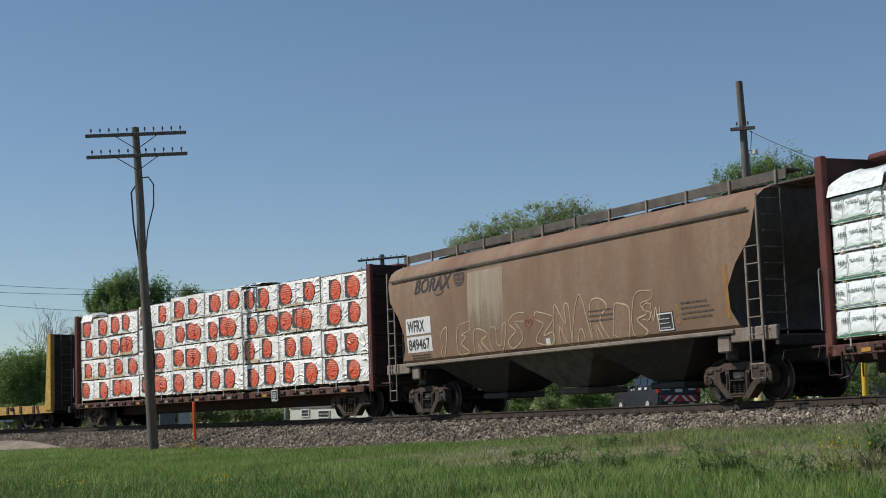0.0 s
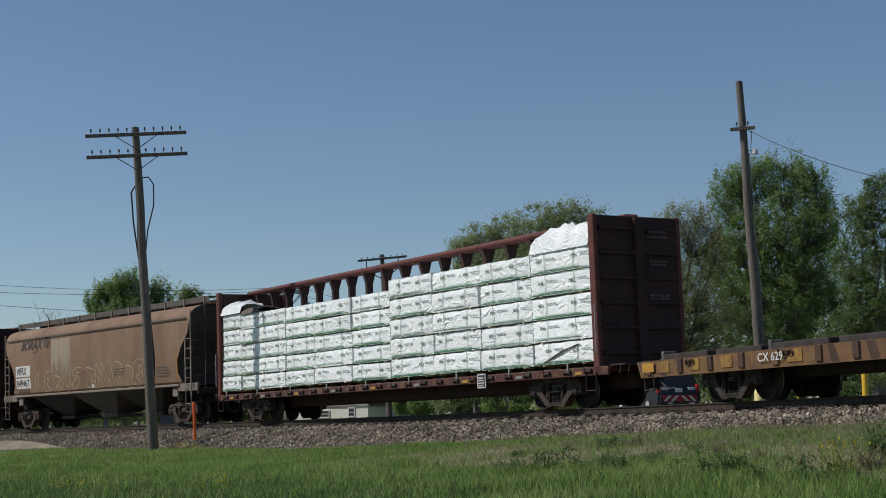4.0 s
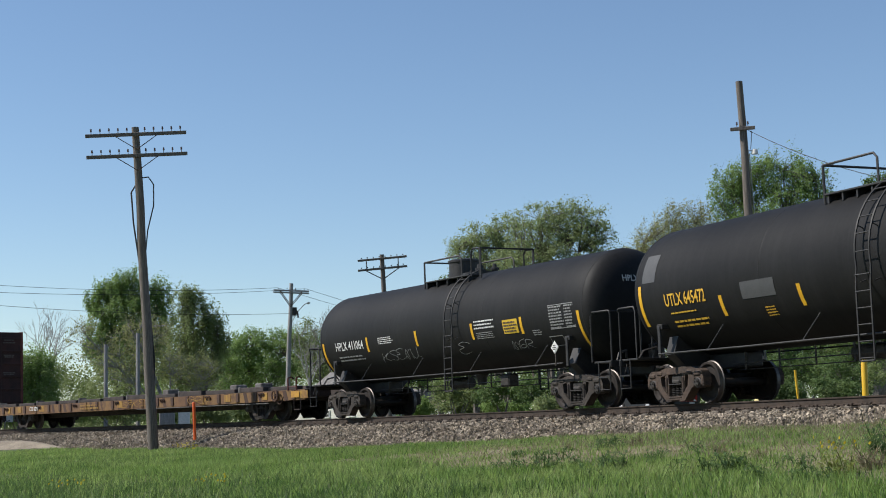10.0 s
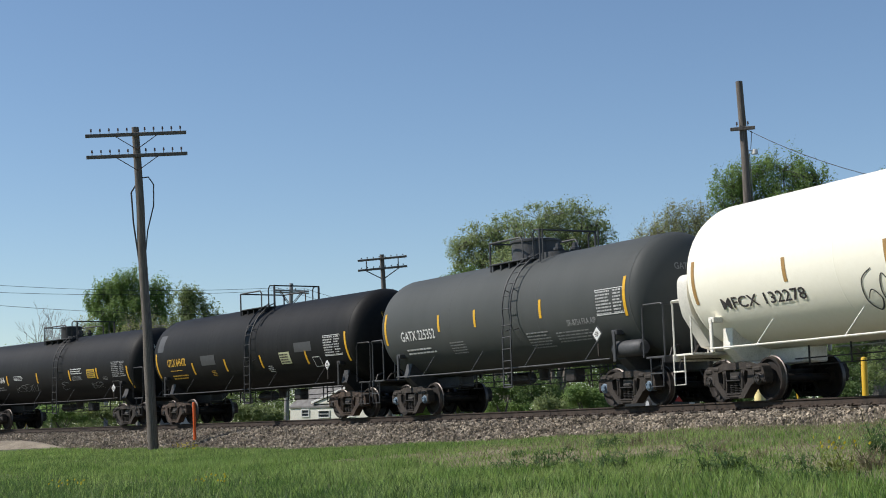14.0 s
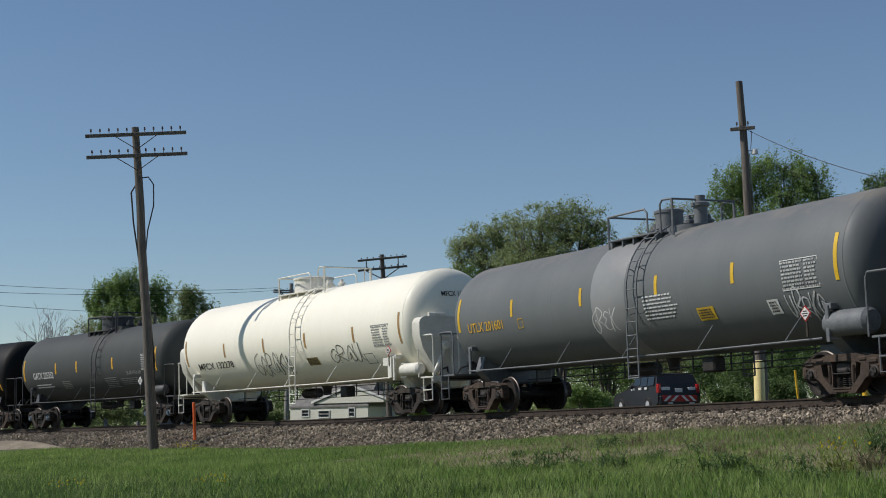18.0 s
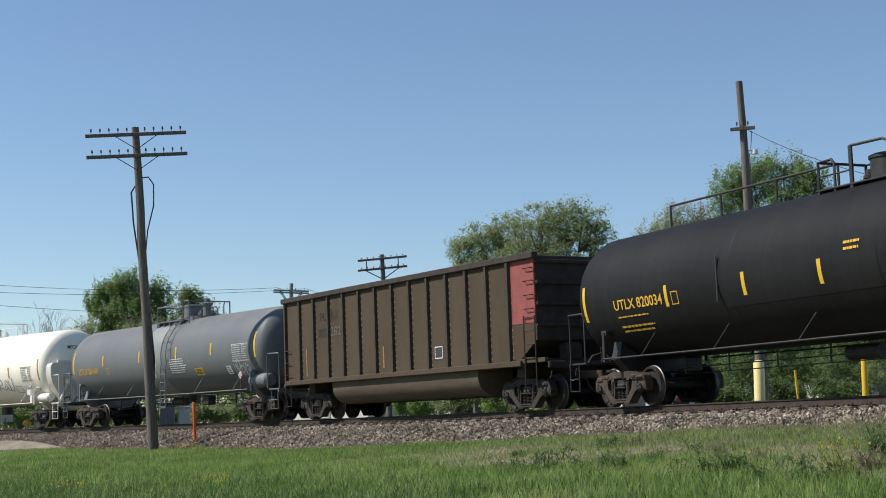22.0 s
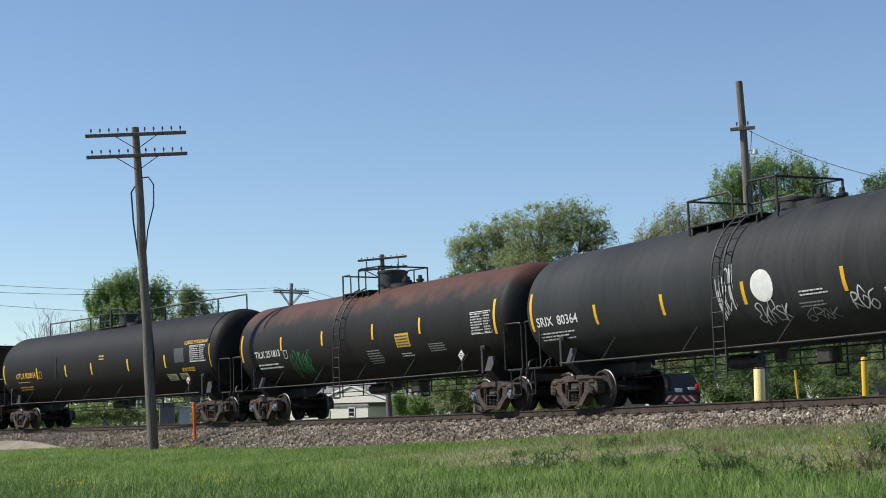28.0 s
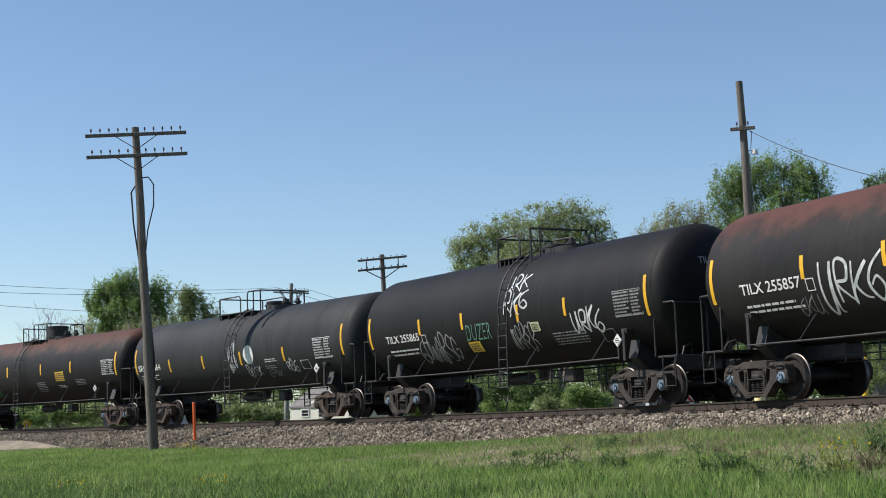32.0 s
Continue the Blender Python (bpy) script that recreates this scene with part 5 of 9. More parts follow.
    part("spray_tag", sk.scrawl(82, -0.3, 4.6, 1.56, 2.52, (TAG_Z, TAG_N, TAG_A, TAG_R, TAG_O, TAG_E), 0.036), pale, car)
    part("spray_tag", sk.scrawl(83, -0.68, -0.36, 2.02, 2.30, (((0.5, 0), (0, 0.7), (0.25, 1), (0.5, 0.75), (0.75, 1), (1, 0.7), (0.5, 0)),), 0.03), GRAF_HEART, car)
    part("spray_tag", sk.scrawl(84, 4.3, 5.0, 1.9, 2.3, 2, 0.03), pale, car)
    part("drip", sk.scrawl(85, -5.2, 3.6, 1.42, 1.60, tuple(((0.4, 1), (0.45, 0.5), (0.42, 0)) for _ in range(14)), 0.022), pale, car)
    q = part("data_stencil", sk.patch(4.88, 5.46, 1.62, 2.06, 0.006, 1), LETTER_DARK, car)
    part("stencil_frame", Skin(u=lambda z: bulge(z) + 0.006).outline(4.90, 5.44, 1.64, 2.04, 0.03), LETTER_W, q)
    part("stencil_frame", Skin(u=lambda z: bulge(z) + 0.006).bars(4.96, 5.38, 1.70, 2.0, 3, 4, 0.2), LETTER_W, q)
    part("small_label", sk.patch(0.18, 0.38, 1.62, 1.78, 0.006, 1), LETTER_W, car)
    part("yellow_stripe", sk.patch(5.56, 5.66, 1.75, 2.2, 0.006, 1), GON_STRIPE, car)
    part("rust_stain", sk.patch(7.28, 7.42, 1.75, 2.9, 0.005, 4), surface("orange_rust_stain", (0.34, 0.17, 0.04), (0.22, 0.12, 0.05), 3, 0.85, streak=(4, 4, 0.6)), car)
    part("small_print", sk.bars(5.75, 6.9, 1.85, 2.3, 4, 9, 0.35), HOPPER_DARK, car)
    part("small_print", sk.bars(2.2, 3.3, 2.05, 2.4, 3, 19, 0.3), HOPPER_DARK, car)


# centre-beam flat cars
FLAT_ORANGE = surface("faded_orange_reflector", (0.50, 0.27, 0.035), (0.34, 0.17, 0.04), 6, 0.7)
BULK_YELLOW = surface("faded_yellow_bulkhead_paint", (0.55, 0.36, 0.07), (0.42, 0.25, 0.06), 2, 0.75, 0, 0.1, 9, c=(0.22, 0.12, 0.05))
MAROON = surface("maroon_steel", (0.085, 0.022, 0.018), (0.13, 0.035, 0.027), 2, 0.7, 0, 0.15, 20)
# Grime, plus the end bulkheads' shade put into the colour.
MAROON_DARK = surface("grimy_shaded_maroon_steel", (0.030, 0.015, 0.013), (0.058, 0.023, 0.020), 2, 0.8, 0, 0.15, 20)
BULK_PRINT = surface("dark_bulkhead_stencil", (0.13, 0.11, 0.10), (0.08, 0.065, 0.06), 8, 0.8)
SILL_GRIME = surface("grimy_maroon_sill", (0.035, 0.018, 0.015), (0.105, 0.032, 0.025), 2.2, 0.85, 0, 0.2, 6, c=(0.17, 0.10, 0.06), streak=(1, 1, 0.4), amount=0.8)


def crumpled(m, depth=0.11):
    """Adds the folds of a slack plastic wrap to a material."""
    t = m.node_tree
    bs = t.nodes["Principled BSDF"]
    tc = t.nodes.new("ShaderNodeTexCoord")
    rnd = t.nodes.new("ShaderNodeObjectInfo")
    mp = t.nodes.new("ShaderNodeVectorMath")
    mp.operation = "MULTIPLY_ADD"
    mp.inputs[1].default_value = (1.0, 1.0, 1.6)
    t.links.new(tc.outputs["Object"], mp.inputs[0])
    t.links.new(rnd.outputs["Location"], mp.inputs[2])
    n = node(t, "ShaderNodeTexNoise", Scale=2.2, Detail=3.0, Roughness=0.55, Distortion=1.6)
    n.noise_type = "RIDGED_MULTIFRACTAL"
    t.links.new(mp.outputs[0], n.inputs["Vector"])
    bp = t.nodes.new("ShaderNodeBump")
    bp.inputs["Strength"].default_value = 1.0
    bp.inputs["Distance"].default_value = depth
    t.links.new(n.outputs[0], bp.inputs["Height"])
    t.links.new(bp.outputs[0], bs.inputs["Normal"])
    return m


WRAP_WHITE = crumpled(surface("white_lumber_wrap", (0.88, 0.90, 0.89), (0.80, 0.83, 0.82), 3, 0.35, 0, 0, 4.0, c=(0.76, 0.79, 0.78), per_object=0.05), 0.05)
WRAP_WARM = crumpled(surface("white_paper_wrap", (0.90, 0.88, 0.84), (0.80, 0.77, 0.72), 3, 0.4, 0, 0, 5.0, c=(0.70, 0.66, 0.60), per_object=0.10), 0.10)
WRAP_GREEN = surface("green_wrap_band", (0.025, 0.19, 0.06), (0.03, 0.14, 0.055), 5, 0.6)
WRAP_MINT = surface("pale_green_print", (0.52, 0.66, 0.55), (0.62, 0.72, 0.63), 5, 0.5)
LUMBER = surface("sawn_lumber", (0.58, 0.47, 0.30), (0.46, 0.36, 0.22), 6, 0.8, 0, 0.3, 40, streak=(0.4, 6, 6))
DISC_RED = crumpled(surface("red_disc_print", (0.66, 0.085, 0.028), (0.46, 0.045, 0.02), 4, 0.32, 0, 0, 7, c=(0.76, 0.20, 0.10), streak=(1, 1, 5)), 0.07)
DISC_PALE = surface("pale_red_print", (0.80, 0.42, 0.32), (0.74, 0.30, 0.20), 6, 0.45)
# Grey-brown lump for the dark open end of the white wrap.
WRAP_END = surface("grey_brown_wrap_end", (0.14, 0.115, 0.095), (0.085, 0.07, 0.06), 3, 0.8, 0, 0.3, 12)
PRINT_BLACK = surface("black_print", (0.05, 0.04, 0.04), (0.08, 0.07, 0.07), 4, 0.6)
PRINT_DARK = surface("dark_green_print", (0.10, 0.15, 0.11), (0.17, 0.22, 0.18), 9, 0.6)
PRINT_GREY = surface("grey_print", (0.25, 0.30, 0.27), (0.35, 0.38, 0.36), 4, 0.6)


def bundle_mesh(name, length, depth, height, material, seed):
    """A wrapped bundle of lumber: pillowy box with slack folds."""
    rnd = random.Random(seed)
    g = Geo()
    nx, nz = 16, 8
    hx, hy, hz = length / 2, depth / 2, height / 2
    for side in (-1, 1):
        vs = []
        for i in range(nx + 1):
            for j in range(nz + 1):
                x, z = -1 + 2 * i / nx, -1 + 2 * j / nz
                edge = max(abs(x) ** 8, abs(z) ** 6)
                d = hy - 0.03 * edge - 0.02 * rnd.random() - 0.02 * abs(noise.noise((x * 5, z * 2, seed)))
                sag = 0.022 * noise.noise((x * 3.3, seed, side)) * (1 if j in (0, nz) else 0)
                vs.append((x * hx * (1 - 0.004 * abs(z) ** 4), side * d, z * hz + sag))
        g.add(vs, [(i * (nz + 1) + j, (i + 1) * (nz + 1) + j, (i + 1) * (nz + 1) + j + 1, i * (nz + 1) + j + 1) for i in range(nx) for j in range(nz)])
    c = hy - 0.03
    g.add([(-hx, -c, hz), (hx, -c, hz), (hx, c, hz), (-hx, c, hz), (-hx, -c, -hz), (hx, -c, -hz), (hx, c, -hz), (-hx, c, -hz)], [(0, 1, 2, 3), (7, 6, 5, 4), (0, 3, 7, 4), (1, 5, 6, 2)])
    return g.mesh(name, material, 0.7)


DUNNAGE = Geo().box((0, 0, 0), (0.09, 1.05, 0.04), 0.004).mesh("dunnage", LUMBER, 0.5)


def centerbeam(label, s0, s1, half, right, columns, tiers, style, slack):
    """half: from the middle to the front bulkhead, right: to the rear one."""
    car, h = new_car("centerbeam_car", label, s0, s1, "rust")
    deck = 0.98
    g = Geo()
    g.box((0, 0, deck - 0.05), (2 * half - 0.3, 2.64, 0.10), 0.02)
    part("deck", g, MAROON, car)
    g = Geo()
    g.box((0, 0, deck - 0.32), (2 * half - 0.4, 0.75, 0.44), 0.05)
    part("centre_sill", g, MAROON_DARK, car)
    for ys in (-1, 1):
        g = Geo()
        g.box((0, ys * 1.36, deck - 0.09), (2 * half - 0.1, 0.08, 0.22), 0.015)
        part("side_sill", g, SILL_GRIME, car)
    for ys in (-1, 1):
        n = 26
        for k in range(n):
            x = -half + 0.8 + (2 * half - 1.6) * k / (n - 1)
            w = Geo()
            w.rod((x - 0.11, ys * 1.42, deck - 0.08), (x + 0.11, ys * 1.42, deck - 0.08), 0.038, 8)
            w.box((x - 0.12, ys * 1.42, deck - 0.09), (0.025, 0.09, 0.13), 0.01)
            w.box((x + 0.12, ys * 1.42, deck - 0.09), (0.025, 0.09, 0.13), 0.01)
            winch = part("winch", w, MAROON_DARK if k % 2 else STEEL_DARK, car)
            if k % 3 == 0:
                st = Geo()
                st.box((x, ys * 1.412, deck + 0.05), (0.05, 0.012, 0.16), 0.003)
                part("strap_end", st, PRINT_GREY, winch)
            if k % 3 == 1:
                c = Geo()
                c.box((x - 0.42, ys * 1.405, deck - 0.12), (0.28, 0.02, 0.08), 0.004)
                part("reflective_stripe", c, FLAT_ORANGE if k % 2 else LETTER_GREY, car)
        st = Geo()
        st.box((half - 5.5, ys * 1.43, deck - 0.14), (0.45, 0.03, 0.42), 0.008)
        pn = part("data_plate", st, LETTER_DARK, car)
        sk2 = Skin(u=-1.446)
        if ys < 0:
            part("plate_lines", sk2.outline(half - 5.7, half - 5.3, deck - 0.33, deck + 0.05, 0.03), LETTER_W, pn)
            part("plate_print", sk2.bars(half - 5.65, half - 5.36, deck - 0.28, deck, 4, 3), LETTER_W, pn)
    # bulkheads
    for sg in (-1, 1):
        end = right if sg > 0 else half
        b = Geo()
        b.box((sg * (end - 0.06), 0, (deck + 4.74) / 2), (0.10, 2.66, 4.74 - deck), 0.01)
        bulk = part("bulkhead", b, MAROON_DARK, car)
        for y in (-1.33, 1.33):
            p = Geo()
            p.box((sg * (end - 0.10), y, (deck + 4.76) / 2 - 0.1), (0.24, 0.14, 4.76 - deck + 0.2), 0.02)
            part("corner_post", p, MAROON, bulk)
        for k in range(6):
            q = Geo()
            q.box((sg * (end + 0.02), 0, deck + 0.35 + 0.62 * k), (0.10, 2.5, 0.10), 0.02)
            part("rib", q, MAROON_DARK, bulk)
        q = Geo()
        q.box((sg * (end + 0.04), 0, (deck + 4.7) / 2), (0.14, 0.30, 4.7 - deck), 0.02)
        part("centre_rib", q, MAROON_DARK, bulk)
        pr = Geo()
        for k, (z, w) in enumerate(((4.35, 0.55), (4.22, 0.7), (3.6, 0.6), (3.52, 0.5), (2.75, 0.7), (2.67, 0.6))):
            for j in range(4):
                pr.box((sg * (end + 0.115), 0.55 + w * (j - 1.5) / 4, z), (0.004, w / 5, 0.055))
        tagged(part("stencil_print", pr, BULK_PRINT, bulk), kind="stuff")
        for k in range(9):
            hl = Geo()
            hl.rod((sg * (end + 0.06), -1.36, 1.4 + 0.36 * k), (sg * (end + 0.06), -0.95, 1.4 + 0.36 * k), 0.012, 5)
            part("grab_iron", hl, MAROON, bulk)
        r = Geo()
        for y in (-1.36,):
            r.tube([(sg * (end - 0.0), y - 0.06, 1.3), (sg * end, y - 0.10, 1.32), (sg * end, y - 0.10, 2.5), (sg * end, y - 0.06, 2.52)], 0.018, 5)
        part("handhold", r, LETTER_GREY, bulk)
        su = Geo()
        su.box((sg * (end + 0.3), 0, 0.86), (0.9, 0.5, 0.34), 0.03)
        su.box((sg * (end + 0.45), 0, 1.02), (0.6, 2.4, 0.05), 0.01)
        su.tube([(sg * (end - 0.5), -1.42, 0.86), (sg * (end - 0.5), -1.42, 0.42), (sg * (end - 0.1), -1.42, 0.42), (sg * (end - 0.1), -1.42, 0.86)], 0.022, 5)
        part("end_sill", su, MAROON_DARK, car)
    # centre truss
    t = Geo()
    t.box(((right - half) / 2, 0, 4.74), (half + right - 0.3, 0.50, 0.17), 0.06)
    part("top_chord", t, MAROON, car)
    n = 19
    for k in range(n):
        x = -half + 0.9 + (half + right - 1.8) * k / (n - 1)
        q = Geo()
        q.prism([(-0.22, 4.66), (0.22, 4.66), (0.11, 4.3), (0.10, 3.0), (0.10, deck), (-0.10, deck), (-0.10, 3.0), (-0.11, 4.3)], x - 0.065, x + 0.065)
        part("post", q, MAROON_DARK, car)
    # bundles on both sides
    cache = {}
    for ys in (-1, 1):
        for c in range(len(columns) - 1):
            x0, x1 = columns[c], columns[c + 1]
            hgt, count = tiers[c]
            for k in range(count):
                key = (round(x1 - x0, 2), hgt)
                if key not in cache:
                    cache[key] = bundle_mesh("wrapped_lumber", x1 - x0 - 0.03, 1.08, hgt - 0.045, WRAP_WHITE if style == "green" else WRAP_WARM, len(cache) + 5)
                rnd = random.Random(c * 31 + k * 7 + (0 if ys < 0 else 500) + (100 if style == "red" else 0))
                z = deck + 0.13 + hgt * k + hgt / 2
                y = ys * (0.79 + rnd.uniform(-0.04, 0.03))
                b = part("wrapped_lumber", cache[key], None, car, m=pose((x0 + x1) / 2 + rnd.uniform(-0.02, 0.02), y, z, rnd.uniform(-1.2, 1.2), rnd.uniform(-0.3, 0.3), rnd.uniform(-0.6, 0.6)))
                if ys > 0:
                    continue
                for x in (-0.8, 0.8):
                    part("dunnage", DUNNAGE, None, b, m=pose(x * (x1 - x0) / 2.4, 0, -hgt / 2))
                w, v = (x1 - x0) / 2, hgt / 2
                f = Skin(u=-0.545)
                if style == "green":
                    if rnd.random() < 0.7:
                        part("green_band", f.patch(-w + 0.03, w - 0.03, -v + 0.025, -v + rnd.uniform(0.04, 0.06), 0.004, 1), WRAP_GREEN, b)
                    part("pale_band", f.patch(-w + 0.05, w * rnd.uniform(0.3, 0.9), -v + 0.10, -v + 0.13, 0.003, 1), WRAP_MINT, b)
                    pg = Geo()
                    for e in range(2):
                        px = -w + (0.42 + 1.05 * e) * w + rnd.uniform(-0.15, 0.15)
                        zc = 0.06 + rnd.uniform(-0.03, 0.03)
                        em = Geo()
                        for i in range(4):
                            em.add([f.at(px + 0.052 * (i - 2) + dx, zc + dz, 0.008) for dx, dz in ((0, -0.045), (0.024, -0.045), (0.044, 0.05), (0.02, 0.05))], [(0, 1, 2, 3)])
                        em.add([f.at(px + dx, zc + dz, 0.008) for dx, dz in ((-0.12, -0.008), (0.11, 0.0), (0.11, 0.016), (-0.12, 0.008))], [(0, 1, 2, 3)])
                        part("emblem", em, PRINT_DARK, b)
                        f.bars(px + 0.25, px + 0.75, zc + 0.01, zc + 0.07, 1, rnd.random(), 0.6, pg, 5)
                    tagged(part("print_line", pg, PRINT_GREY, b), kind="stuff")
                    for x in (-w * 0.45, w * 0.5):
                        part("strap", f.patch(x - 0.012, x + 0.012, -v + 0.02, v - 0.02, 0.006, 1), PRINT_GREY, b)
                    if c == len(columns) - 2 and k == 0:
                        for i in range(3):
                            tail = Geo().add([f.at(-0.62 * w + q * w * 1.15 + 0.05 * i, -0.8 * v + q * v * 1.35 + dz, 0.012) for q, dz in ((0, 0), (0.5, 0.05), (1, 0), (1, 0.028), (0.5, 0.078), (0, 0.028))], [(0, 1, 4, 5), (1, 2, 3, 4)])
                            part("strap_tail", tail, PRINT_BLACK, b)
                else:
                    if rnd.random() < 0.45:
                        x = rnd.uniform(-0.9, 0.0) * w
                        part("bare_lumber", f.patch(x, x + w * rnd.uniform(0.5, 1.0), -v + 0.02, -v + rnd.uniform(0.08, 0.16), 0.004, 1), LUMBER, b)
                    for x in (-w * 0.96, -w * 0.05 + rnd.uniform(-0.1, 0.1)):
                        part("strap", f.patch(x - 0.012, x + 0.012, -v + 0.01, v - 0.01, 0.014, 1), PRINT_BLACK, b)
                    spots = [-0.45 + rnd.uniform(-0.16, 0.16), 0.48 + rnd.uniform(-0.18, 0.18)]
                    if rnd.random() < 0.25:
                        spots.append(spots[1] - 0.30)
                    for e in spots:
                        px = w * e
                        rx, rh = 0.36 * rnd.uniform(0.78, 1.04), 0.34 * rnd.uniform(0.86, 1.02)
                        zc = -0.01 + rnd.uniform(-0.05, 0.04)
                        part("print_square", f.patch(px - rx * 1.38, px + rx * 0.1, zc - rh * 0.95, zc + rh * 1.04, 0.004, 1), PRINT_BLACK, b)
                        disc = part("print_disc", f.disc(px, zc, rx, rh, 22, 0.008), DISC_RED, b)
                        pl = Geo()
                        for i in range(4):
                            dz = rh * (0.12 + 0.2 * i)
                            hw = rx * math.sqrt(max(0.0, 1 - (dz / rh) ** 2)) * rnd.uniform(0.6, 0.95)
                            pl.add([f.at(px - hw, zc + dz, 0.011), f.at(px + hw, zc + dz, 0.011), f.at(px + hw, zc + dz + 0.012 + 0.006 * i, 0.011), f.at(px - hw, zc + dz + 0.012 + 0.006 * i, 0.011)], [(0, 1, 2, 3)])
                        tagged(part("pale_lines", pl, DISC_PALE, b), kind="stuff")
    if slack:
        for x, w, z, hh, cover in slack:
            q = Geo()
            vs = []
            for i in range(13):
                for j in range(7):
                    k, a = -1 + 2 * i / 12, math.pi * j / 6
                    bump = 0.35 * noise.noise((x + k * 3.1, j * 1.1, 4)) + 0.22 * noise.noise((x + k * 9, j * 2.1, 8)) - 0.12 * abs(math.sin(k * 7))
                    vs.append((x + k * w / 2, -0.80 - 0.56 * math.cos(a) * (1 + 0.1 * bump), z + (hh + bump * hh) * math.sin(a) ** 0.5 * (1 - 0.3 * abs(k) ** 6)))
            q.add(vs, [(i * 7 + j, (i + 1) * 7 + j, (i + 1) * 7 + j + 1, i * 7 + j + 1) for i in range(12) for j in range(6)])
            part("loose_wrap", q, cover, car)
    couplers(car, half + 0.95)
    return car


def lumber_cars():
    centerbeam("maroon centre-beam car loaded with lumber wraps printed with red discs", -73.2, -53.3, 11.3, 11.75,
               (-10.9, -8.0, -5.2, -2.25, 0.5, 3.35, 5.9, 8.65, 11.42),
               [(0.865, 4), (0.87, 4), (0.90, 4), (0.93, 4), (0.925, 4), (0.895, 4), (0.895, 4), (0.88, 4)], "red", ((-10.2, 1.1, 4.45, 0.40, WRAP_WARM), (4.0, 1.6, 4.75, 0.10, WRAP_WARM)))
    centerbeam("maroon centre-beam flat car loaded with white wrapped lumber", -28.58, -10.78, 11.55, 11.15,
               (-11.3, -9.7, -8.2, -6.1, -4.0, -1.45, 0.92, 3.4, 5.85, 8.3, 10.85),
               [(0.56, 5), (0.545, 5), (0.545, 5), (0.54, 5), (0.535, 5), (0.535, 5), (0.595, 5), (0.59, 5), (0.59, 5), (0.59, 5)], "green", ((9.6, 2.5, 4.02, 0.70, WRAP_WHITE), (-10.45, 1.7, 3.9, 0.48, WRAP_WHITE), (-8.9, 1.4, 3.82, 0.26, WRAP_END)))


# coal gondola
GON_BROWN = shell_paint("brown_gondola_paint", (0.058, 0.043, 0.028), (0.098, 0.072, 0.047), 0.85, streaks=0.7, c=(0.068, 0.049, 0.033))
# Darker brown than the sides, used for ends, chord, ladders and underframe.
GON_DARK = surface("dark_brown_steel", (0.030, 0.022, 0.018), (0.055, 0.04, 0.032), 3, 0.85, 0, 0.2, 20)
GON_RED = surface("dusty_red_end_panel", (0.30, 0.075, 0.065), (0.24, 0.06, 0.052), 3, 0.75, 0, 0.1, 20)
GON_TUB = surface("tan_tub_steel", (0.115, 0.085, 0.057), (0.08, 0.058, 0.04), 1.5, 0.8, 0, 0.15, 15, streak=(0.4, 1, 3))


# Darker than the side sheet: the ribs' shaded faces are put into the colour.
GON_RIB = surface("shaded_brown_rib_paint", (0.040, 0.028, 0.020), (0.060, 0.043, 0.030), 3, 0.85, 0, 0.2, 20)


GON_LETTER = surface("faded_grey_lettering", (0.13, 0.12, 0.10), (0.10, 0.085, 0.07), 6, 0.8)


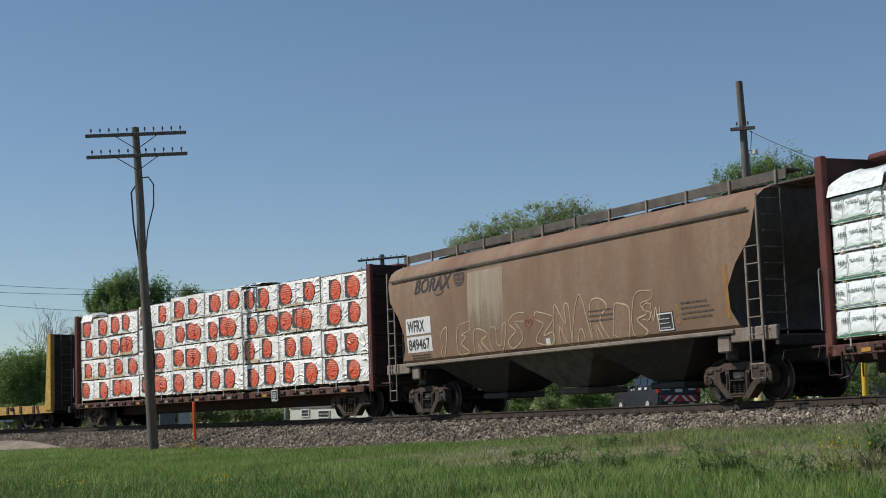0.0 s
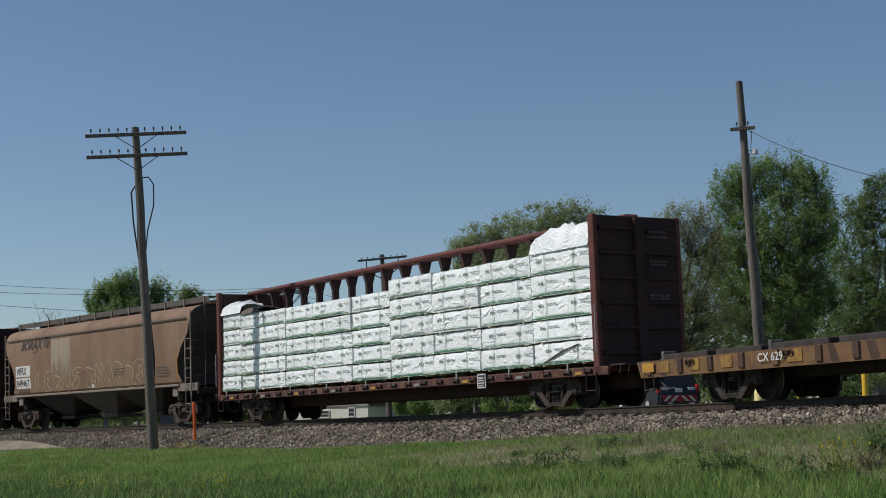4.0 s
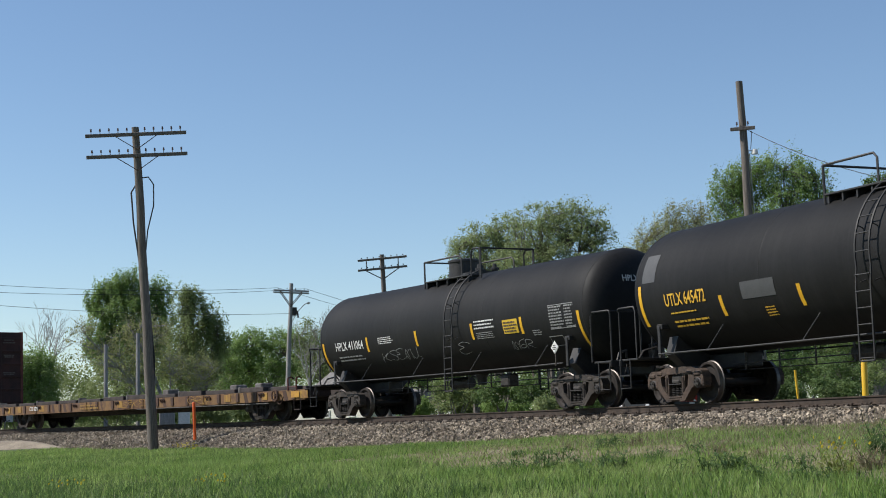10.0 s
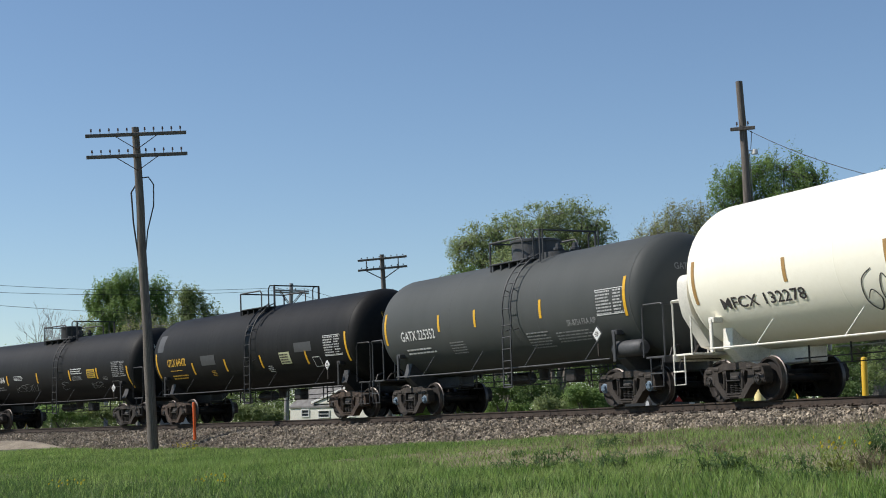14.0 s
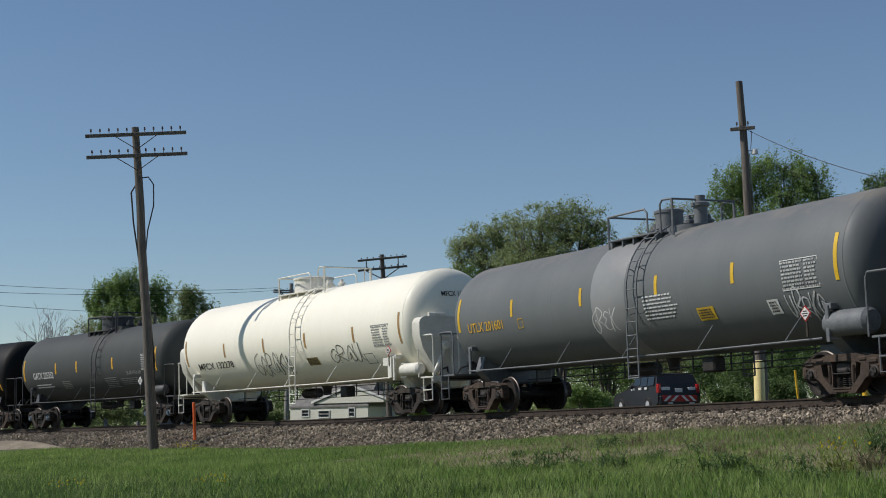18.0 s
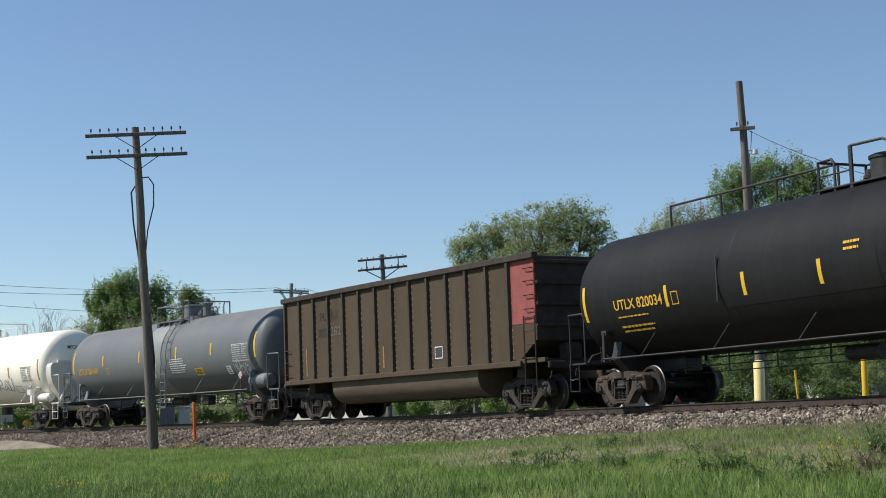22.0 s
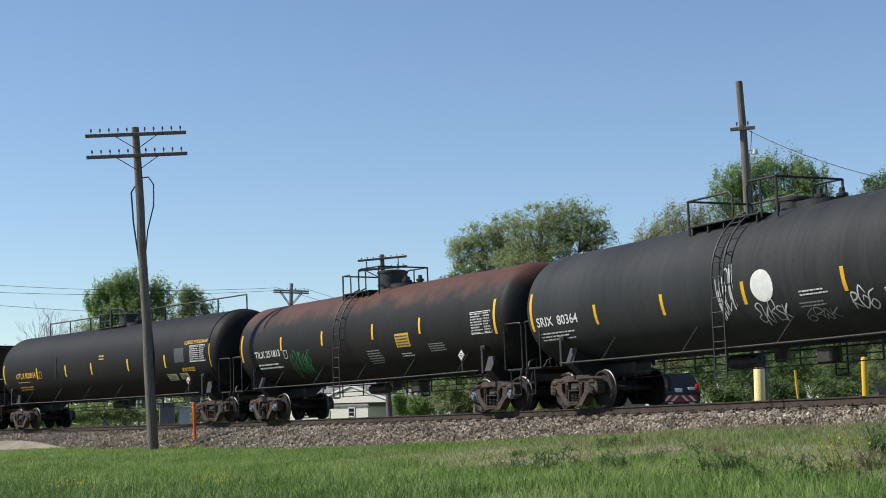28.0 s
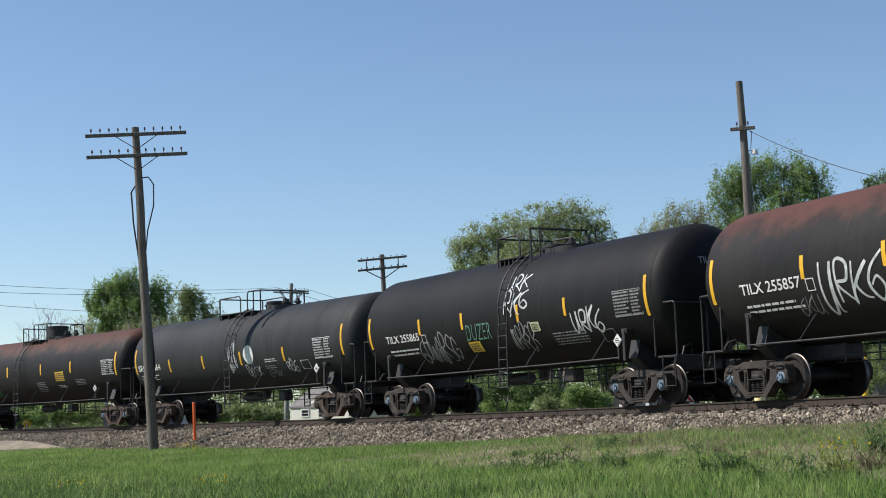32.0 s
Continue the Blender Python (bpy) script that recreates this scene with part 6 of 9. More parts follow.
def gondola():
    car, h = new_car("coal_gondola", "brown ribbed high-sided coal gondola with a dusty red end panel", 108.26, 120.46, "grey")
    for ys in (-1, 1):
        s = Geo()
        s.box((-0.75, ys * 1.49, 2.62), (13.5, 0.05, 2.75), 0.01)
        part("side_sheet", s, GON_BROWN, car)
        e = Geo()
        e.box((6.62, ys * 1.49, 3.12), (1.24, 0.05, 1.75), 0.01)
        part("end_panel", e, GON_RED if ys < 0 else GON_BROWN, car)
        for k in range(14):
            x = -7.35 if k == 0 else -6.27 + 1.03 * (k - 1)
            r = Geo()
            r.prism([(x - 0.075, ys * 1.515), (x - 0.045, ys * 1.60), (x + 0.045, ys * 1.60), (x + 0.075, ys * 1.515)], 1.28, 3.92, "z")
            part("rib", r, GON_RIB, car)
            if k:
                v = Geo()
                for j in range(14):
                    v.box((x + 0.105, ys * 1.518, 1.4 + 0.18 * j), (0.035, 0.012, 0.06), 0.004)
                tagged(part("weld_line", v, HOPPER_GREY, car), kind="stuff")
        c = Geo()
        c.box((-0.1, ys * 1.53, 4.0), (14.9, 0.20, 0.17), 0.02)
        part("top_chord", c, GON_DARK, car)
        b = Geo()
        b.box((-0.4, ys * 1.53, 1.22), (14.0, 0.14, 0.16), 0.02)
        b.box((7.0, ys * 1.46, 1.28), (1.2, 0.12, 0.12), 0.01)
        part("side_sill", b, GON_BROWN, car)
        g = Geo()
        for z in (2.62, 2.98, 3.35, 3.68):
            g.tube([(6.85, ys * 1.52, z), (6.85, ys * 1.60, z), (7.2, ys * 1.60, z), (7.2, ys * 1.52, z)], 0.014, 5)
        for z in (1.35, 1.7, 2.05, 2.4):
            g.rod((6.75, ys * 1.55, z), (7.25, ys * 1.55, z), 0.014, 5)
        g.tube([(6.75, ys * 1.55, 2.45), (6.75, ys * 1.55, 0.45), (7.25, ys * 1.55, 0.45), (7.25, ys * 1.55, 2.45)], 0.02, 5)
        for z in (1.5, 1.9, 2.3):
            g.rod((-7.4, ys * 1.6, z), (-7.0, ys * 1.6, z), 0.014, 5)
        g.tube([(-7.4, ys * 1.56, 1.2), (-7.4, ys * 1.56, 0.45), (-7.0, ys * 1.56, 0.45), (-7.0, ys * 1.56, 1.2)], 0.02, 5)
        part("side_ladder", g, GON_DARK, car)
    for sg in (-1, 1):
        e = Geo()
        x = 7.22 if sg > 0 else -7.5
        e.box((x, 0, 2.9), (0.05, 2.95, 2.2), 0.01)
        e.add([(x, -1.45, 1.85), (x, 1.45, 1.85), (x - sg * 0.9, 1.45, 1.25), (x - sg * 0.9, -1.45, 1.25)], [(0, 1, 2, 3)])
        for z in (2.2, 2.75, 3.3, 3.85):
            e.box((x + sg * 0.05, 0, z), (0.10, 2.95, 0.10), 0.015)
        part("end_sheet", e, GON_DARK, car)
        u = Geo()
        u.box((sg * 7.0, 0, 0.95), (2.6, 0.5, 0.36), 0.03)
        u.box((sg * 7.65, 0, 1.15), (0.10, 2.9, 0.18), 0.02)
        u.box((sg * h, 0, 1.05), (0.4, 2.5, 0.4), 0.04)
        u.rod((sg * 7.35, 0.5, 1.2), (sg * 7.35, 0.5, 2.6), 0.03, 6)
        u.box((sg * 7.2, -0.4, 1.5), (0.4, 0.5, 0.45), 0.05)
        part("underframe", u, GON_DARK, car)
    f = Geo()
    f.box((0, 0, 1.30), (14.5, 2.95, 0.06), 0.01)
    part("floor", f, GON_DARK, car)
    for ys in (-1, 1):
        t = Geo()
        out = [(ys * 1.44, 1.24)]
        for k in range(9):
            a = radians(0 - 90 * k / 8)
            out.append((ys * (0.88 + 0.56 * math.cos(a)), 1.0 + 0.56 * math.sin(a)))
        out += [(ys * 0.28, 0.44), (ys * 0.28, 1.24)]
        t.prism(out, -4.25, 4.3)
        part("tub", t, GON_TUB, car)
    sk = Skin(u=-1.516)
    st = part("data_stencil", sk.patch(2.22, 2.72, 1.52, 1.95, 0.006, 1), LETTER_DARK, car)
    part("stencil_frame", Skin(u=-1.524).outline(2.26, 2.68, 1.56, 1.91, 0.03), LETTER_W, st)
    part("lettering", sk.text("FU  RX", -4.85, -3.55, 3.15, 3.42), GON_DARK, car)
    part("lettering", sk.text("960", -5.0, -4.38, 2.62, 2.92), GON_DARK, car)
    part("lettering", sk.text("282", -4.1, -3.42, 2.62, 2.92), GON_LETTER, car)
    part("yellow_stripe", sk.patch(-0.76, -0.68, 1.45, 2.1, 0.01, 1), GON_STRIPE, car)
    part("yellow_stripe", sk.patch(-5.9, -5.82, 1.4, 2.3, 0.01, 1), GON_STRIPE, car)
    couplers(car, 8.2)


# empty flat cars
FLAT_RUST = surface("rust_orange_sill_paint", (0.215, 0.125, 0.040), (0.095, 0.045, 0.030), 0.33, 0.85, 0, 0.2, 3, c=(0.075, 0.04, 0.028), streak=(1.6, 1, 0.25), amount=0.8)
FLAT_YELLOW = surface("faded_yellow_sill_paint", (0.34, 0.20, 0.035), (0.20, 0.105, 0.035), 3, 0.85, 0, 0.2, 6, c=(0.11, 0.055, 0.03), streak=(2, 1, 0.4))
FLAT_STAIN = surface("dark_rust_stain", (0.05, 0.028, 0.02), (0.085, 0.045, 0.03), 3, 0.85, 0, 0.2, 12)
FLAT_DARK = surface("dark_deck_steel", (0.030, 0.024, 0.022), (0.06, 0.045, 0.04), 3, 0.85, 0, 0.2, 20)
FLAT_GREY = surface("weathered_grey_block", (0.16, 0.15, 0.14), (0.08, 0.07, 0.065), 4, 0.9, 0, 0.3, 20)


def flat_car(label, s0, s1, half, bulkhead=False, xa=None, xb=None):
    """An empty flat car; xa, xb: the ends of its deck."""
    car, h = new_car("flat_car", label, s0, s1, "grey")
    xa, xb = xa or -half, xb or half
    mid, long = (xa + xb) / 2, xb - xa
    g = Geo()
    g.box((mid, 0, 0.98), (long - 0.1, 2.6, 0.10), 0.02)
    g.box((0, 0, 0.66), (long - 6, 0.7, 0.42), 0.05)
    for x in range(-11, 12, 2):
        g.box((x * 1.05, 0, 0.78), (0.18, 2.5, 0.28), 0.02)
    part("deck", g, FLAT_DARK, car)
    rnd = random.Random(17)
    for ys in (-1, 1):
        sill = Geo()
        sill.prism([(xa + 0.16, 0.64), (xa, 1.02), (xb, 1.02), (xb - 0.02, 0.68), (mid + 5, 0.64), (mid - 5, 0.64)], ys * 1.36 - 0.05, ys * 1.36 + 0.05, "y")
        part("side_sill", sill, BULK_YELLOW if bulkhead else FLAT_RUST, car)
        x = xa + 0.55
        k = 0
        while x < xb - 0.5:
            q = Geo()
            q.prism([(x - 0.12, ys * 1.40), (x - 0.09, ys * 1.45), (x + 0.09, ys * 1.45), (x + 0.12, ys * 1.40)], 0.70, 1.01, "z")
            part("stake_pocket", q, FLAT_STAIN if k % 4 else FLAT_RUST, car)
            if rnd.random() < 0.55:
                st = Skin(u=1.411) if ys > 0 else Skin(u=-1.411)
                w = rnd.uniform(0.10, 0.3)
                o = x + rnd.uniform(0.2, 0.5)
                part("rust_run", Geo().add([st.at(o, 0.66, 0.003 * -ys), st.at(o + w, 0.66, 0.003 * -ys), st.at(o + w * 0.8 - 0.1, 1.01, 0.003 * -ys), st.at(o - 0.12, 1.01, 0.003 * -ys)], [(0, 1, 2, 3)]), FLAT_STAIN, car)
            if rnd.random() < 0.3:
                p = Geo()
                p.box((x + 0.62, ys * 1.418, 0.85), (rnd.uniform(0.3, 0.55), 0.02, 0.26), 0.008)
                part("sill_panel", p, FLAT_YELLOW, car)
            if k % 3 == 1:
                for dx in (0.34, 0.52):
                    t = Geo()
                    t.tube([(x + dx + 0.07 * math.cos(a), ys * (1.44 + 0.03 * math.sin(a)), 0.90 + 0.07 * math.sin(a)) for a in [j * math.pi / 4 for j in range(9)]], 0.025, 5)
                    part("tie_down", t, FLAT_STAIN, car)
            x += rnd.uniform(1.05, 1.45)
            k += 1
    if not bulkhead:
        x, k = xa + 0.5, 0
        while x < xb - 1.5:
            w = rnd.uniform(1.7, 2.3)
            w = min(w, xb - 0.3 - x)
            for y in (-0.9, 0.9):
                r = Geo()
                hh = rnd.uniform(0.12, 0.2)
                r.box((x + w / 2, y, 1.03 + hh / 2), (w - 0.16, 0.30, hh), 0.02)
                riser = part("deck_riser", r, FLAT_DARK, car)
                if k % 2 == 0:
                    e = Geo()
                    e.box((x + 0.10, y, 1.13), (0.12, 0.34, 0.22), 0.02)
                    part("load_block", e, FLAT_GREY, riser)
            x, k = x + w + 0.15, k + 1
        for x in (1.1, 6.4, 8.2):
            b = Geo()
            b.box((x, 0.3, 1.22), (0.5, 0.5, 0.34), 0.04)
            part("deck_block", b, FLAT_GREY, car)
        l = Geo()
        x = xb - 0.75
        for dx in (-0.26, 0.26):
            l.rod((x + dx, -1.43, 1.0), (x + dx, -1.43, 1.42), 0.028, 6)
            l.tube([(x + dx, -1.43, 1.42), (x + dx, -1.30, 1.46), (x + dx, -1.2, 1.40)], 0.024, 5)
        l.rod((x - 0.26, -1.43, 1.12), (x + 0.26, -1.43, 1.12), 0.016, 5)
        part("grab_posts", l, MAROON, car)
        pw = Geo()
        pw.rod((xb - 12.0, -1.45, 0.62), (xb - 2.2, -1.45, 0.60), 0.016, 5)
        part("brake_pipe", pw, FLAT_GREY, car)
        sk = Skin(u=-1.452)
        part("lettering", sk.text("CX 629", -8.76, -7.90, 0.78, 0.96), LETTER_W, car)
        for x in (-13.35, 12.75):
            part("yellow_panel", sk.patch(x, x + 0.5, 0.76, 0.98, 0.004, 1), FLAT_ORANGE, car)
        part("small_print", sk.bars(-3.6, -1.8, 0.74, 0.98, 2, 4, 0.5), FLAT_YELLOW, car)
        part("spray_tag", sk.scrawl(91, 0.2, 2.6, 0.72, 0.98, (9, 8, 3, 1, 7), 0.03), FLAT_YELLOW, car)
        part("spray_tag", sk.scrawl(92, 5.6, 7.2, 0.72, 0.98, (5, 8, 0), 0.03), FLAT_YELLOW, car)
        wh = Geo()
        wh.lathe([(-1.56, 0.16), (-1.56, 0.21), (-1.52, 0.21), (-1.52, 0.16), (-1.56, 0.16)], 16, "y", (xb - 1.7, 0, 0.86))
        wh.rod((xb - 1.9, -1.54, 0.86), (xb - 1.5, -1.54, 0.86), 0.015, 5)
        wh.rod((xb - 1.7, -1.54, 0.66), (xb - 1.7, -1.54, 1.06), 0.015, 5)
        wh.rod((xb - 1.7, -1.54, 0.86), (xb - 1.7, -1.40, 0.86), 0.05, 8)
        ch = [(xb - 1.7 + 0.5 * j / 6, -1.5, 0.80 - 0.25 * math.sin(math.pi * j / 6)) for j in range(7)]
        wh.tube(ch, 0.018, 5)
        part("hand_wheel", wh, FLAT_STAIN, car)
        for x in (xb + 0.35, xa - 0.33):
            eb = Geo()
            eb.box((x, 0, 0.92), (0.7, 0.8, 0.42), 0.05)
            part("draft_gear", eb, FLAT_DARK, car)
    else:
        for sg in (-1, 1):
            b = Geo()
            b.box((sg * (half - 0.25), 0, 2.6), (0.16, 2.7, 3.1), 0.02)
            bulk = part("bulkhead", b, FLAT_DARK, car)
            for y in (-1.36, 1.36):
                p = Geo()
                p.prism([(sg * (half - 0.55), 0.8), (sg * (half - 0.05), 0.8), (sg * (half - 0.05), 4.15), (sg * (half - 0.30), 4.15)], y - 0.10, y + 0.10, "y")
                part("corner_post", p, BULK_YELLOW, bulk)
            l = Geo()
            for k in range(9):
                l.rod((sg * half, -0.95, 1.2 + 0.34 * k), (sg * half, -0.45, 1.2 + 0.34 * k), 0.015, 5)
            for y in (-0.95, -0.45):
                l.rod((sg * half, y, 1.0), (sg * half, y, 4.1), 0.02, 5)
            part("ladder", l, FLAT_GREY, bulk)
    for sg in (-1, 1):
        u = Geo()
        e = xb if sg > 0 else -xa
        u.box((sg * (e - 0.12), 0, 0.90), (0.14, 2.6, 0.30), 0.02)
        u.box((sg * (e - 1.2), 0, 0.86), (2.2, 0.5, 0.3), 0.03)
        u.tube([(sg * (e - 0.7), -1.40, 0.7), (sg * (e - 0.7), -1.40, 0.35), (sg * (e - 0.3), -1.40, 0.35), (sg * (e - 0.3), -1.40, 0.7)], 0.022, 5)
        part("end_sill", u, FLAT_DARK, car)
    couplers(car, half + 0.55)
    return car


def build_train():
    flat_car("yellow bulkhead flat car, empty, with dark end wall", -95.3, -79.5, 10.4, True)
    lumber_cars()
    hopper_car()
    flat_car("long empty flat car with rust orange sills and deck blocks", -3.48, 17.08, 14.24, xa=-13.66, xb=13.55)
    black_tanks()
    grey_tanks()
    gondola()


build_train()


# ---- track and ground ----
def sweep(name, prof, s_list, material, label, category, closed=True, kind="structure", jitter=0.0):
    """Carries an outline (u, h) along the line."""
    n = len(prof)
    g = Geo()
    vs = []
    for s in s_list:
        for j, (u, hh) in enumerate(prof):
            d = jitter * noise.noise((s * 2.3, u * 3.1, 7)) if jitter and 0 < j < n - 1 else 0.0
            vs.append(on_line(s, u, hh + d))
    m = n if closed else n - 1
    fs = [(i * n + j, i * n + (j + 1) % n, (i + 1) * n + (j + 1) % n, (i + 1) * n + j) for i in range(len(s_list) - 1) for j in range(m)]
    g.add(vs, fs)
    return solid(name, g, material, label, category, kind)


def srange(a, b, step):
    return [a + step * i for i in range(int(round((b - a) / step)) + 1)]


def build_track():
    far = srange(-230, -100, 5) + srange(-98, -14, 1) + srange(-10, 260, 10)
    for u in (-0.7525, 0.7525):
        body = [(u - 0.07, -0.17), (u + 0.07, -0.17), (u + 0.07, -0.155), (u + 0.012, -0.135), (u + 0.010, -0.045), (u + 0.035, -0.030), (u + 0.035, -0.006), (u + 0.028, -0.002), (u - 0.028, -0.002), (u - 0.035, -0.006), (u - 0.035, -0.030), (u - 0.010, -0.045), (u - 0.012, -0.135), (u - 0.07, -0.155)]
        rail = sweep("rail", body, far, RAIL_STEEL, "rust brown steel rail with a worn head on wooden ties", "rail")
        head = Geo()
        vs = []
        for s in far:
            vs += [on_line(s, u - 0.026, 0.0), on_line(s, u + 0.026, 0.0)]
        head.add(vs, [(2 * i, 2 * i + 1, 2 * i + 3, 2 * i + 2) for i in range(len(far) - 1)])
        part("rail_head", head, RAIL_TOP, rail)
    tie = Geo()
    tie.box((0, 0, 0), (0.23, 2.6, 0.18), 0.015)
    tie_me = tie.mesh("tie", TIE_WOOD, 0.5)
    plate = Geo()
    for u in (-0.7525, 0.7525):
        plate.box((0, u, 0.098), (0.19, 0.34, 0.016), 0.003)
        for dx in (-0.07, 0.07):
            for du in (-0.10, 0.10):
                plate.box((dx, u + du, 0.118), (0.03, 0.03, 0.03), 0.004)
        plate.box((0.14, u - 0.02, 0.115), (0.05, 0.16, 0.06), 0.01)
    plate_me = plate.mesh("tie_plate", RAIL_STEEL, 0.5)
    base = thing("track_ties", "weathered wooden railway ties under the rails", "railway ties")
    tagged(base, kind="structure")
    rnd = random.Random(3)
    for k in range(170):
        s = -100 + 0.53 * k
        x, y, th = line(s)
        p = on_line(s, rnd.uniform(-0.04, 0.04), -0.278 + rnd.uniform(-0.012, 0.012))
        m = Matrix.Translation(p) @ Matrix.Rotation(-th + rnd.uniform(-0.012, 0.012), 4, "Z") @ Matrix.Rotation(CANT, 4, "X")
        part("tie", tie_me, None, base, m=m)
        m2 = Matrix.Translation(on_line(s, 0, -0.278)) @ Matrix.Rotation(-th, 4, "Z") @ Matrix.Rotation(CANT, 4, "X")
        part("tie_plate", plate_me, None, base, m=m2)


BALLAST_PROF = [(-5.0, -1.6), (-4.2, -1.25), (-3.7, -1.0), (-3.2, -0.80), (-2.7, -0.58), (-2.2, -0.42), (-1.8, -0.325), (-1.45, -0.29), (-1.0, -0.24), (-0.5, -0.235), (0.0, -0.23), (0.5, -0.235), (1.0, -0.23), (1.45, -0.225), (1.8, -0.26), (2.3, -0.45), (2.9, -0.75), (3.4, -1.0)]


def build_ballast():
    ss = srange(-230, -92, 4) + srange(-90, -14, 0.25) + srange(-10, 260, 10)
    bed = sweep("ballast", BALLAST_PROF, ss, BALLAST_BED, "crushed reddish grey stone ballast under the track", "ballast", closed=False, jitter=0.05)
    # loose stones of the near shoulder
    rnd = np.random.RandomState(5)
    n = 46000
    base = np.array([(1, 0, -0.4), (-0.5, 0.87, -0.5), (-0.5, -0.87, -0.4), (0.3, 0.2, 0.9), (0.75, 0.75, 0.25), (-0.8, 0.1, 0.45)])
    tri = np.array([(0, 4, 3), (4, 5, 3), (5, 0, 3), (0, 2, 1), (0, 1, 4), (4, 1, 5), (1, 2, 5), (2, 0, 5)])
    us = np.array([q[0] for q in BALLAST_PROF])
    hs = np.array([q[1] for q in BALLAST_PROF])
    s = -84 + 66 * rnd.rand(n) ** 0.8
    u = np.where(rnd.rand(n) < 0.92, -3.7 + 2.75 * rnd.rand(n), -0.6 + 1.2 * rnd.rand(n))
    h = np.interp(u, us, hs)
    V = np.empty((n, 6, 3))
    for i in range(n):
        c = on_line(s[i], u[i], h[i] + 0.02 * rnd.rand())
        a, b = rnd.rand(2) * 6.28
        R = np.array(Euler((a, b, a * 2.3)).to_matrix())
        sz = (0.024 + 0.030 * rnd.rand() ** 2) * np.array((1.25, 1.0, 0.8))
        V[i] = (base * sz + rnd.uniform(-0.006, 0.006, (6, 3))) @ R.T + np.array(c)
    F = (tri[None] + 6 * np.arange(n)[:, None, None]).reshape(-1, 3)
    me = bpy.data.meshes.new("stones")
    me.from_pydata(V.reshape(-1, 3).tolist(), [], F.tolist())
    me.materials.append(STONE)
    ob = new("stones", me)
    ob.parent = bed
    tagged(ob, kind="stuff")


def build_ground():
    def axis(lo, hi, fine_lo, fine_hi, step):
        a = [fine_lo + step * i for i in range(int((fine_hi - fine_lo) / step) + 1)]
        d, x = step, fine_lo
        left = []
        while x > lo:
            d *= 1.28
            x -= d
            left.append(x)
        d, x = step, a[-1]
        right = []
        while x < hi:
            d *= 1.28
            x += d
            right.append(x)
        return left[::-1] + a + right
    xs = axis(-2500, 2500, -80, 6, 0.7)
    ys = axis(-2500, 2500, -14, 34, 0.6)
    vs = [(x, y, ground_z(x, y)) for x in xs for y in ys]
    m = len(ys)
    fs = [(i * m + j, (i + 1) * m + j, (i + 1) * m + j + 1, i * m + j + 1) for i in range(len(xs) - 1) for j in range(m - 1)]
    me = bpy.data.meshes.new("ground")
    me.from_pydata(vs, [], fs)
    me.materials.append(DIRT)
    for q in me.polygons:
        q.use_smooth = True
    tagged(new("ground", me), "grassy field soil rising to the railway bank", "ground", kind="structure")


GROUND_X, GROUND_Y = np.arange(-76, 2.01, 0.5), np.arange(-22, 24.01, 0.5)
GROUND_Z = np.array([[ground_z(x, y) for y in GROUND_Y] for x in GROUND_X])


def ground_many(x, y):
    i = np.clip((x - GROUND_X[0]) / 0.5, 0, len(GROUND_X) - 1.001)
    j = np.clip((y - GROUND_Y[0]) / 0.5, 0, len(GROUND_Y) - 1.001)
    a, b = i.astype(int), j.astype(int)
    f, g = i - a, j - b
    return GROUND_Z[a, b] * (1 - f) * (1 - g) + GROUND_Z[a + 1, b] * f * (1 - g) + GROUND_Z[a, b + 1] * (1 - f) * g + GROUND_Z[a + 1, b + 1] * f * g


def line_many(x, y):
    cy = OFFSET - 1 / CURVE
    s = np.arctan2(x, y - cy) / CURVE
    u = np.hypot(x, y - cy) - 1 / CURVE
    ex, ey, th = line(S_IN)
    al, of = (x - ex) * math.cos(th) - (y - ey) * math.sin(th), (x - ex) * math.sin(th) + (y - ey) * math.cos(th)
    return np.where(s > S_IN, S_IN + al, s), np.where(s > S_IN, of, u)


def ease(v):
    v = np.clip(v, 0, 1)
    return v * v * (3 - 2 * v)


def patches(x, y, scale, seed):
    """Smooth random field from a few waves, about 0 to 1."""
    r = np.random.RandomState(seed)
    t = np.zeros_like(x)
    for k in range(7):
        a, f, ph = r.uniform(0, 6.28), scale * r.uniform(0.5, 2.2), r.uniform(0, 6.28)
        t += np.sin((x * math.cos(a) + y * math.sin(a)) * f + ph)
    return np.clip(0.5 + t / 5, 0, 1)


def dryness(x, y, s, u):
    """0 lush to 1 dry: a rough strip along the bank and a fringe by the ballast."""
    side = ease((s + 40) / 12)
    wander = patches(x, y, 0.8, 51)
    strip = side * ease((u + 11.4 - 1.6 * wander) / 1.6) * ease((-5.0 - u) / 1.6)
    upper = side * ease((u + 8.0) / 2.0)
    mottle = 0.55 * patches(x, y, 2.2, 6) + 0.45 * patches(x, y, 5.5, 16)
    fringe = ease((u + 4.4) / 1.1) * 0.7
    left = 0.30 * ease((0.45 * patches(x, y, 0.7, 31) + 0.55 * patches(x, y, 3.0, 32) - 0.5) / 0.3)
    t = np.maximum(strip * (0.45 + 0.75 * mottle), upper * (0.40 + 0.65 * mottle))
    return np.clip(np.maximum(np.maximum(t, fringe), left), 0, 1)


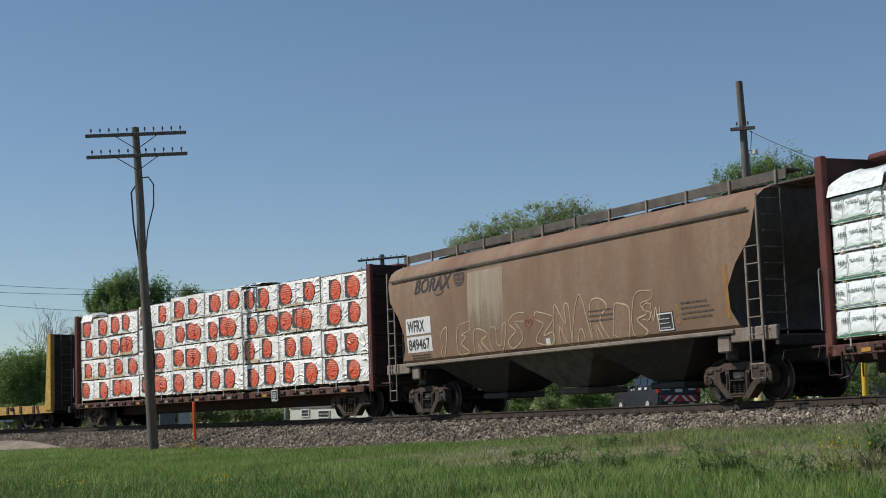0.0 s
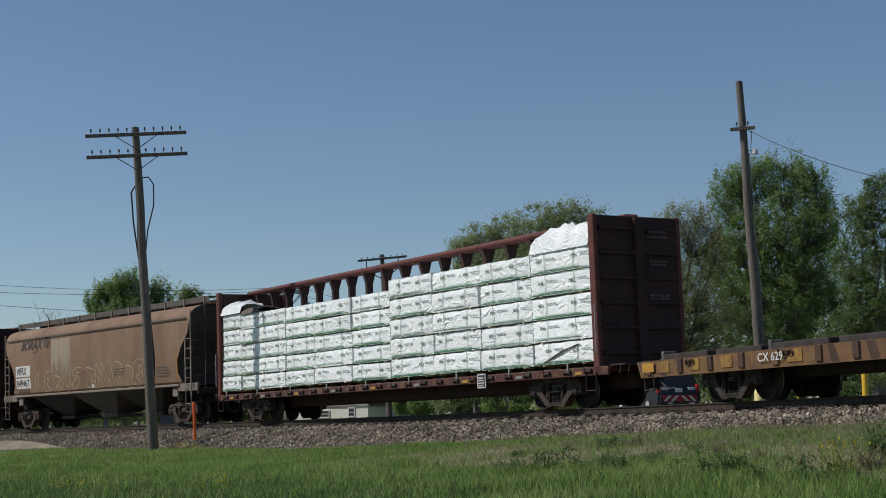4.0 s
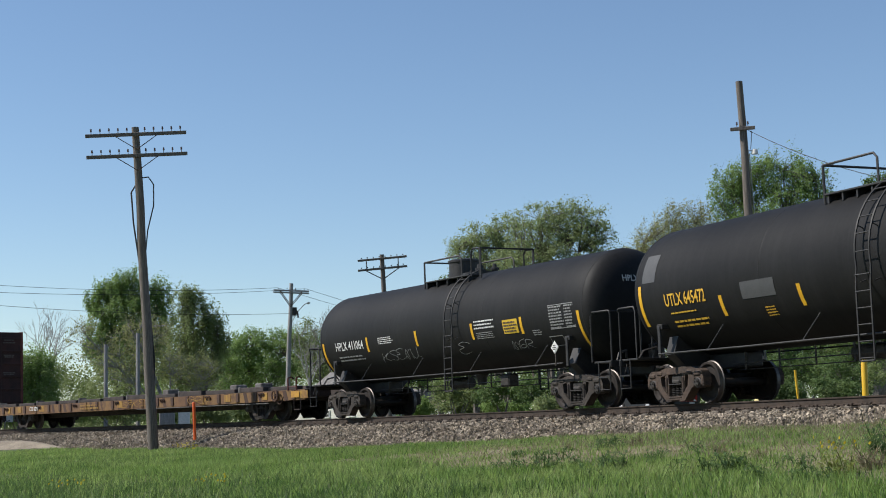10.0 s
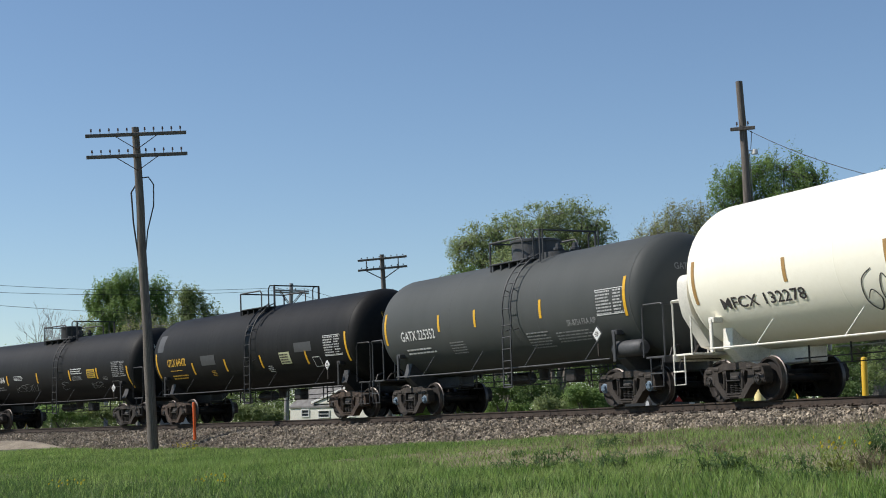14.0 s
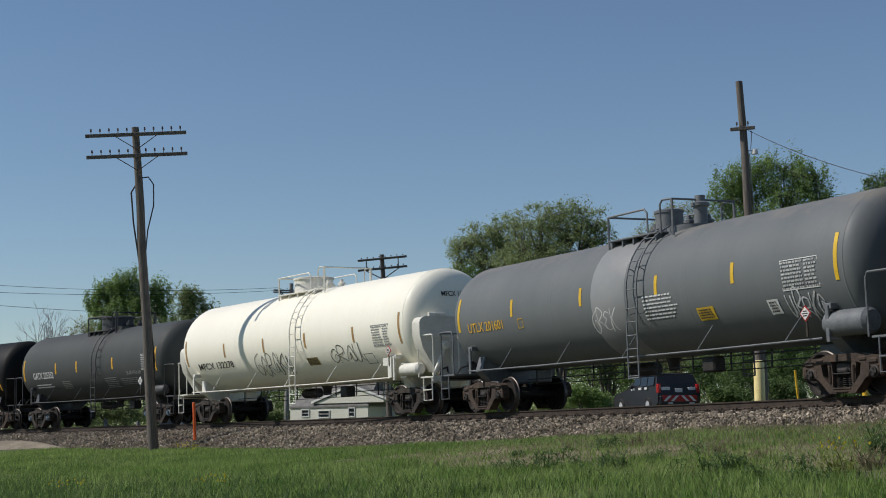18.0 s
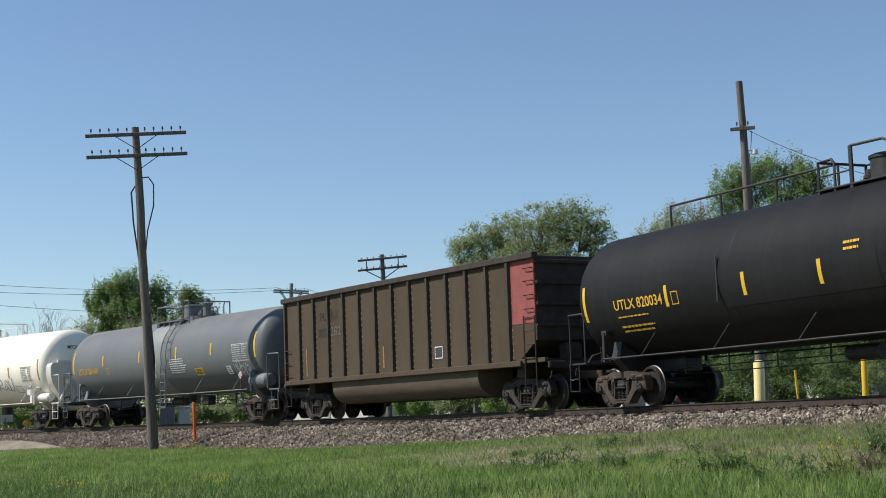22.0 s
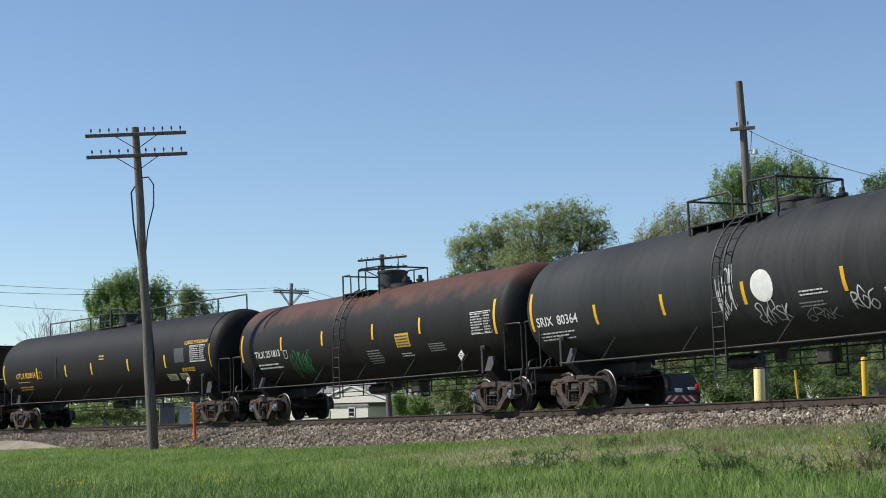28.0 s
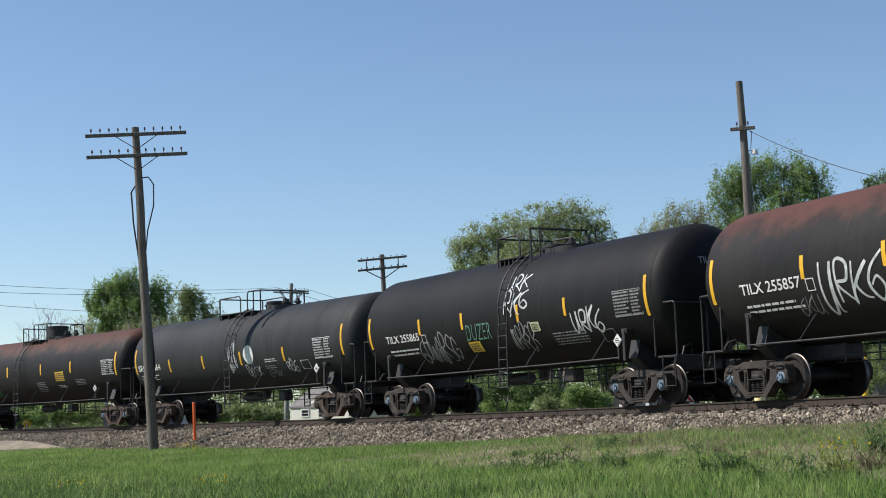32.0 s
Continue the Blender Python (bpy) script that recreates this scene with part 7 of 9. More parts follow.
def blades(name, n, keep, size, material, label, category, seed, lean=0.35, width=0.011, d0=11.0, d1=70.0):
    """Many bent blades over the field before the camera; keep gives the chance of a blade, size its height."""
    rnd = np.random.RandomState(seed)
    d = np.sqrt(rnd.uniform(d0 * d0, d1 * d1, n))
    a = np.radians(163.1 + rnd.uniform(-17.5, 17.5, n))
    x, y = d * np.cos(a), d * np.sin(a)
    s, u = line_many(x, y)
    ok = (u < -3.35 + 0.45 * ease((s + 48) / 22) + 0.22 * ease((s + 34) / 10) + 0.35 * patches(x, y, 2.4, 21) - 0.2) & ((s > -67) | (u < -5.8)) & (rnd.rand(n) < keep(x, y, s, u, d))
    x, y, s, u = x[ok], y[ok], s[ok], u[ok]
    m = len(x)
    h = size(rnd, x, y, s, u)
    z = ground_many(x, y) - 0.02
    a, b = rnd.uniform(0, 6.283, m), rnd.uniform(0, 6.283, m)
    w = width * rnd.uniform(0.7, 1.4, m)
    l = rnd.uniform(0.1, lean, m) * h
    cx, cy, lx, ly = np.cos(a) * w, np.sin(a) * w, np.cos(b) * l, np.sin(b) * l
    V = np.stack([np.stack(q, 1) for q in ((x - cx, y - cy, z), (x + cx, y + cy, z), (x + lx * 0.35 + cx * 0.8, y + ly * 0.35 + cy * 0.8, z + h * 0.55), (x + lx * 0.35 - cx * 0.8, y + ly * 0.35 - cy * 0.8, z + h * 0.55), (x + lx, y + ly, z + h))], 1).reshape(-1, 3)
    o = 5 * np.arange(m)[:, None]
    loops = np.concatenate([o + (0, 1, 2, 3), o + (3, 2, 4)], 1).reshape(-1)
    me = bpy.data.meshes.new(name)
    me.vertices.add(5 * m)
    me.vertices.foreach_set("co", V.reshape(-1))
    me.loops.add(7 * m)
    me.loops.foreach_set("vertex_index", loops)
    me.polygons.add(2 * m)
    starts = (7 * np.arange(m)[:, None] + (0, 4)).reshape(-1)
    me.polygons.foreach_set("loop_start", starts)
    me.update(calc_edges=True)
    me.materials.append(material)
    return tagged(new(name, me), label, category, kind="stuff")


def build_grass():
    def lush(x, y, s, u, d):
        return np.maximum(0.30, 1 - 0.9 * dryness(x, y, s, u)) * np.minimum(1, 24 / d) * (1 - 0.8 * ease((-u - 10) / 5))

    def lush_h(rnd, x, y, s, u):
        near = ease((-u - 3.2) / 3.0)
        dr = dryness(x, y, s, u)
        return (0.06 + 0.09 * near * (1 - 0.7 * dr) + 0.06 * (1 - 0.6 * dr) * patches(x, y, 1.6, 2)) * rnd.uniform(0.6, 1.25, len(x))

    blades("grass", 820000, lush, lush_h, GRASS, "dense fresh green field grass", "grass", 1, 0.6, 0.0056)

    def dark(x, y, s, u, d):
        return np.minimum(1, 0.30 + 0.35 * ease((-28 - s) / 14) + 0.8 * ease((-u - 10) / 5)) * np.maximum(patches(x, y, 0.9, 11), 0.7 * ease((-u - 10) / 5)) * (1 - dryness(x, y, s, u)) * np.minimum(1, 24 / d)

    blades("deep_grass", 380000, dark, lush_h, GRASS_DEEP, "darker green blades among the field grass", "grass", 5, 0.8, 0.0075)

    def dry(x, y, s, u, d):
        return np.maximum(0.05, 0.9 * dryness(x, y, s, u)) * np.minimum(1, 26 / d)

    blades("dry_grass", 330000, dry, lambda r, x, y, s, u: r.uniform(0.03, 0.13, len(x)), GRASS_DRY, "dry straw-coloured grass on the bank", "grass", 2, 1.8, 0.0065)

    def straw(x, y, s, u, d):
        edge = ease((u + 4.6) / 0.8) * (0.25 + 0.9 * patches(x, y, 1.7, 71) ** 2)
        return np.clip(edge + 0.22 * dryness(x, y, s, u) * patches(x, y, 2.6, 72) ** 2, 0, 1) * np.minimum(1, 26 / d)

    blades("straw_stalks", 60000, straw, lambda r, x, y, s, u: r.uniform(0.12, 0.32, len(x)), GRASS_DRY, "tall pale straw stalks along the ballast's edge", "grass", 7, 0.5, 0.005)

    def litter(x, y, s, u, d):
        return ease((dryness(x, y, s, u) - 0.35) / 0.3) * np.minimum(1, 26 / d)

    blades("dead_litter", 150000, litter, lambda r, x, y, s, u: r.uniform(0.02, 0.09, len(x)), LITTER, "flattened brown dead grass on the bare bank", "grass", 9, 3.5, 0.007)


# weeds on the bank: place in view, height, kind (0 dark, 1 yellow-green, 2 dead)
WEEDS = ((886, 836, 0.30, 0), (904, 842, 0.34, 0), (928, 840, 0.32, 0), (962, 822, 0.36, 0), (976, 838, 0.44, 0), (990, 818, 0.34, 0), (1016, 832, 0.26, 0), (1046, 850, 0.34, 0), (1060, 800, 0.28, 0), (1076, 798, 0.40, 0), (1094, 796, 0.36, 0), (1068, 836, 0.42, 0), (1084, 842, 0.38, 0), (1100, 840, 0.30, 0), (1148, 826, 0.34, 0),
         (1160, 818, 0.30, 0), (1250, 846, 0.34, 0), (1262, 838, 0.34, 0), (1284, 842, 0.40, 0), (1300, 836, 0.38, 0), (1314, 832, 0.34, 0), (1340, 850, 0.26, 0), (1426, 860, 0.34, 0), (1440, 862, 0.40, 0), (1472, 846, 0.42, 1), (1486, 848, 0.46, 1), (1500, 852, 0.34, 1), (1540, 806, 0.46, 0), (1552, 812, 0.60, 0), (1568, 810, 0.52, 0), (1536, 838, 0.42, 2), (1548, 836, 0.36, 2), (1350, 818, 0.22, 2), (1270, 812, 0.36, 2), (1132, 792, 0.30, 2), (1230, 800, 0.26, 0), (1196, 846, 0.28, 0), (918, 812, 0.24, 0), (1010, 800, 0.24, 2), (1400, 830, 0.24, 0))


def weed(x, y, hgt, seed, kind):
    """A clump of drooping lance-shaped leaves on splayed stalks, or a dead one of pale twigs."""
    rnd = random.Random(seed)
    lab = ("leafy dark green weed clump on the bank", "yellow-green leafy weed clump on the bank", "dead pale brown weed stalks on the bank")[kind]
    material = (WEED, WEED_PALE, GRASS_DRY)[kind]
    t = thing("weed", lab, "weed", "bank weeds", Matrix.Translation((x, y, ground_z(x, y))))
    st, lf = Geo(), Geo()
    for k in range(6 if kind < 2 else 16):
        a, l = rnd.uniform(0, 6.28), rnd.uniform(0.3, 0.85) * hgt
        o = Vector((rnd.gauss(0, 0.07), rnd.gauss(0, 0.07), -0.02))
        tip = o + Vector((math.cos(a) * l * 0.5, math.sin(a) * l * 0.5, l))
        st.tube([o, o.lerp(tip, 0.5) + Vector((0, 0, 0.04)), tip], [0.007, 0.006, 0.003], 4)
        if kind == 2:
            for _ in range(2):
                q = o.lerp(tip, rnd.uniform(0.4, 0.9))
                st.rod(q, q + Vector((rnd.uniform(-1, 1), rnd.uniform(-1, 1), rnd.uniform(0.2, 1))) * hgt * 0.25, 0.004, 3)
            continue
        for j in range(7):
            q = o.lerp(tip, rnd.uniform(0.15, 1.0))
            d = Vector((rnd.uniform(-1, 1), rnd.uniform(-1, 1), rnd.uniform(-0.1, 0.7))).normalized()
            w = d.cross(Vector((0, 0, 1))).normalized() * rnd.uniform(0.012, 0.024)
            l2 = rnd.uniform(0.07, 0.15)
            e = q + d * l2 - Vector((0, 0, 0.35 * l2))
            m = q + d * l2 * 0.5 + Vector((0, 0, 0.012))
            lf.add([q, m + w, e, m - w, m - Vector((0, 0, 0.008))], [(0, 1, 4), (1, 2, 4), (2, 3, 4), (3, 0, 4)])
    tagged(part("stalk", st, material, t), kind="stuff")
    if kind < 2:
        tagged(part("foliage", lf, material, t, smooth=0), kind="stuff")


def ground_hit(px, py):
    """Where the line of sight to a picture point meets the bank."""
    half = math.tan(radians(32.33) / 2)
    way = (VIEW.to_3x3() @ Vector(((2 * px / 1568 - 1) * half, (882 - 2 * py) / 1568 * half, -1))).normalized()
    d = 8.0
    while d < 70:
        p = EYE + way * d
        if p.z < ground_z(p.x, p.y):
            return p
        d += 0.1
    return EYE + way * 30


def sight(px, py, dist):
    """The place at a level distance along the line of sight to a picture point."""
    half = math.tan(radians(32.33) / 2)
    way = VIEW.to_3x3() @ Vector(((2 * px / 1568 - 1) * half, (882 - 2 * py) / 1568 * half, -1))
    return EYE + way * (dist / math.hypot(way.x, way.y))


def build_weeds():
    for k, (px, py, hgt, kind) in enumerate(WEEDS):
        p = ground_hit(px, py)
        weed(p.x, p.y, hgt, 100 + k, kind)
    fl = Geo()
    rnd = random.Random(8)
    for px, py in ((325, 800), (345, 806), (118, 878), (370, 874), (330, 803), (1475, 822)):
        p = ground_hit(px, py)
        for _ in range(14):
            q = p + Vector((rnd.uniform(-0.35, 0.35), rnd.uniform(-0.35, 0.35), 0.24 + rnd.uniform(-0.05, 0.08)))
            for k in range(2):
                a = rnd.uniform(0, 3.14)
                d = Vector((math.cos(a), math.sin(a), 0.3)) * 0.022
                fl.add([q - d, q + Vector((0, 0, 0.022)), q + d, q - Vector((0, 0, 0.022))], [(0, 1, 2, 3)])
    solid("yellow_flowers", fl, FLOWER, "scattered small yellow field flowers in the grass", "flowers", "stuff", smooth=0)


# ---- trees ----
PX = 2705.0          # picture points per radian of the lens


def leaf_mesh(name, centres, radii, per, size, material, seed, flat=0.8):
    """Many small three-cornered leaves scattered in clumps round the centres."""
    rnd = np.random.RandomState(seed)
    per, size = int(1.35 * per), 0.95 * size
    c = np.repeat(np.array(centres), per, axis=0)
    r = np.repeat(np.array(radii), per)
    n = len(c)
    d = rnd.normal(size=(n, 3))
    d /= np.linalg.norm(d, axis=1)[:, None]
    p = c + d * (r * rnd.rand(n) ** 0.5)[:, None] * (flat ** -0.4, flat ** -0.4, flat)
    nrm = rnd.normal(size=(n, 3)) * 0.55 + d * 0.9 + (0, -0.25, 0.5)
    nrm /= np.linalg.norm(nrm, axis=1)[:, None]
    u = np.cross(nrm, rnd.normal(size=(n, 3)))
    u /= np.linalg.norm(u, axis=1)[:, None]
    v = np.cross(nrm, u)
    s = (size * rnd.uniform(0.6, 1.4, n))[:, None]
    V = np.stack([p - u * s, p - v * s * 0.5 + u * s * 0.3, p + u * s * 0.8 + v * s * 0.6], 1).reshape(-1)
    me = bpy.data.meshes.new(name)
    me.vertices.add(3 * n)
    me.vertices.foreach_set("co", V)
    me.loops.add(3 * n)
    me.loops.foreach_set("vertex_index", np.arange(3 * n))
    me.polygons.add(n)
    me.polygons.foreach_set("loop_start", 3 * np.arange(n))
    me.update(calc_edges=True)
    me.materials.append(material)
    return me


def grown_tree(label, dist, foot, lobes, leaf, clumps, per, leaf_px, seed, stems=3, name="tree", group="trackside trees", bark=None, clump_px=16, twigs=2, fork=0.35, upright=0.9):
    """A tree drawn from the outline of its crown: lobes are (x, y, rx, ry) in picture points at a level distance.
    Stems rise from the foot to the lobes, branches reach for every clump of leaves."""
    rnd = random.Random(seed)
    if name == "tree":
        clumps, per, twigs = int(1.7 * clumps), int(per / 1.7), max(1, twigs - 1)
    k = dist / PX
    f = sight(foot[0], foot[1], dist)
    base = Vector((f.x, f.y, ground_z(f.x, f.y)))
    across = Vector((-f.y, f.x, 0)).normalized() * -1
    deep = Vector((f.x, f.y, 0)).normalized()
    t = thing(name, label, "tree" if name == "tree" else "bush", group, Matrix.Translation(base))
    height = max(sight(x, y - ry, dist).z for x, y, rx, ry in lobes) - base.z
    cents = []
    area = [rx * ry for x, y, rx, ry in lobes]
    for i, (x, y, rx, ry) in enumerate(lobes):
        o = sight(x, y, dist) - base
        for _ in range(max(3, int(clumps * area[i] / sum(area)))):
            d = Vector((rnd.gauss(0, 1), rnd.gauss(0, 1), rnd.gauss(0, 1))).normalized() * rnd.random() ** 0.4
            cents.append((o + across * d.x * rx * k + deep * d.y * rx * k * 0.9 + Vector((0, 0, d.z * ry * k)), i))
    # stems
    wood, br = Geo(), Geo()
    paths = []
    r0 = 0.012 * height + 0.03
    order = sorted(range(len(lobes)), key=lambda i: lobes[i][1])
    for j in range(stems):
        x, y, rx, ry = lobes[order[j % len(order)]]
        tip = sight(x + rnd.uniform(-0.3, 0.3) * rx, y - ry * 0.2, dist) - base
        start = Vector((rnd.uniform(-0.15, 0.15), rnd.uniform(-0.15, 0.15), -0.2))
        p1 = start.lerp(tip, fork) * 1.0
        p1.x *= 0.55
        p1.y *= 0.55
        pts = []
        for q in range(8):
            w = q / 7
            b = start.lerp(p1, w).lerp(p1.lerp(tip, w), w)
            b += Vector((rnd.uniform(-1, 1), rnd.uniform(-1, 1), 0)) * 0.012 * height * (0 if q in (0,) else 1)
            pts.append(b)
        wood.tube(pts, [r0 * (1 - 0.82 * q / 7) for q in range(8)], 6)
        paths.append(pts)
    for c, i in cents:
        best = None
        for pts in paths:
            for q, b in enumerate(pts):
                if b.z < c.z - 0.02 * height or q < 2:
                    l = (b - c).length + (0 if b.z < c.z else 2.0)
                    if q >= 1 and (best is None or l < best[0]):
                        best = (l, b)
        b = best[1]
        mid = b.lerp(c, 0.55) + Vector((rnd.uniform(-1, 1), rnd.uniform(-1, 1), rnd.uniform(-0.2, 0.8))) * 0.10 * best[0]
        rr = r0 * min(0.28, 0.05 + 0.05 * best[0])
        br.tube([b, mid, c], [rr, rr * 0.55, rr * 0.15], 4, False)
        for _ in range(twigs):
            e = c + Vector((rnd.gauss(0, 1), rnd.gauss(0, 1), rnd.gauss(0.5, 0.8))) * clump_px * k * 0.8
            br.tube([mid.lerp(c, rnd.uniform(0.3, 1.0)), e], [rr * 0.3, rr * 0.1], 3, False)
    part("trunk", wood, bark or BARK, t)
    part("branchwork", br, bark or BARK, t)
    if per:
        me = leaf_mesh("crown", [c for c, i in cents], [clump_px * k * rnd.uniform(0.6, 1.3) for c in cents], per, leaf_px * k / 2, leaf, seed, upright)
        ob = new("crown", me)
        ob.parent = t
    return t


def bare_tree(label, dist, foot, top, seed, bark=None, lean=0.0):
    """A leafless tree: a trunk that forks over and over into thin upward twigs, up to picture height top."""
    rnd = random.Random(seed)
    f = sight(foot[0], foot[1], dist)
    base = Vector((f.x, f.y, ground_z(f.x, f.y)))
    height = sight(foot[0], top, dist).z - base.z
    across = Vector((f.y, -f.x, 0)).normalized()
    t = thing("tree", label, "tree", "trackside trees", Matrix.Translation(base))
    wood, twig = Geo(), Geo()

    def grow(p, d, l, r, depth):
        side = Vector((rnd.gauss(0, 1), rnd.gauss(0, 1), rnd.gauss(0, 0.5)))
        m = p + d * l * 0.5 + side * l * 0.05
        e = p + d * l
        (wood if depth < 2 else twig).tube([p, m, e], [r, r * 0.85, r * 0.66], 6 if depth < 2 else 4, False)
        if depth == 6:
            return
        for k in range(3 if depth in (1, 2, 4) else 2):
            w = Vector((rnd.gauss(0, 1), rnd.gauss(0, 1), rnd.gauss(0.15, 0.6))).normalized()
            q = (d + w * rnd.uniform(0.35, 0.75) + Vector((0, 0, 0.10))).normalized()
            grow(p.lerp(e, rnd.uniform(0.7, 1.0)) if k else e, q, l * rnd.uniform(0.62, 0.84), max(r * 0.62, 0.014), depth + 1)

    grow(Vector((0, 0, -0.2)), (Vector((0, 0, 1)) + across * lean).normalized(), height * 0.36, 0.011 * height + 0.05, 0)
    tall = max(q[2] for q in twig.v)
    for g in (wood, twig):
        g.v = [(x * height / tall, y * height / tall, z * height / tall) for x, y, z in g.v]
    part("trunk", wood, bark or BARK, t)
    part("branchwork", twig, bark or BARK, t)
    return t


def build_trees():
    airy = "tall airy spring tree with a broad grey-green crown"
    grown_tree(airy, 86, (985, 730), [(955, 400, 70, 42), (1020, 388, 55, 38), (1050, 420, 38, 40), (990, 450, 85, 50), (930, 470, 60, 50), (1000, 540, 80, 60)], LEAF_AIRY, 430, 62, 4.6, 1, 6, clump_px=14)
    grown_tree(airy, 90, (900, 730), [(850, 430, 48, 36), (895, 412, 40, 34), (815, 450, 30, 30), (880, 480, 70, 50), (860, 560, 80, 60)], LEAF_AIRY, 340, 60, 4.6, 2, 5, clump_px=14)
    grown_tree("dense dark green tree with a rounded crown", 82, (845, 732), [(828, 505, 45, 36), (792, 525, 32, 36), (868, 540, 40, 40), (820, 560, 50, 30), (820, 630, 60, 50)], LEAF_C, 260, 80, 4.8, 3, 4, clump_px=14)
    grown_tree("thin green understorey tree behind the track", 92, (1080, 730), [(1060, 500, 50, 50), (1100, 470, 26, 40), (1040, 560, 60, 50), (1100, 560, 50, 60), (1080, 640, 60, 50)], LEAF_C, 260, 56, 4.6, 4, 5, clump_px=14, twigs=3)
    grown_tree("yellow-green budding tree with fine upright twigs", 80, (1190, 728), [(1190, 408, 42, 46), (1148, 440, 42, 46), (1228, 408, 46, 58), (1262, 440, 40, 60), (1120, 480, 34, 50), (1190, 510, 90, 80), (1140, 560, 60, 70), (1240, 570, 80, 70), (1190, 640, 100, 50)], LEAF_Y, 760, 58, 3.8, 5, 8, clump_px=13, twigs=4, upright=1.5)
    grown_tree("tall green tree with many upright limbs", 84, (1370, 725), [(1390, 310, 48, 44), (1330, 318, 46, 44), (1440, 330, 34, 44), (1290, 345, 40, 50), (1460, 400, 30, 60), (1385, 400, 90, 70), (1310, 450, 70, 70), (1420, 480, 70, 70), (1360, 550, 100, 70), (1370, 640, 110, 50)], LEAF_A, 980, 74, 4.6, 6, 8, clump_px=14, upright=1.4)
    # LEAF_C puts this crown's shading into its leaf colour.
    grown_tree("green tree with open crown and bare lower limbs", 74, (1560, 722), [(1555, 350, 36, 46), (1600, 350, 50, 50), (1512, 385, 42, 44), (1575, 430, 60, 50), (1510, 460, 40, 60), (1550, 540, 60, 60), (1500, 600, 60, 60)], LEAF_C, 420, 56, 5.0, 7, 6, clump_px=14)
    grown_tree("dark understorey tree beside the access road", 86, (1480, 722), [(1470, 540, 50, 50), (1530, 560, 50, 60), (1430, 580, 50, 50), (1590, 560, 50, 60), (1500, 640, 90, 40)], LEAF_C, 280, 60, 4.8, 8, 4, clump_px=14)
    grown_tree("green tree at the edge of the woods", 72, (1680, 720), [(1660, 380, 60, 60), (1690, 460, 70, 70), (1650, 560, 60, 60)], LEAF_A, 150, 36, 7, 9, 4)
    # towards the town
    grown_tree("bright green maple beyond the line", 122, (225, 742), [(175, 530, 24, 30), (200, 512, 26, 30), (236, 506, 28, 28), (280, 522, 24, 28), (215, 560, 62, 40), (262, 575, 50, 44), (190, 605, 50, 40), (240, 630, 70, 44)], LEAF_A, 520, 80, 4.4, 10, 6, clump_px=10, upright=1.9)
    grown_tree("olive green tree beyond the line", 118, (345, 742), [(325, 530, 22, 24), (345, 545, 26, 34), (378, 570, 26, 30), (340, 590, 46, 40), (385, 610, 26, 34), (335, 645, 62, 50)], LEAF_B, 340, 64, 4.4, 11, 5, clump_px=10, twigs=3, upright=1.9)
    grown_tree("half-bare brushy tree with pale twigs", 108, (300, 744), [(200, 640, 40, 40), (250, 650, 46, 44), (310, 650, 46, 44), (365, 660, 36, 40), (150, 600, 30, 46), (250, 590, 60, 40)], LEAF_Y, 260, 20, 4.4, 12, 7, clump_px=13, twigs=5, bark=POLE_GREY, upright=1.5)
    bare_tree("bare tree with thin grey branches", 135, (88, 748), 530, 13, POLE_GREY)
    grown_tree("round leafy green bush beyond the track", 105, (35, 752), [(65, 645, 36, 32), (20, 655, 46, 30), (70, 668, 36, 36), (10, 690, 50, 40), (60, 705, 50, 34)], LEAF_A, 230, 66, 4.6, 14, 5, clump_px=13, upright=1.6)
    grown_tree("distant green tree near the houses", 160, (450, 742), [(440, 606, 36, 24), (500, 606, 40, 26), (412, 650, 40, 40), (470, 660, 60, 40)], LEAF_A, 260, 60, 4.4, 15, 5, clump_px=12)
    grown_tree("distant half-leafed tree near the houses", 158, (600, 742), [(560, 630, 46, 44), (620, 630, 46, 44), (660, 645, 36, 40), (540, 600, 24, 36)], LEAF_B, 240, 36, 4.2, 16, 6, clump_px=13, twigs=3)
    bare_tree("bare tall tree with brown-grey limbs", 150, (590, 742), 536, 17)
    bare_tree("bare tall tree with brown-grey limbs", 150, (612, 742), 548, 27, lean=0.22)
    bare_tree("low bare tree with thin grey limbs", 152, (545, 742), 565, 31, POLE_GREY, lean=-0.06)
    grown_tree("distant green tree near the houses", 140, (735, 740), [(725, 605, 40, 24), (768, 588, 26, 24), (700, 650, 46, 36), (755, 650, 44, 40)], LEAF_A, 300, 60, 4.4, 19, 5, clump_px=12)
    grown_tree("green tree at the edge of the clearing", 120, (-60, 752), [(-60, 610, 50, 50), (-90, 680, 60, 50)], LEAF_A, 100, 36, 6.5, 20, 4)
    # leafy thickets that close the gaps between the trunks; LEAF_C puts tree shade into the colour
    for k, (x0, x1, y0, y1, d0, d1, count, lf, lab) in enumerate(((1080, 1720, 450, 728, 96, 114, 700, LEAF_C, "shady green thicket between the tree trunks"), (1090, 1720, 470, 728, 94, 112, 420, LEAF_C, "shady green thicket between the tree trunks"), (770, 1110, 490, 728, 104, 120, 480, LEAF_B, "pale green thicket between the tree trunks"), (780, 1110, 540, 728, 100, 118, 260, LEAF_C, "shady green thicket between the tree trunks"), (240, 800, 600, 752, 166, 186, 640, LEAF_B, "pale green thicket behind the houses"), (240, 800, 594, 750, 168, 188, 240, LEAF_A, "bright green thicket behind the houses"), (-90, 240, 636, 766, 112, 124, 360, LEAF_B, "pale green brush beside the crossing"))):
        rnd = random.Random(300 + k)
        cents, rad = [], []
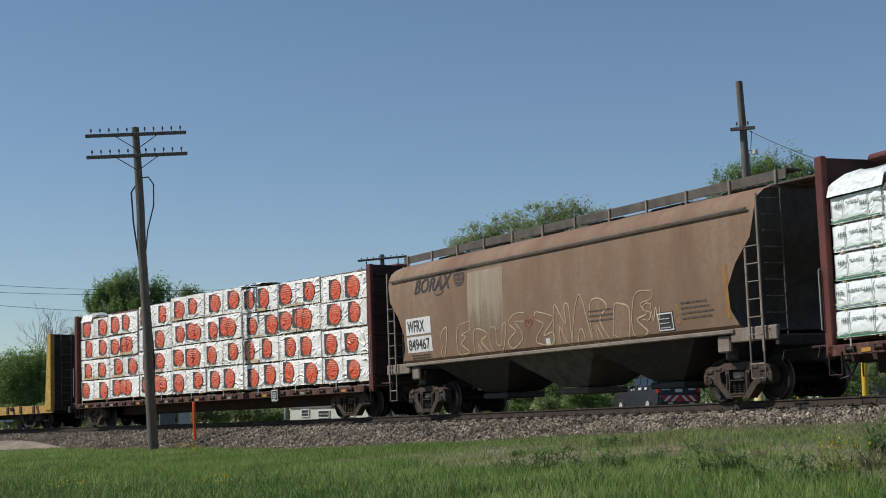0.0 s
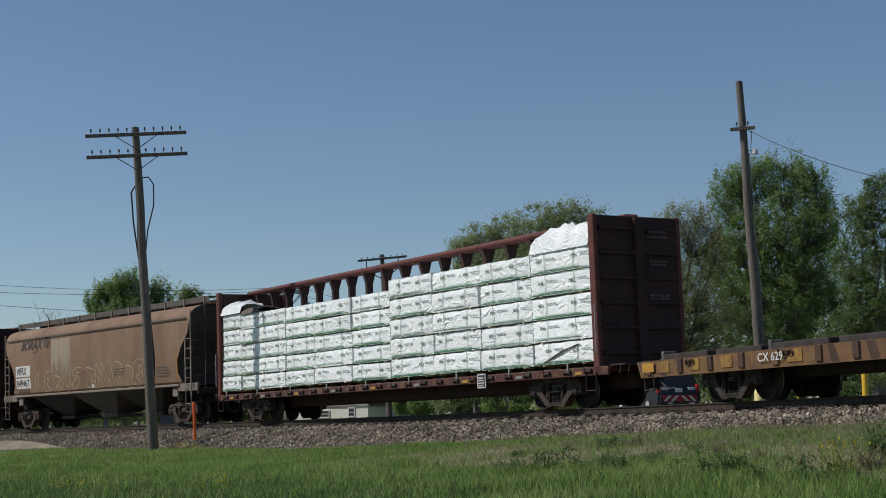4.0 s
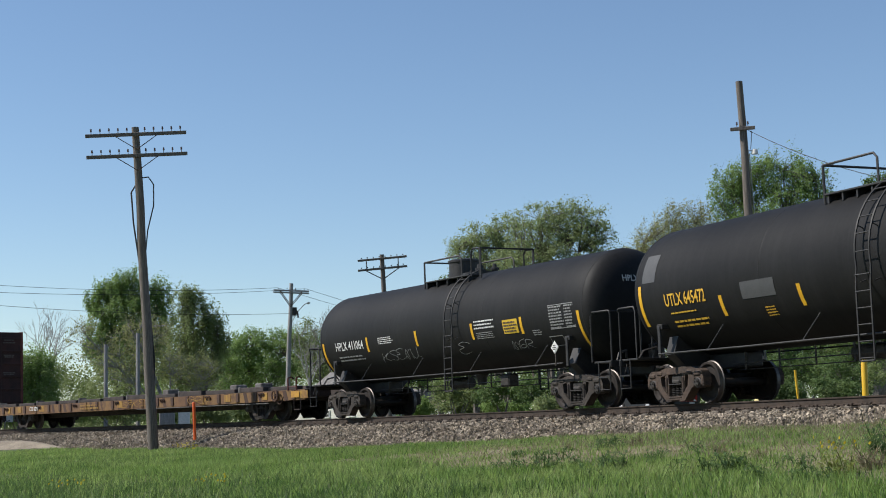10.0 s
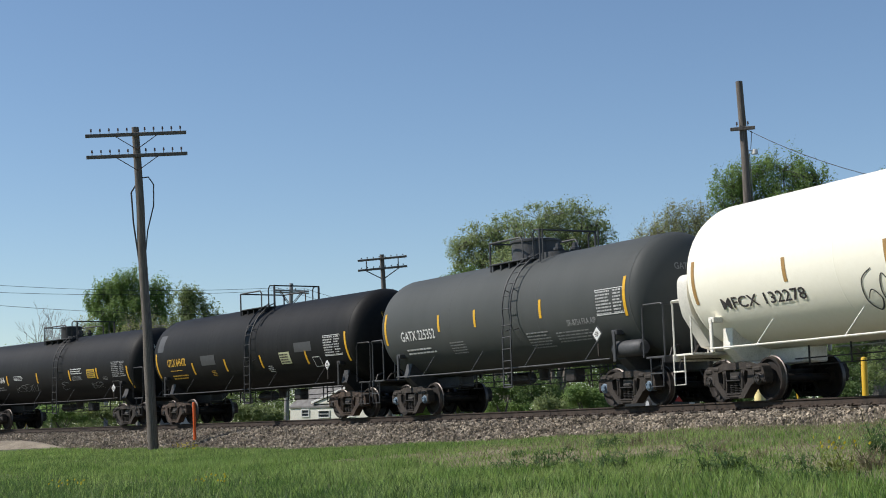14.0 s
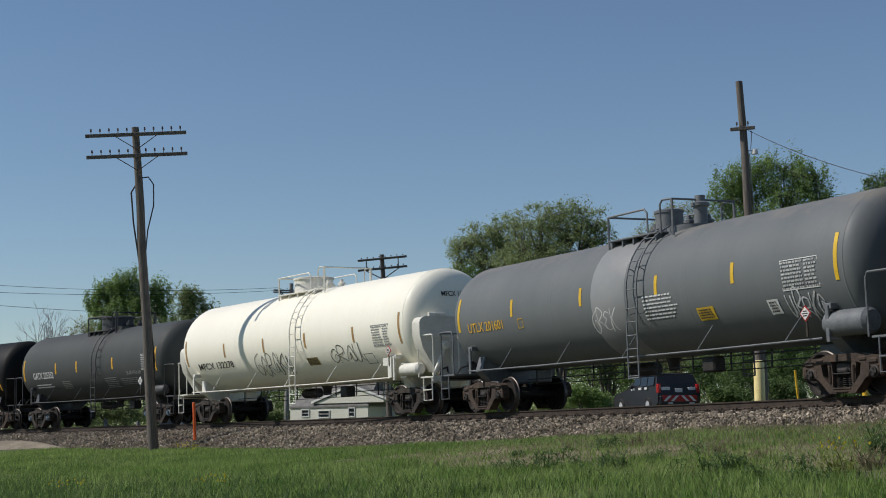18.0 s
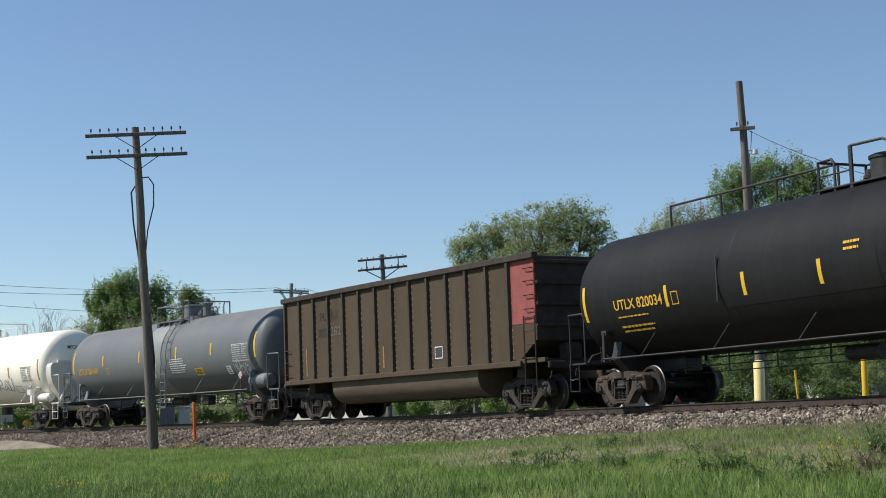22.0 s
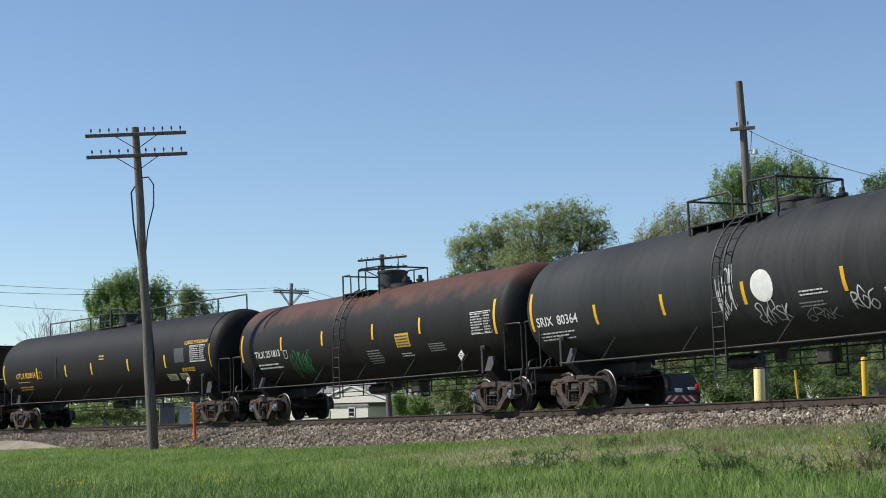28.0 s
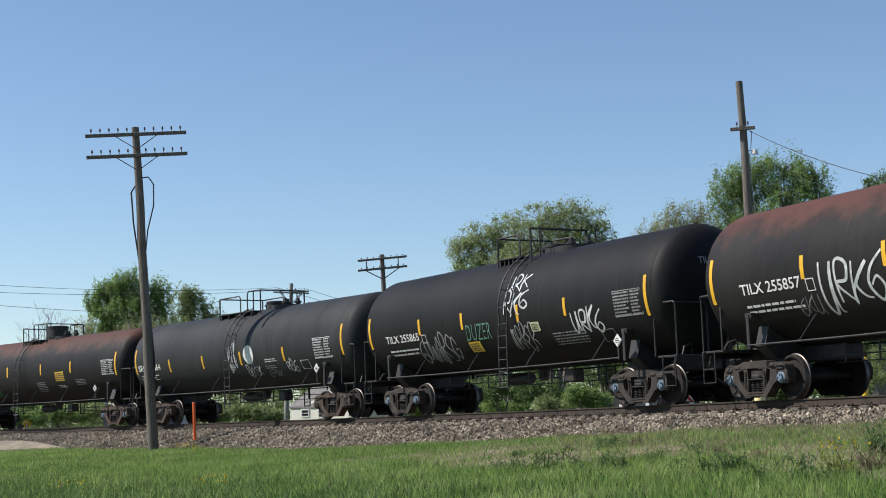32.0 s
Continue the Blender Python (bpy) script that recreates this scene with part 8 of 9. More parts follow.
        while len(cents) < count:
            px = rnd.uniform(x0, x1)
            top = y0 + 34 * noise.noise((px * 0.018, k, 0)) + 14 * noise.noise((px * 0.06, k, 3))
            py = top + (y1 - top) * rnd.random()
            d = rnd.uniform(d0, d1)
            cents.append(sight(px, py, d))
            rad.append(rnd.uniform(10, 20) * d / PX)
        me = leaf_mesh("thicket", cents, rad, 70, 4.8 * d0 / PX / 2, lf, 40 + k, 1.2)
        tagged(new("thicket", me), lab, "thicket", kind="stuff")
    # low growth; on the right LEAF_C darkens it for the shade of the trees
    k = 0
    for x, y, rx, ry, d, lf in ((1035, 700, 40, 24, 60, LEAF_A), (1056, 708, 20, 16, 61, LEAF_A), (960, 692, 50, 30, 72, LEAF_C), (890, 690, 50, 30, 76, LEAF_C), (810, 690, 50, 32, 80, LEAF_B), (1150, 665, 60, 40, 74, LEAF_C), (1260, 660, 60, 46, 72, LEAF_C), (1340, 655, 56, 46, 68, LEAF_C), (1430, 655, 60, 46, 66, LEAF_C), (1510, 660, 60, 46, 64, LEAF_C), (1590, 655, 60, 46, 62, LEAF_B), (1480, 690, 46, 24, 58, LEAF_C), (1385, 690, 40, 24, 60, LEAF_C),
                                (435, 728, 40, 12, 95, LEAF_B), (370, 732, 40, 12, 92, LEAF_B), (715, 715, 18, 20, 112, LEAF_A), (745, 718, 18, 16, 110, LEAF_A), (200, 728, 60, 16, 95, LEAF_B), (110, 730, 60, 16, 98, LEAF_A), (860, 620, 60, 40, 98, LEAF_C), (960, 610, 60, 44, 100, LEAF_C), (1060, 620, 60, 44, 98, LEAF_C), (780, 640, 50, 40, 100, LEAF_B), (30, 735, 60, 14, 96, LEAF_A), (280, 735, 50, 10, 98, LEAF_C), (470, 735, 30, 12, 100, LEAF_B), (830, 720, 50, 16, 84, LEAF_B), (900, 722, 50, 14, 78, LEAF_A), (980, 718, 40, 14, 70, LEAF_B), (1120, 712, 30, 14, 74, LEAF_C), (1290, 700, 40, 20, 66, LEAF_C)):
        grown_tree("leafy shrub beside the access road", d, (x, y + ry + 12), [(x - rx * 0.4, y, rx * 0.6, ry * 0.8), (x + rx * 0.4, y + ry * 0.2, rx * 0.6, ry * 0.7)], lf, 60, 64, 4.8, 60 + k, 4, "shrub", "trackside shrubs", clump_px=12, twigs=1)
        k += 1
    # far woods closing the view
    rnd = random.Random(77)
    cents = []
    for _ in range(2000):
        px = rnd.uniform(-150, 1720)
        top = 615 - 55 * smooth01((px - 720) / 120) + 40 * smooth01((430 - px) / 100) + 26 * noise.noise((px * 0.02, 0, 0))
        p = sight(px, top + (778 - top) * rnd.random() ** 0.8, rnd.uniform(190, 215))
        cents.append(p)
    me = leaf_mesh("far_woods", cents, [rnd.uniform(1.2, 2.2) for _ in cents], 36, 0.22, LEAF_B, 5)
    tagged(new("far_woods", me), "distant green woods closing the view", "woods", kind="stuff")


# ---- poles, wires and other trackside things ----
def slack_wire(a, b, sag, n=14):
    a, b = Vector(a), Vector(b)
    return [a.lerp(b, k / n) - Vector((0, 0, sag * 4 * (k / n) * (1 - k / n))) for k in range(n + 1)]


def wire(a, b, sag, r, label, category="cable"):
    g = Geo()
    g.tube(slack_wire(a, b, sag), r * 0.55, 5)
    return solid("overhead_wire", g, WIRE, label, category)


def telegraph_pole(px_foot, px_top, dist, arms, label, wood=None, r=(0.17, 0.12), turn=None, braces=True, drop=0.55, spread=0.21, pin=1.0, tilt=0.0):
    """A wooden pole from a foot to a top in the picture; arms are (height below top, length)."""
    wood = wood or POLE_WOOD
    f, tp = sight(*px_foot, dist), sight(*px_top, dist)
    z0 = ground_z(f.x, f.y)
    t = thing("utility_pole", label, "utility pole", "", Matrix.Translation((f.x, f.y, z0)))
    tip = tp - Vector((f.x, f.y, z0))
    g = Geo()
    n = 8
    g.tube([tip * (k / n) + Vector((0.02 * math.sin(k), 0.02 * math.cos(2 * k), 0)) - (Vector((0, 0, 0.4)) if k == 0 else Vector()) for k in range(n + 1)], [r[0] + (r[1] - r[0]) * k / n for k in range(n + 1)], 12)
    part("pole", g, wood, t)
    across = Vector((-f.y, f.x, 0)).normalized() * -1
    if turn is not None:
        across = Matrix.Rotation(turn, 3, "Z") @ across
    axis = tip.normalized()
    ax = (across - axis * across.dot(axis)).normalized()
    dp = axis.cross(ax)
    rot = Matrix((ax, dp, axis)).transposed() @ Matrix.Rotation(-tilt, 3, "Y")
    ax = rot @ Vector((1, 0, 0))
    for down, length, npin in arms:
        c = tip - axis * down - dp * (r[1] + 0.03)
        a = Geo()
        a.box(c, (length, 0.10, 0.12), 0.012, rot)
        arm = part("crossarm", a, wood, t)
        if braces:
            b = Geo()
            for sg in (-1, 1):
                b.rod(c + ax * sg * length * spread - axis * 0.05 - dp * 0.06, c - axis * drop - dp * 0.02, 0.016 if drop < 0.6 else 0.03, 5)
            part("brace", b, GLASS_INS, arm)
        for k in range(npin):
            w = (k + 0.5) / npin - 0.5
            if abs(w) < 0.03:
                continue
            q = Geo()
            o = c + ax * w * (length - 0.1) + axis * 0.05
            q.rod(o, o + axis * 0.12 * pin, 0.014, 5)
            q.rod(o + axis * 0.10 * pin, o + axis * 0.20 * pin, 0.036, 8, 0.028)
            part("insulator", q, GLASS_INS, arm)
    return t, tip, ax, axis, Vector((f.x, f.y, z0))


def build_poles():
    t, tip, ax, axis, o = telegraph_pole((272, 788), (240, 226), 55.0, ((0.28, 3.55, 11), (1.05, 3.55, 11)), "old leaning wooden telegraph pole with two crossarms", r=(0.19, 0.13))
    c = Geo()
    a = tip - axis * 1.85
    c.tube([a - ax * 0.05, a + ax * 0.35 + axis * 0.03, a + ax * 0.52 - axis * 0.25, a + ax * 0.48 - axis * 1.0, a + ax * 0.22 - axis * 1.9, a + ax * 0.12 - axis * 2.6], 0.025, 6)
    c.tube([a + axis * 0.6 - ax * 0.02, a - ax * 0.08 - axis * 0.2, a - ax * 0.28 - axis * 0.5, a - ax * 0.26 - axis * 1.6, a - ax * 0.12 - axis * 3.2, a + ax * 0.14 - axis * 5.0, a + ax * 0.20 - axis * 6.5, a + ax * 0.02 - axis * 8.8], 0.030, 6)
    part("hanging_cable", c, WIRE, t)
    # pole by the road with a lamp bracket and a service wire
    t, tip, ax, axis, o = telegraph_pole((1352, 735), (1308, 145), 54.0, ((1.72, 0.86, 2),), "tall weathered wooden pole with a short crossarm and lamp", wood=POLE_WOOD, r=(0.185, 0.12), braces=False)
    l = Geo()
    c = tip - axis * 2.5 + ax * 0.24
    l.rod(c - ax * 0.2, c + ax * 0.1, 0.02, 6)
    l.lathe([(c.z - 0.14, 0.02), (c.z - 0.13, 0.12), (c.z + 0.02, 0.10), (c.z + 0.06, 0.03)], 12, "z", (c.x + ax.x * 0.12, c.y + ax.y * 0.12, 0))
    part("lamp", l, WHITE, t)
    k = Geo()
    k.tube([tip - axis * 1.8 + ax * 0.30, tip - axis * 2.2 + ax * 0.26, tip - axis * 2.45 + ax * 0.22], 0.012, 5)
    k.tube([tip - axis * (2.6 + 1.2 * j) + ax * (0.17 + 0.006 * j) for j in range(8)], 0.018, 5)
    part("service_cable", k, POLE_GREY, t)
    wire(o + tip - axis * 1.78 + ax * 0.2, sight(1700, 338, 48), 0.35, 0.022, "black service wire slung from the wooden pole")
    # signal pole line beyond the cars
    t, tip, ax, axis, o = telegraph_pole((690, 742), (676, 451), 88.0, ((0.25, 2.85, 8), (0.82, 2.85, 8), (3.05, 1.56, 0), (3.62, 1.56, 0), (4.22, 1.56, 0)), "dark creosoted pole with stacked crossarms and a transformer", r=(0.18, 0.13), braces=False, pin=0.55, tilt=0.05)
    dp = axis.cross(ax)
    q = Geo()
    q.rod(tip - axis * 4.05 - ax * 0.40 - dp * 0.2, tip - axis * 3.70 - ax * 0.40 - dp * 0.2, 0.17, 12)
    q.rod(tip - axis * 4.10 - ax * 0.62 - dp * 0.2, tip - axis * 4.30 - ax * 0.62 - dp * 0.2, 0.10, 8)
    part("transformer", q, STEEL_DARK, t)
    for down, sz in ((5.55, (0.24, 0.18, 0.50)), (6.65, (0.34, 0.18, 0.22))):
        q = Geo()
        q.box(tip - axis * down - dp * 0.26, sz, 0.02)
        part("meter_box", q, WHITE, t)
    q = Geo()
    for sg in (-1, 1):
        q.rod(tip - axis * 0.25 + ax * 0.92 * sg - dp * 0.2, tip - axis * 0.85 + ax * 0.92 * sg - dp * 0.2, 0.03, 5)
        q.rod(tip - axis * 0.88 + ax * 0.95 * sg - dp * 0.2, tip - axis * 1.42 + ax * 0.06 * sg - dp * 0.15, 0.03, 5)
    q.rod(tip - axis * 3.05 - ax * 0.58 - dp * 0.2, tip - axis * 4.25 - ax * 0.58 - dp * 0.2, 0.03, 5)
    q.rod(tip - axis * 4.25 - ax * 0.40 - dp * 0.2, tip - axis * 5.0 - ax * 0.05 - dp * 0.15, 0.03, 5)
    part("brace", q, POLE_WOOD, t)
    q = Geo()
    q.tube([tip - axis * (3.0 + 0.8 * j) + ax * (0.20 + 0.05 * math.sin(j * 1.7)) for j in range(6)], 0.018, 5)
    part("down_cable", q, WIRE, t)
    # power line pole with street lamp
    t, tip, ax, axis, o2 = telegraph_pole((506, 745), (516, 502), 112.0, ((0.55, 2.6, 4), (0.70, 2.6, 0)), "grey wooden power pole with street lamp and transformer", wood=POLE_GREY, r=(0.20, 0.14), drop=1.05, spread=0.30, pin=0.7)
    q = Geo()
    q.rod(tip - axis * 2.35 + ax * 0.30, tip - axis * 1.75 + ax * 0.30, 0.17, 12)
    q.rod(tip - axis * 2.0 + ax * 0.50, tip - axis * 2.5 + ax * 0.58, 0.06, 8)
    part("transformer", q, STEEL_DARK, t)
    q = Geo()
    q.tube([tip - axis * 2.9 + ax * 0.1, tip - axis * 2.1 + ax * 0.5, tip - axis * 1.55 + ax * 0.95, tip - axis * 1.42 + ax * 1.15], 0.03, 6)
    q.box(tip - axis * 1.40 + ax * 1.28, (0.42, 0.2, 0.12), 0.04)
    part("street_lamp", q, POLE_GREY, t)
    head = o2 + tip
    for dx, dz, far, sag in ((-1.0, -0.35, (-220, 488), 0.5), (1.0, -0.35, (-220, 506), 0.5), (0.1, -2.2, (-220, 520), 0.5)):
        a = head + ax * dx + Vector((0, 0, dz))
        wire(a, sight(far[0], far[1], 100), sag, 0.025, "black power line between distant poles")
    for dx, dz, far in ((-1.0, -0.35, (1000, 632)), (1.0, -0.35, (1000, 622)), (0.1, -2.4, (1000, 650))):
        wire(head + ax * dx + Vector((0, 0, dz)), sight(far[0], far[1], 150), 0.5, 0.025, "black power line between distant poles")
    # plain grey posts among the trees
    for px, top, d in ((245, 590, 100), (188, 610, 104)):
        f, tp = sight(px, 742, d), sight(px - 1, top, d)
        g = Geo()
        z = ground_z(f.x, f.y)
        g.tube([(f.x, f.y, z - 0.3), (tp.x, tp.y, tp.z)], [0.15, 0.12], 10)
        solid("wooden_post", g, POLE_GREY, "plain grey wooden post standing among the trees", "post")
    # bright marker post beside the ballast
    f = sight(346, 788, 55.5)
    f.z = ground_z(f.x, f.y)
    tp = sight(343, 714, 55.5)
    g = Geo()
    g.tube([(f.x, f.y, f.z - 0.2), (tp.x, tp.y, tp.z)], 0.055, 10)
    g.rod((tp.x, tp.y, tp.z), (tp.x, tp.y, tp.z + 0.04), 0.06, 10, 0.03)
    solid("marker_post", g, ORANGE, "thin orange plastic marker post beside the ballast", "marker post")
    # bollards across the line
    for px, pt, base, top, d, r, lab in ((1346, 1344, 735, 638, 43, 0.15, "thick pale yellow bollard beside the access road"), (1533, 1530, 730, 632, 43, 0.085, "slender yellow steel bollard beside the access road")):
        f, tp = sight(px, base, d), sight(pt, top, d)
        z = ground_z(f.x, f.y)
        g = Geo()
        h = tp.z - z
        g.lathe([(-0.2, r), (h - 0.05, r), (h - 0.015, r * 0.85), (h, r * 0.4), (h, 0)], 16, "z")
        t = solid("bollard", g, YELLOW if r < 0.1 else surface("sun_bleached_yellow", (0.86, 0.74, 0.36), (0.78, 0.65, 0.27), 4, 0.6), lab, "bollard", group="bollards", m=Matrix.Translation((f.x, f.y, z)))
    f, tp = sight(1416, 735, 44), sight(1407, 655, 44)
    g = Geo()
    g.rod((f.x, f.y, ground_z(f.x, f.y)), (tp.x, tp.y, tp.z), 0.035, 8)
    solid("guy_guard", g, YELLOW, "thin leaning yellow guy-wire guard", "guy guard")


CAR_PAINT = surface("charcoal_car_paint", (0.018, 0.018, 0.019), (0.024, 0.024, 0.025), 3, 0.42, 0.0)
CAR_GLASS = plain("dark_car_glass", (0.015, 0.018, 0.02), 0.08)
RUBBER = plain("black_rubber", (0.02, 0.02, 0.02), 0.8)
RIM = plain("silver_rim", (0.62, 0.62, 0.62), 0.4, 0.3)
LAMP_RED = plain("red_lens", (0.45, 0.02, 0.02), 0.2)


def build_van():
    f = sight(1202, 735, 66)
    z = ground_z(f.x, f.y)
    az = radians(154.4 + 26.0)
    # local x points forward, y to its left; origin under the rear bumper's middle
    m = Matrix.Translation((f.x, f.y, z)) @ Matrix.Rotation(az, 4, "Z")
    van = thing("minivan", "dark charcoal minivan with a red and white chevron tailgate, parked", "minivan", "", m)
    prof = [(0.0, 0.42), (-0.06, 0.62), (-0.02, 0.95), (0.14, 1.30), (0.30, 1.62), (0.50, 1.70), (1.55, 1.72), (2.1, 1.66), (3.0, 1.10), (3.5, 1.00), (4.3, 0.88), (4.62, 0.70), (4.66, 0.46), (4.55, 0.32), (4.2, 0.28), (3.3, 0.28), (1.35, 0.28), (0.5, 0.28), (0.1, 0.32)]
    g = Geo()
    n = len(prof)
    rows = ((-0.98, 0.0), (-0.99, 0.03), (0.99, 0.03), (0.98, 0.0))
    vs = []
    for y, _ in rows:
        for x, q in prof:
            tuck = 0.16 * smooth01((q - 0.95) / 0.8)
            vs.append((x, y - math.copysign(tuck, y), q))
    fs = [(r * n + j, r * n + (j + 1) % n, (r + 1) * n + (j + 1) % n, (r + 1) * n + j) for r in range(3) for j in range(n)]
    fs += [tuple(range(n))[::-1], tuple(range(3 * n, 4 * n))]
    g.add(vs, fs)
    part("body", g, CAR_PAINT, van, smooth=0.5)
    w = Geo()
    w.add([(0.17, -0.78, 1.16 + 0.02), (0.17, 0.78, 1.18), (0.40, 0.70, 1.66), (0.40, -0.70, 1.66)], [(0, 1, 2, 3)])
    w.v = [(x - 0.10 + 0.03, y, q) for x, y, q in w.v]
    part("rear_window", w, CAR_GLASS, van)
    for sg in (-1, 1):
        for x0, x1 in ((0.45, 1.08), (1.14, 1.78), (1.84, 2.45)):
            s = Geo()
            s.box(((x0 + x1) / 2, sg * 0.905, 1.36), (x1 - x0, 0.03, 0.42 if x1 < 2 else 0.34), 0.06, Matrix.Rotation(sg * radians(11), 3, "X"))
            part("side_window", s, CAR_GLASS, van)
        for x in (0.95, 3.75):
            t = Geo()
            t.lathe([(-0.11, 0.20), (-0.11, 0.31), (-0.07, 0.34), (0.07, 0.34), (0.11, 0.31), (0.11, 0.20)], 20, "y", (x, sg * 0.92, 0.34))
            wheel = part("wheel", t, RUBBER, van)
            r = Geo()
            r.lathe([(sg * 0.05, 0.21), (sg * 0.10, 0.20), (sg * 0.10, 0.06), (sg * 0.12, 0.05), (sg * 0.12, 0.0)], 16, "y", (x, sg * 0.92, 0.34))
            part("rim", r, RIM, wheel)
        l = Geo()
        l.box((0.05, sg * 0.90, 1.02), (0.20, 0.15, 0.40), 0.03)
        part("tail_light", l, LAMP_RED, van)
        mi = Geo()
        mi.box((2.5, sg * 1.03, 1.14), (0.16, 0.18, 0.14), 0.03)
        part("mirror", mi, CAR_PAINT, van)
    b = Geo()
    b.box((-0.03, 0, 0.52), (0.17, 1.90, 0.44), 0.07)
    part("bumper", b, CAR_PAINT, van)
    c = Geo()
    c.box((-0.125, 0, 0.60), (0.02, 1.60, 0.26), 0.005)
    panel = part("chevron_panel", c, RED, van)
    for k in range(4):
        s = Geo()
        y = (-0.58, -0.24, 0.24, 0.58)[k]
        d = 0.13 if k < 2 else -0.13
        s.add([(-0.139, y - 0.07 - d, 0.48), (-0.139, y + 0.07 - d, 0.48), (-0.139, y + 0.07 + d, 0.72), (-0.139, y - 0.07 + d, 0.72)], [(0, 1, 2, 3)])
        part("stripe", s, WHITE, panel)
    for y, z, w, hh in ((0.60, 1.00, 0.40, 0.17), (0.0, 0.94, 0.34, 0.16), (-0.62, 1.00, 0.34, 0.17), (0.45, 0.40, 0.22, 0.06), (-0.55, 0.40, 0.22, 0.06)):
        p = Geo()
        p.box((0.0 + 0.25 * (z - 0.95), y, z), (0.06, w, hh), 0.008)
        part("white_marking", p, WHITE, van)
    for sg in (1,):
        p = Geo()
        for x, w in ((1.15, 0.25), (1.75, 0.30), (2.5, 0.35)):
            p.box((x, 0.985, 1.06), (w, 0.02, 0.10), 0.002)
        part("side_marking", p, WHITE, van)


SIDING = surface("pale_siding", (0.66, 0.64, 0.55), (0.60, 0.58, 0.49), 2, 0.7, 0, 0.15, 8, streak=(0.3, 0.3, 8))
SIDING_W = surface("white_siding", (0.80, 0.80, 0.78), (0.74, 0.74, 0.72), 2, 0.7, 0, 0.15, 8, streak=(0.3, 0.3, 8))
ROOF_GREY = surface("grey_shingle", (0.15, 0.14, 0.13), (0.22, 0.21, 0.20), 3, 0.9, 0, 0.3, 20)
ROOF_BROWN = surface("brown_shingle", (0.17, 0.12, 0.09), (0.23, 0.17, 0.13), 3, 0.9, 0, 0.3, 20)


def house(label, dist, x0, x1, eave, ridge, r0, r1, depth, wall, roof, windows, turn=0.0):
    """A house seen side on: picture span x0..x1, eave and ridge heights, ridge span r0..r1; windows are (x, w, y0, y1)."""
    a, b = sight(x0, eave, dist), sight(x1, eave, dist)
    ax = (b - a)
    ax.z = 0
    width = ax.length / math.cos(turn)
    mid = (a + b) / 2
    ax.normalize()
    ax = Matrix.Rotation(-turn, 3, "Z") @ ax
    a = Vector((mid.x, mid.y, a.z)) - ax * (width / 2)
    dp = Vector((-ax.y, ax.x, 0))
    if dp.dot(Vector((a.x, a.y, 0))) < 0:
        dp = -dp
    z0 = min(ground_z(a.x, a.y), ground_z(b.x, b.y)) - 0.2
    h = a.z - z0
    m = Matrix((ax, dp, Vector((0, 0, 1)))).transposed().to_4x4()
    m.translation = (a.x, a.y, z0)
    if m.determinant() < 0:
        m = m @ Matrix.Diagonal((1, 1, 1, 1))
    t = thing("house", label, "house", "houses beyond the line", m)
    k = dist / PX / math.cos(turn)
    rz = sight(r0, ridge, dist).z - z0
    g = Geo()
    wt = 0.2
    g.box((width / 2, wt / 2, h / 2), (width, wt, h), 0.01)
    g.box((width / 2, depth - wt / 2, h / 2), (width, wt, h), 0.01)
    g.box((wt / 2, depth / 2, h / 2), (wt, depth - 2 * wt, h), 0.01)
    g.box((width - wt / 2, depth / 2, h / 2), (wt, depth - 2 * wt, h), 0.01)
    part("wall", g, wall, t)
    q = Geo()
    e = 0.10
    ra, rb = (r0 - x0) * k, (r1 - x0) * k
    vs = [(-e, -e, h - 0.05), (width + e, -e, h - 0.05), (width + e, depth + e, h - 0.05), (-e, depth + e, h - 0.05), (ra, depth / 2, rz), (rb, depth / 2, rz), (-e, -e, h - 0.2), (width + e, -e, h - 0.2), (width + e, depth + e, h - 0.2), (-e, depth + e, h - 0.2)]
    q.add(vs, [(0, 1, 5, 4), (1, 2, 5), (2, 3, 4, 5), (3, 0, 4), (0, 6, 7, 1), (1, 7, 8, 2), (2, 8, 9, 3), (3, 9, 6, 0), (6, 9, 8, 7)])
    rf = part("roof", q, roof, t, smooth=0)
    for wx in (0.35, 0.7):
        v = Geo()
        c = Vector((ra + (rb - ra) * wx, depth * 0.32, h + (rz - h) * 0.66))
        v.box(c, (0.35, 0.3, 0.25), 0.03)
        part("roof_vent", v, WHITE, rf)
    for wx, ww, y0, y1 in windows:
        px, wid = (wx - x0) * k, ww * k
        zt, zb = sight(wx, y0, dist).z - z0, sight(wx, y1, dist).z - z0
        fr = Geo()
        d = 0.09
        for c, s in (((px, -0.03, zt), (wid + 2 * d, 0.10, d)), ((px, -0.03, zb), (wid + 2 * d, 0.12, d)), ((px - wid / 2 - d / 2, -0.03, (zt + zb) / 2), (d, 0.10, zt - zb)), ((px + wid / 2 + d / 2, -0.03, (zt + zb) / 2), (d, 0.10, zt - zb)), ((px, -0.03, (zt + zb) / 2), (wid, 0.06, 0.05))):
            fr.box(c, s, 0.008)
        win = part("window", fr, WHITE, t)
        pn = Geo()
        pn.box((px, -0.004, (zt + zb) / 2), (wid, 0.02, zt - zb), 0)
        part("pane", pn, CAR_GLASS, win)
    return t


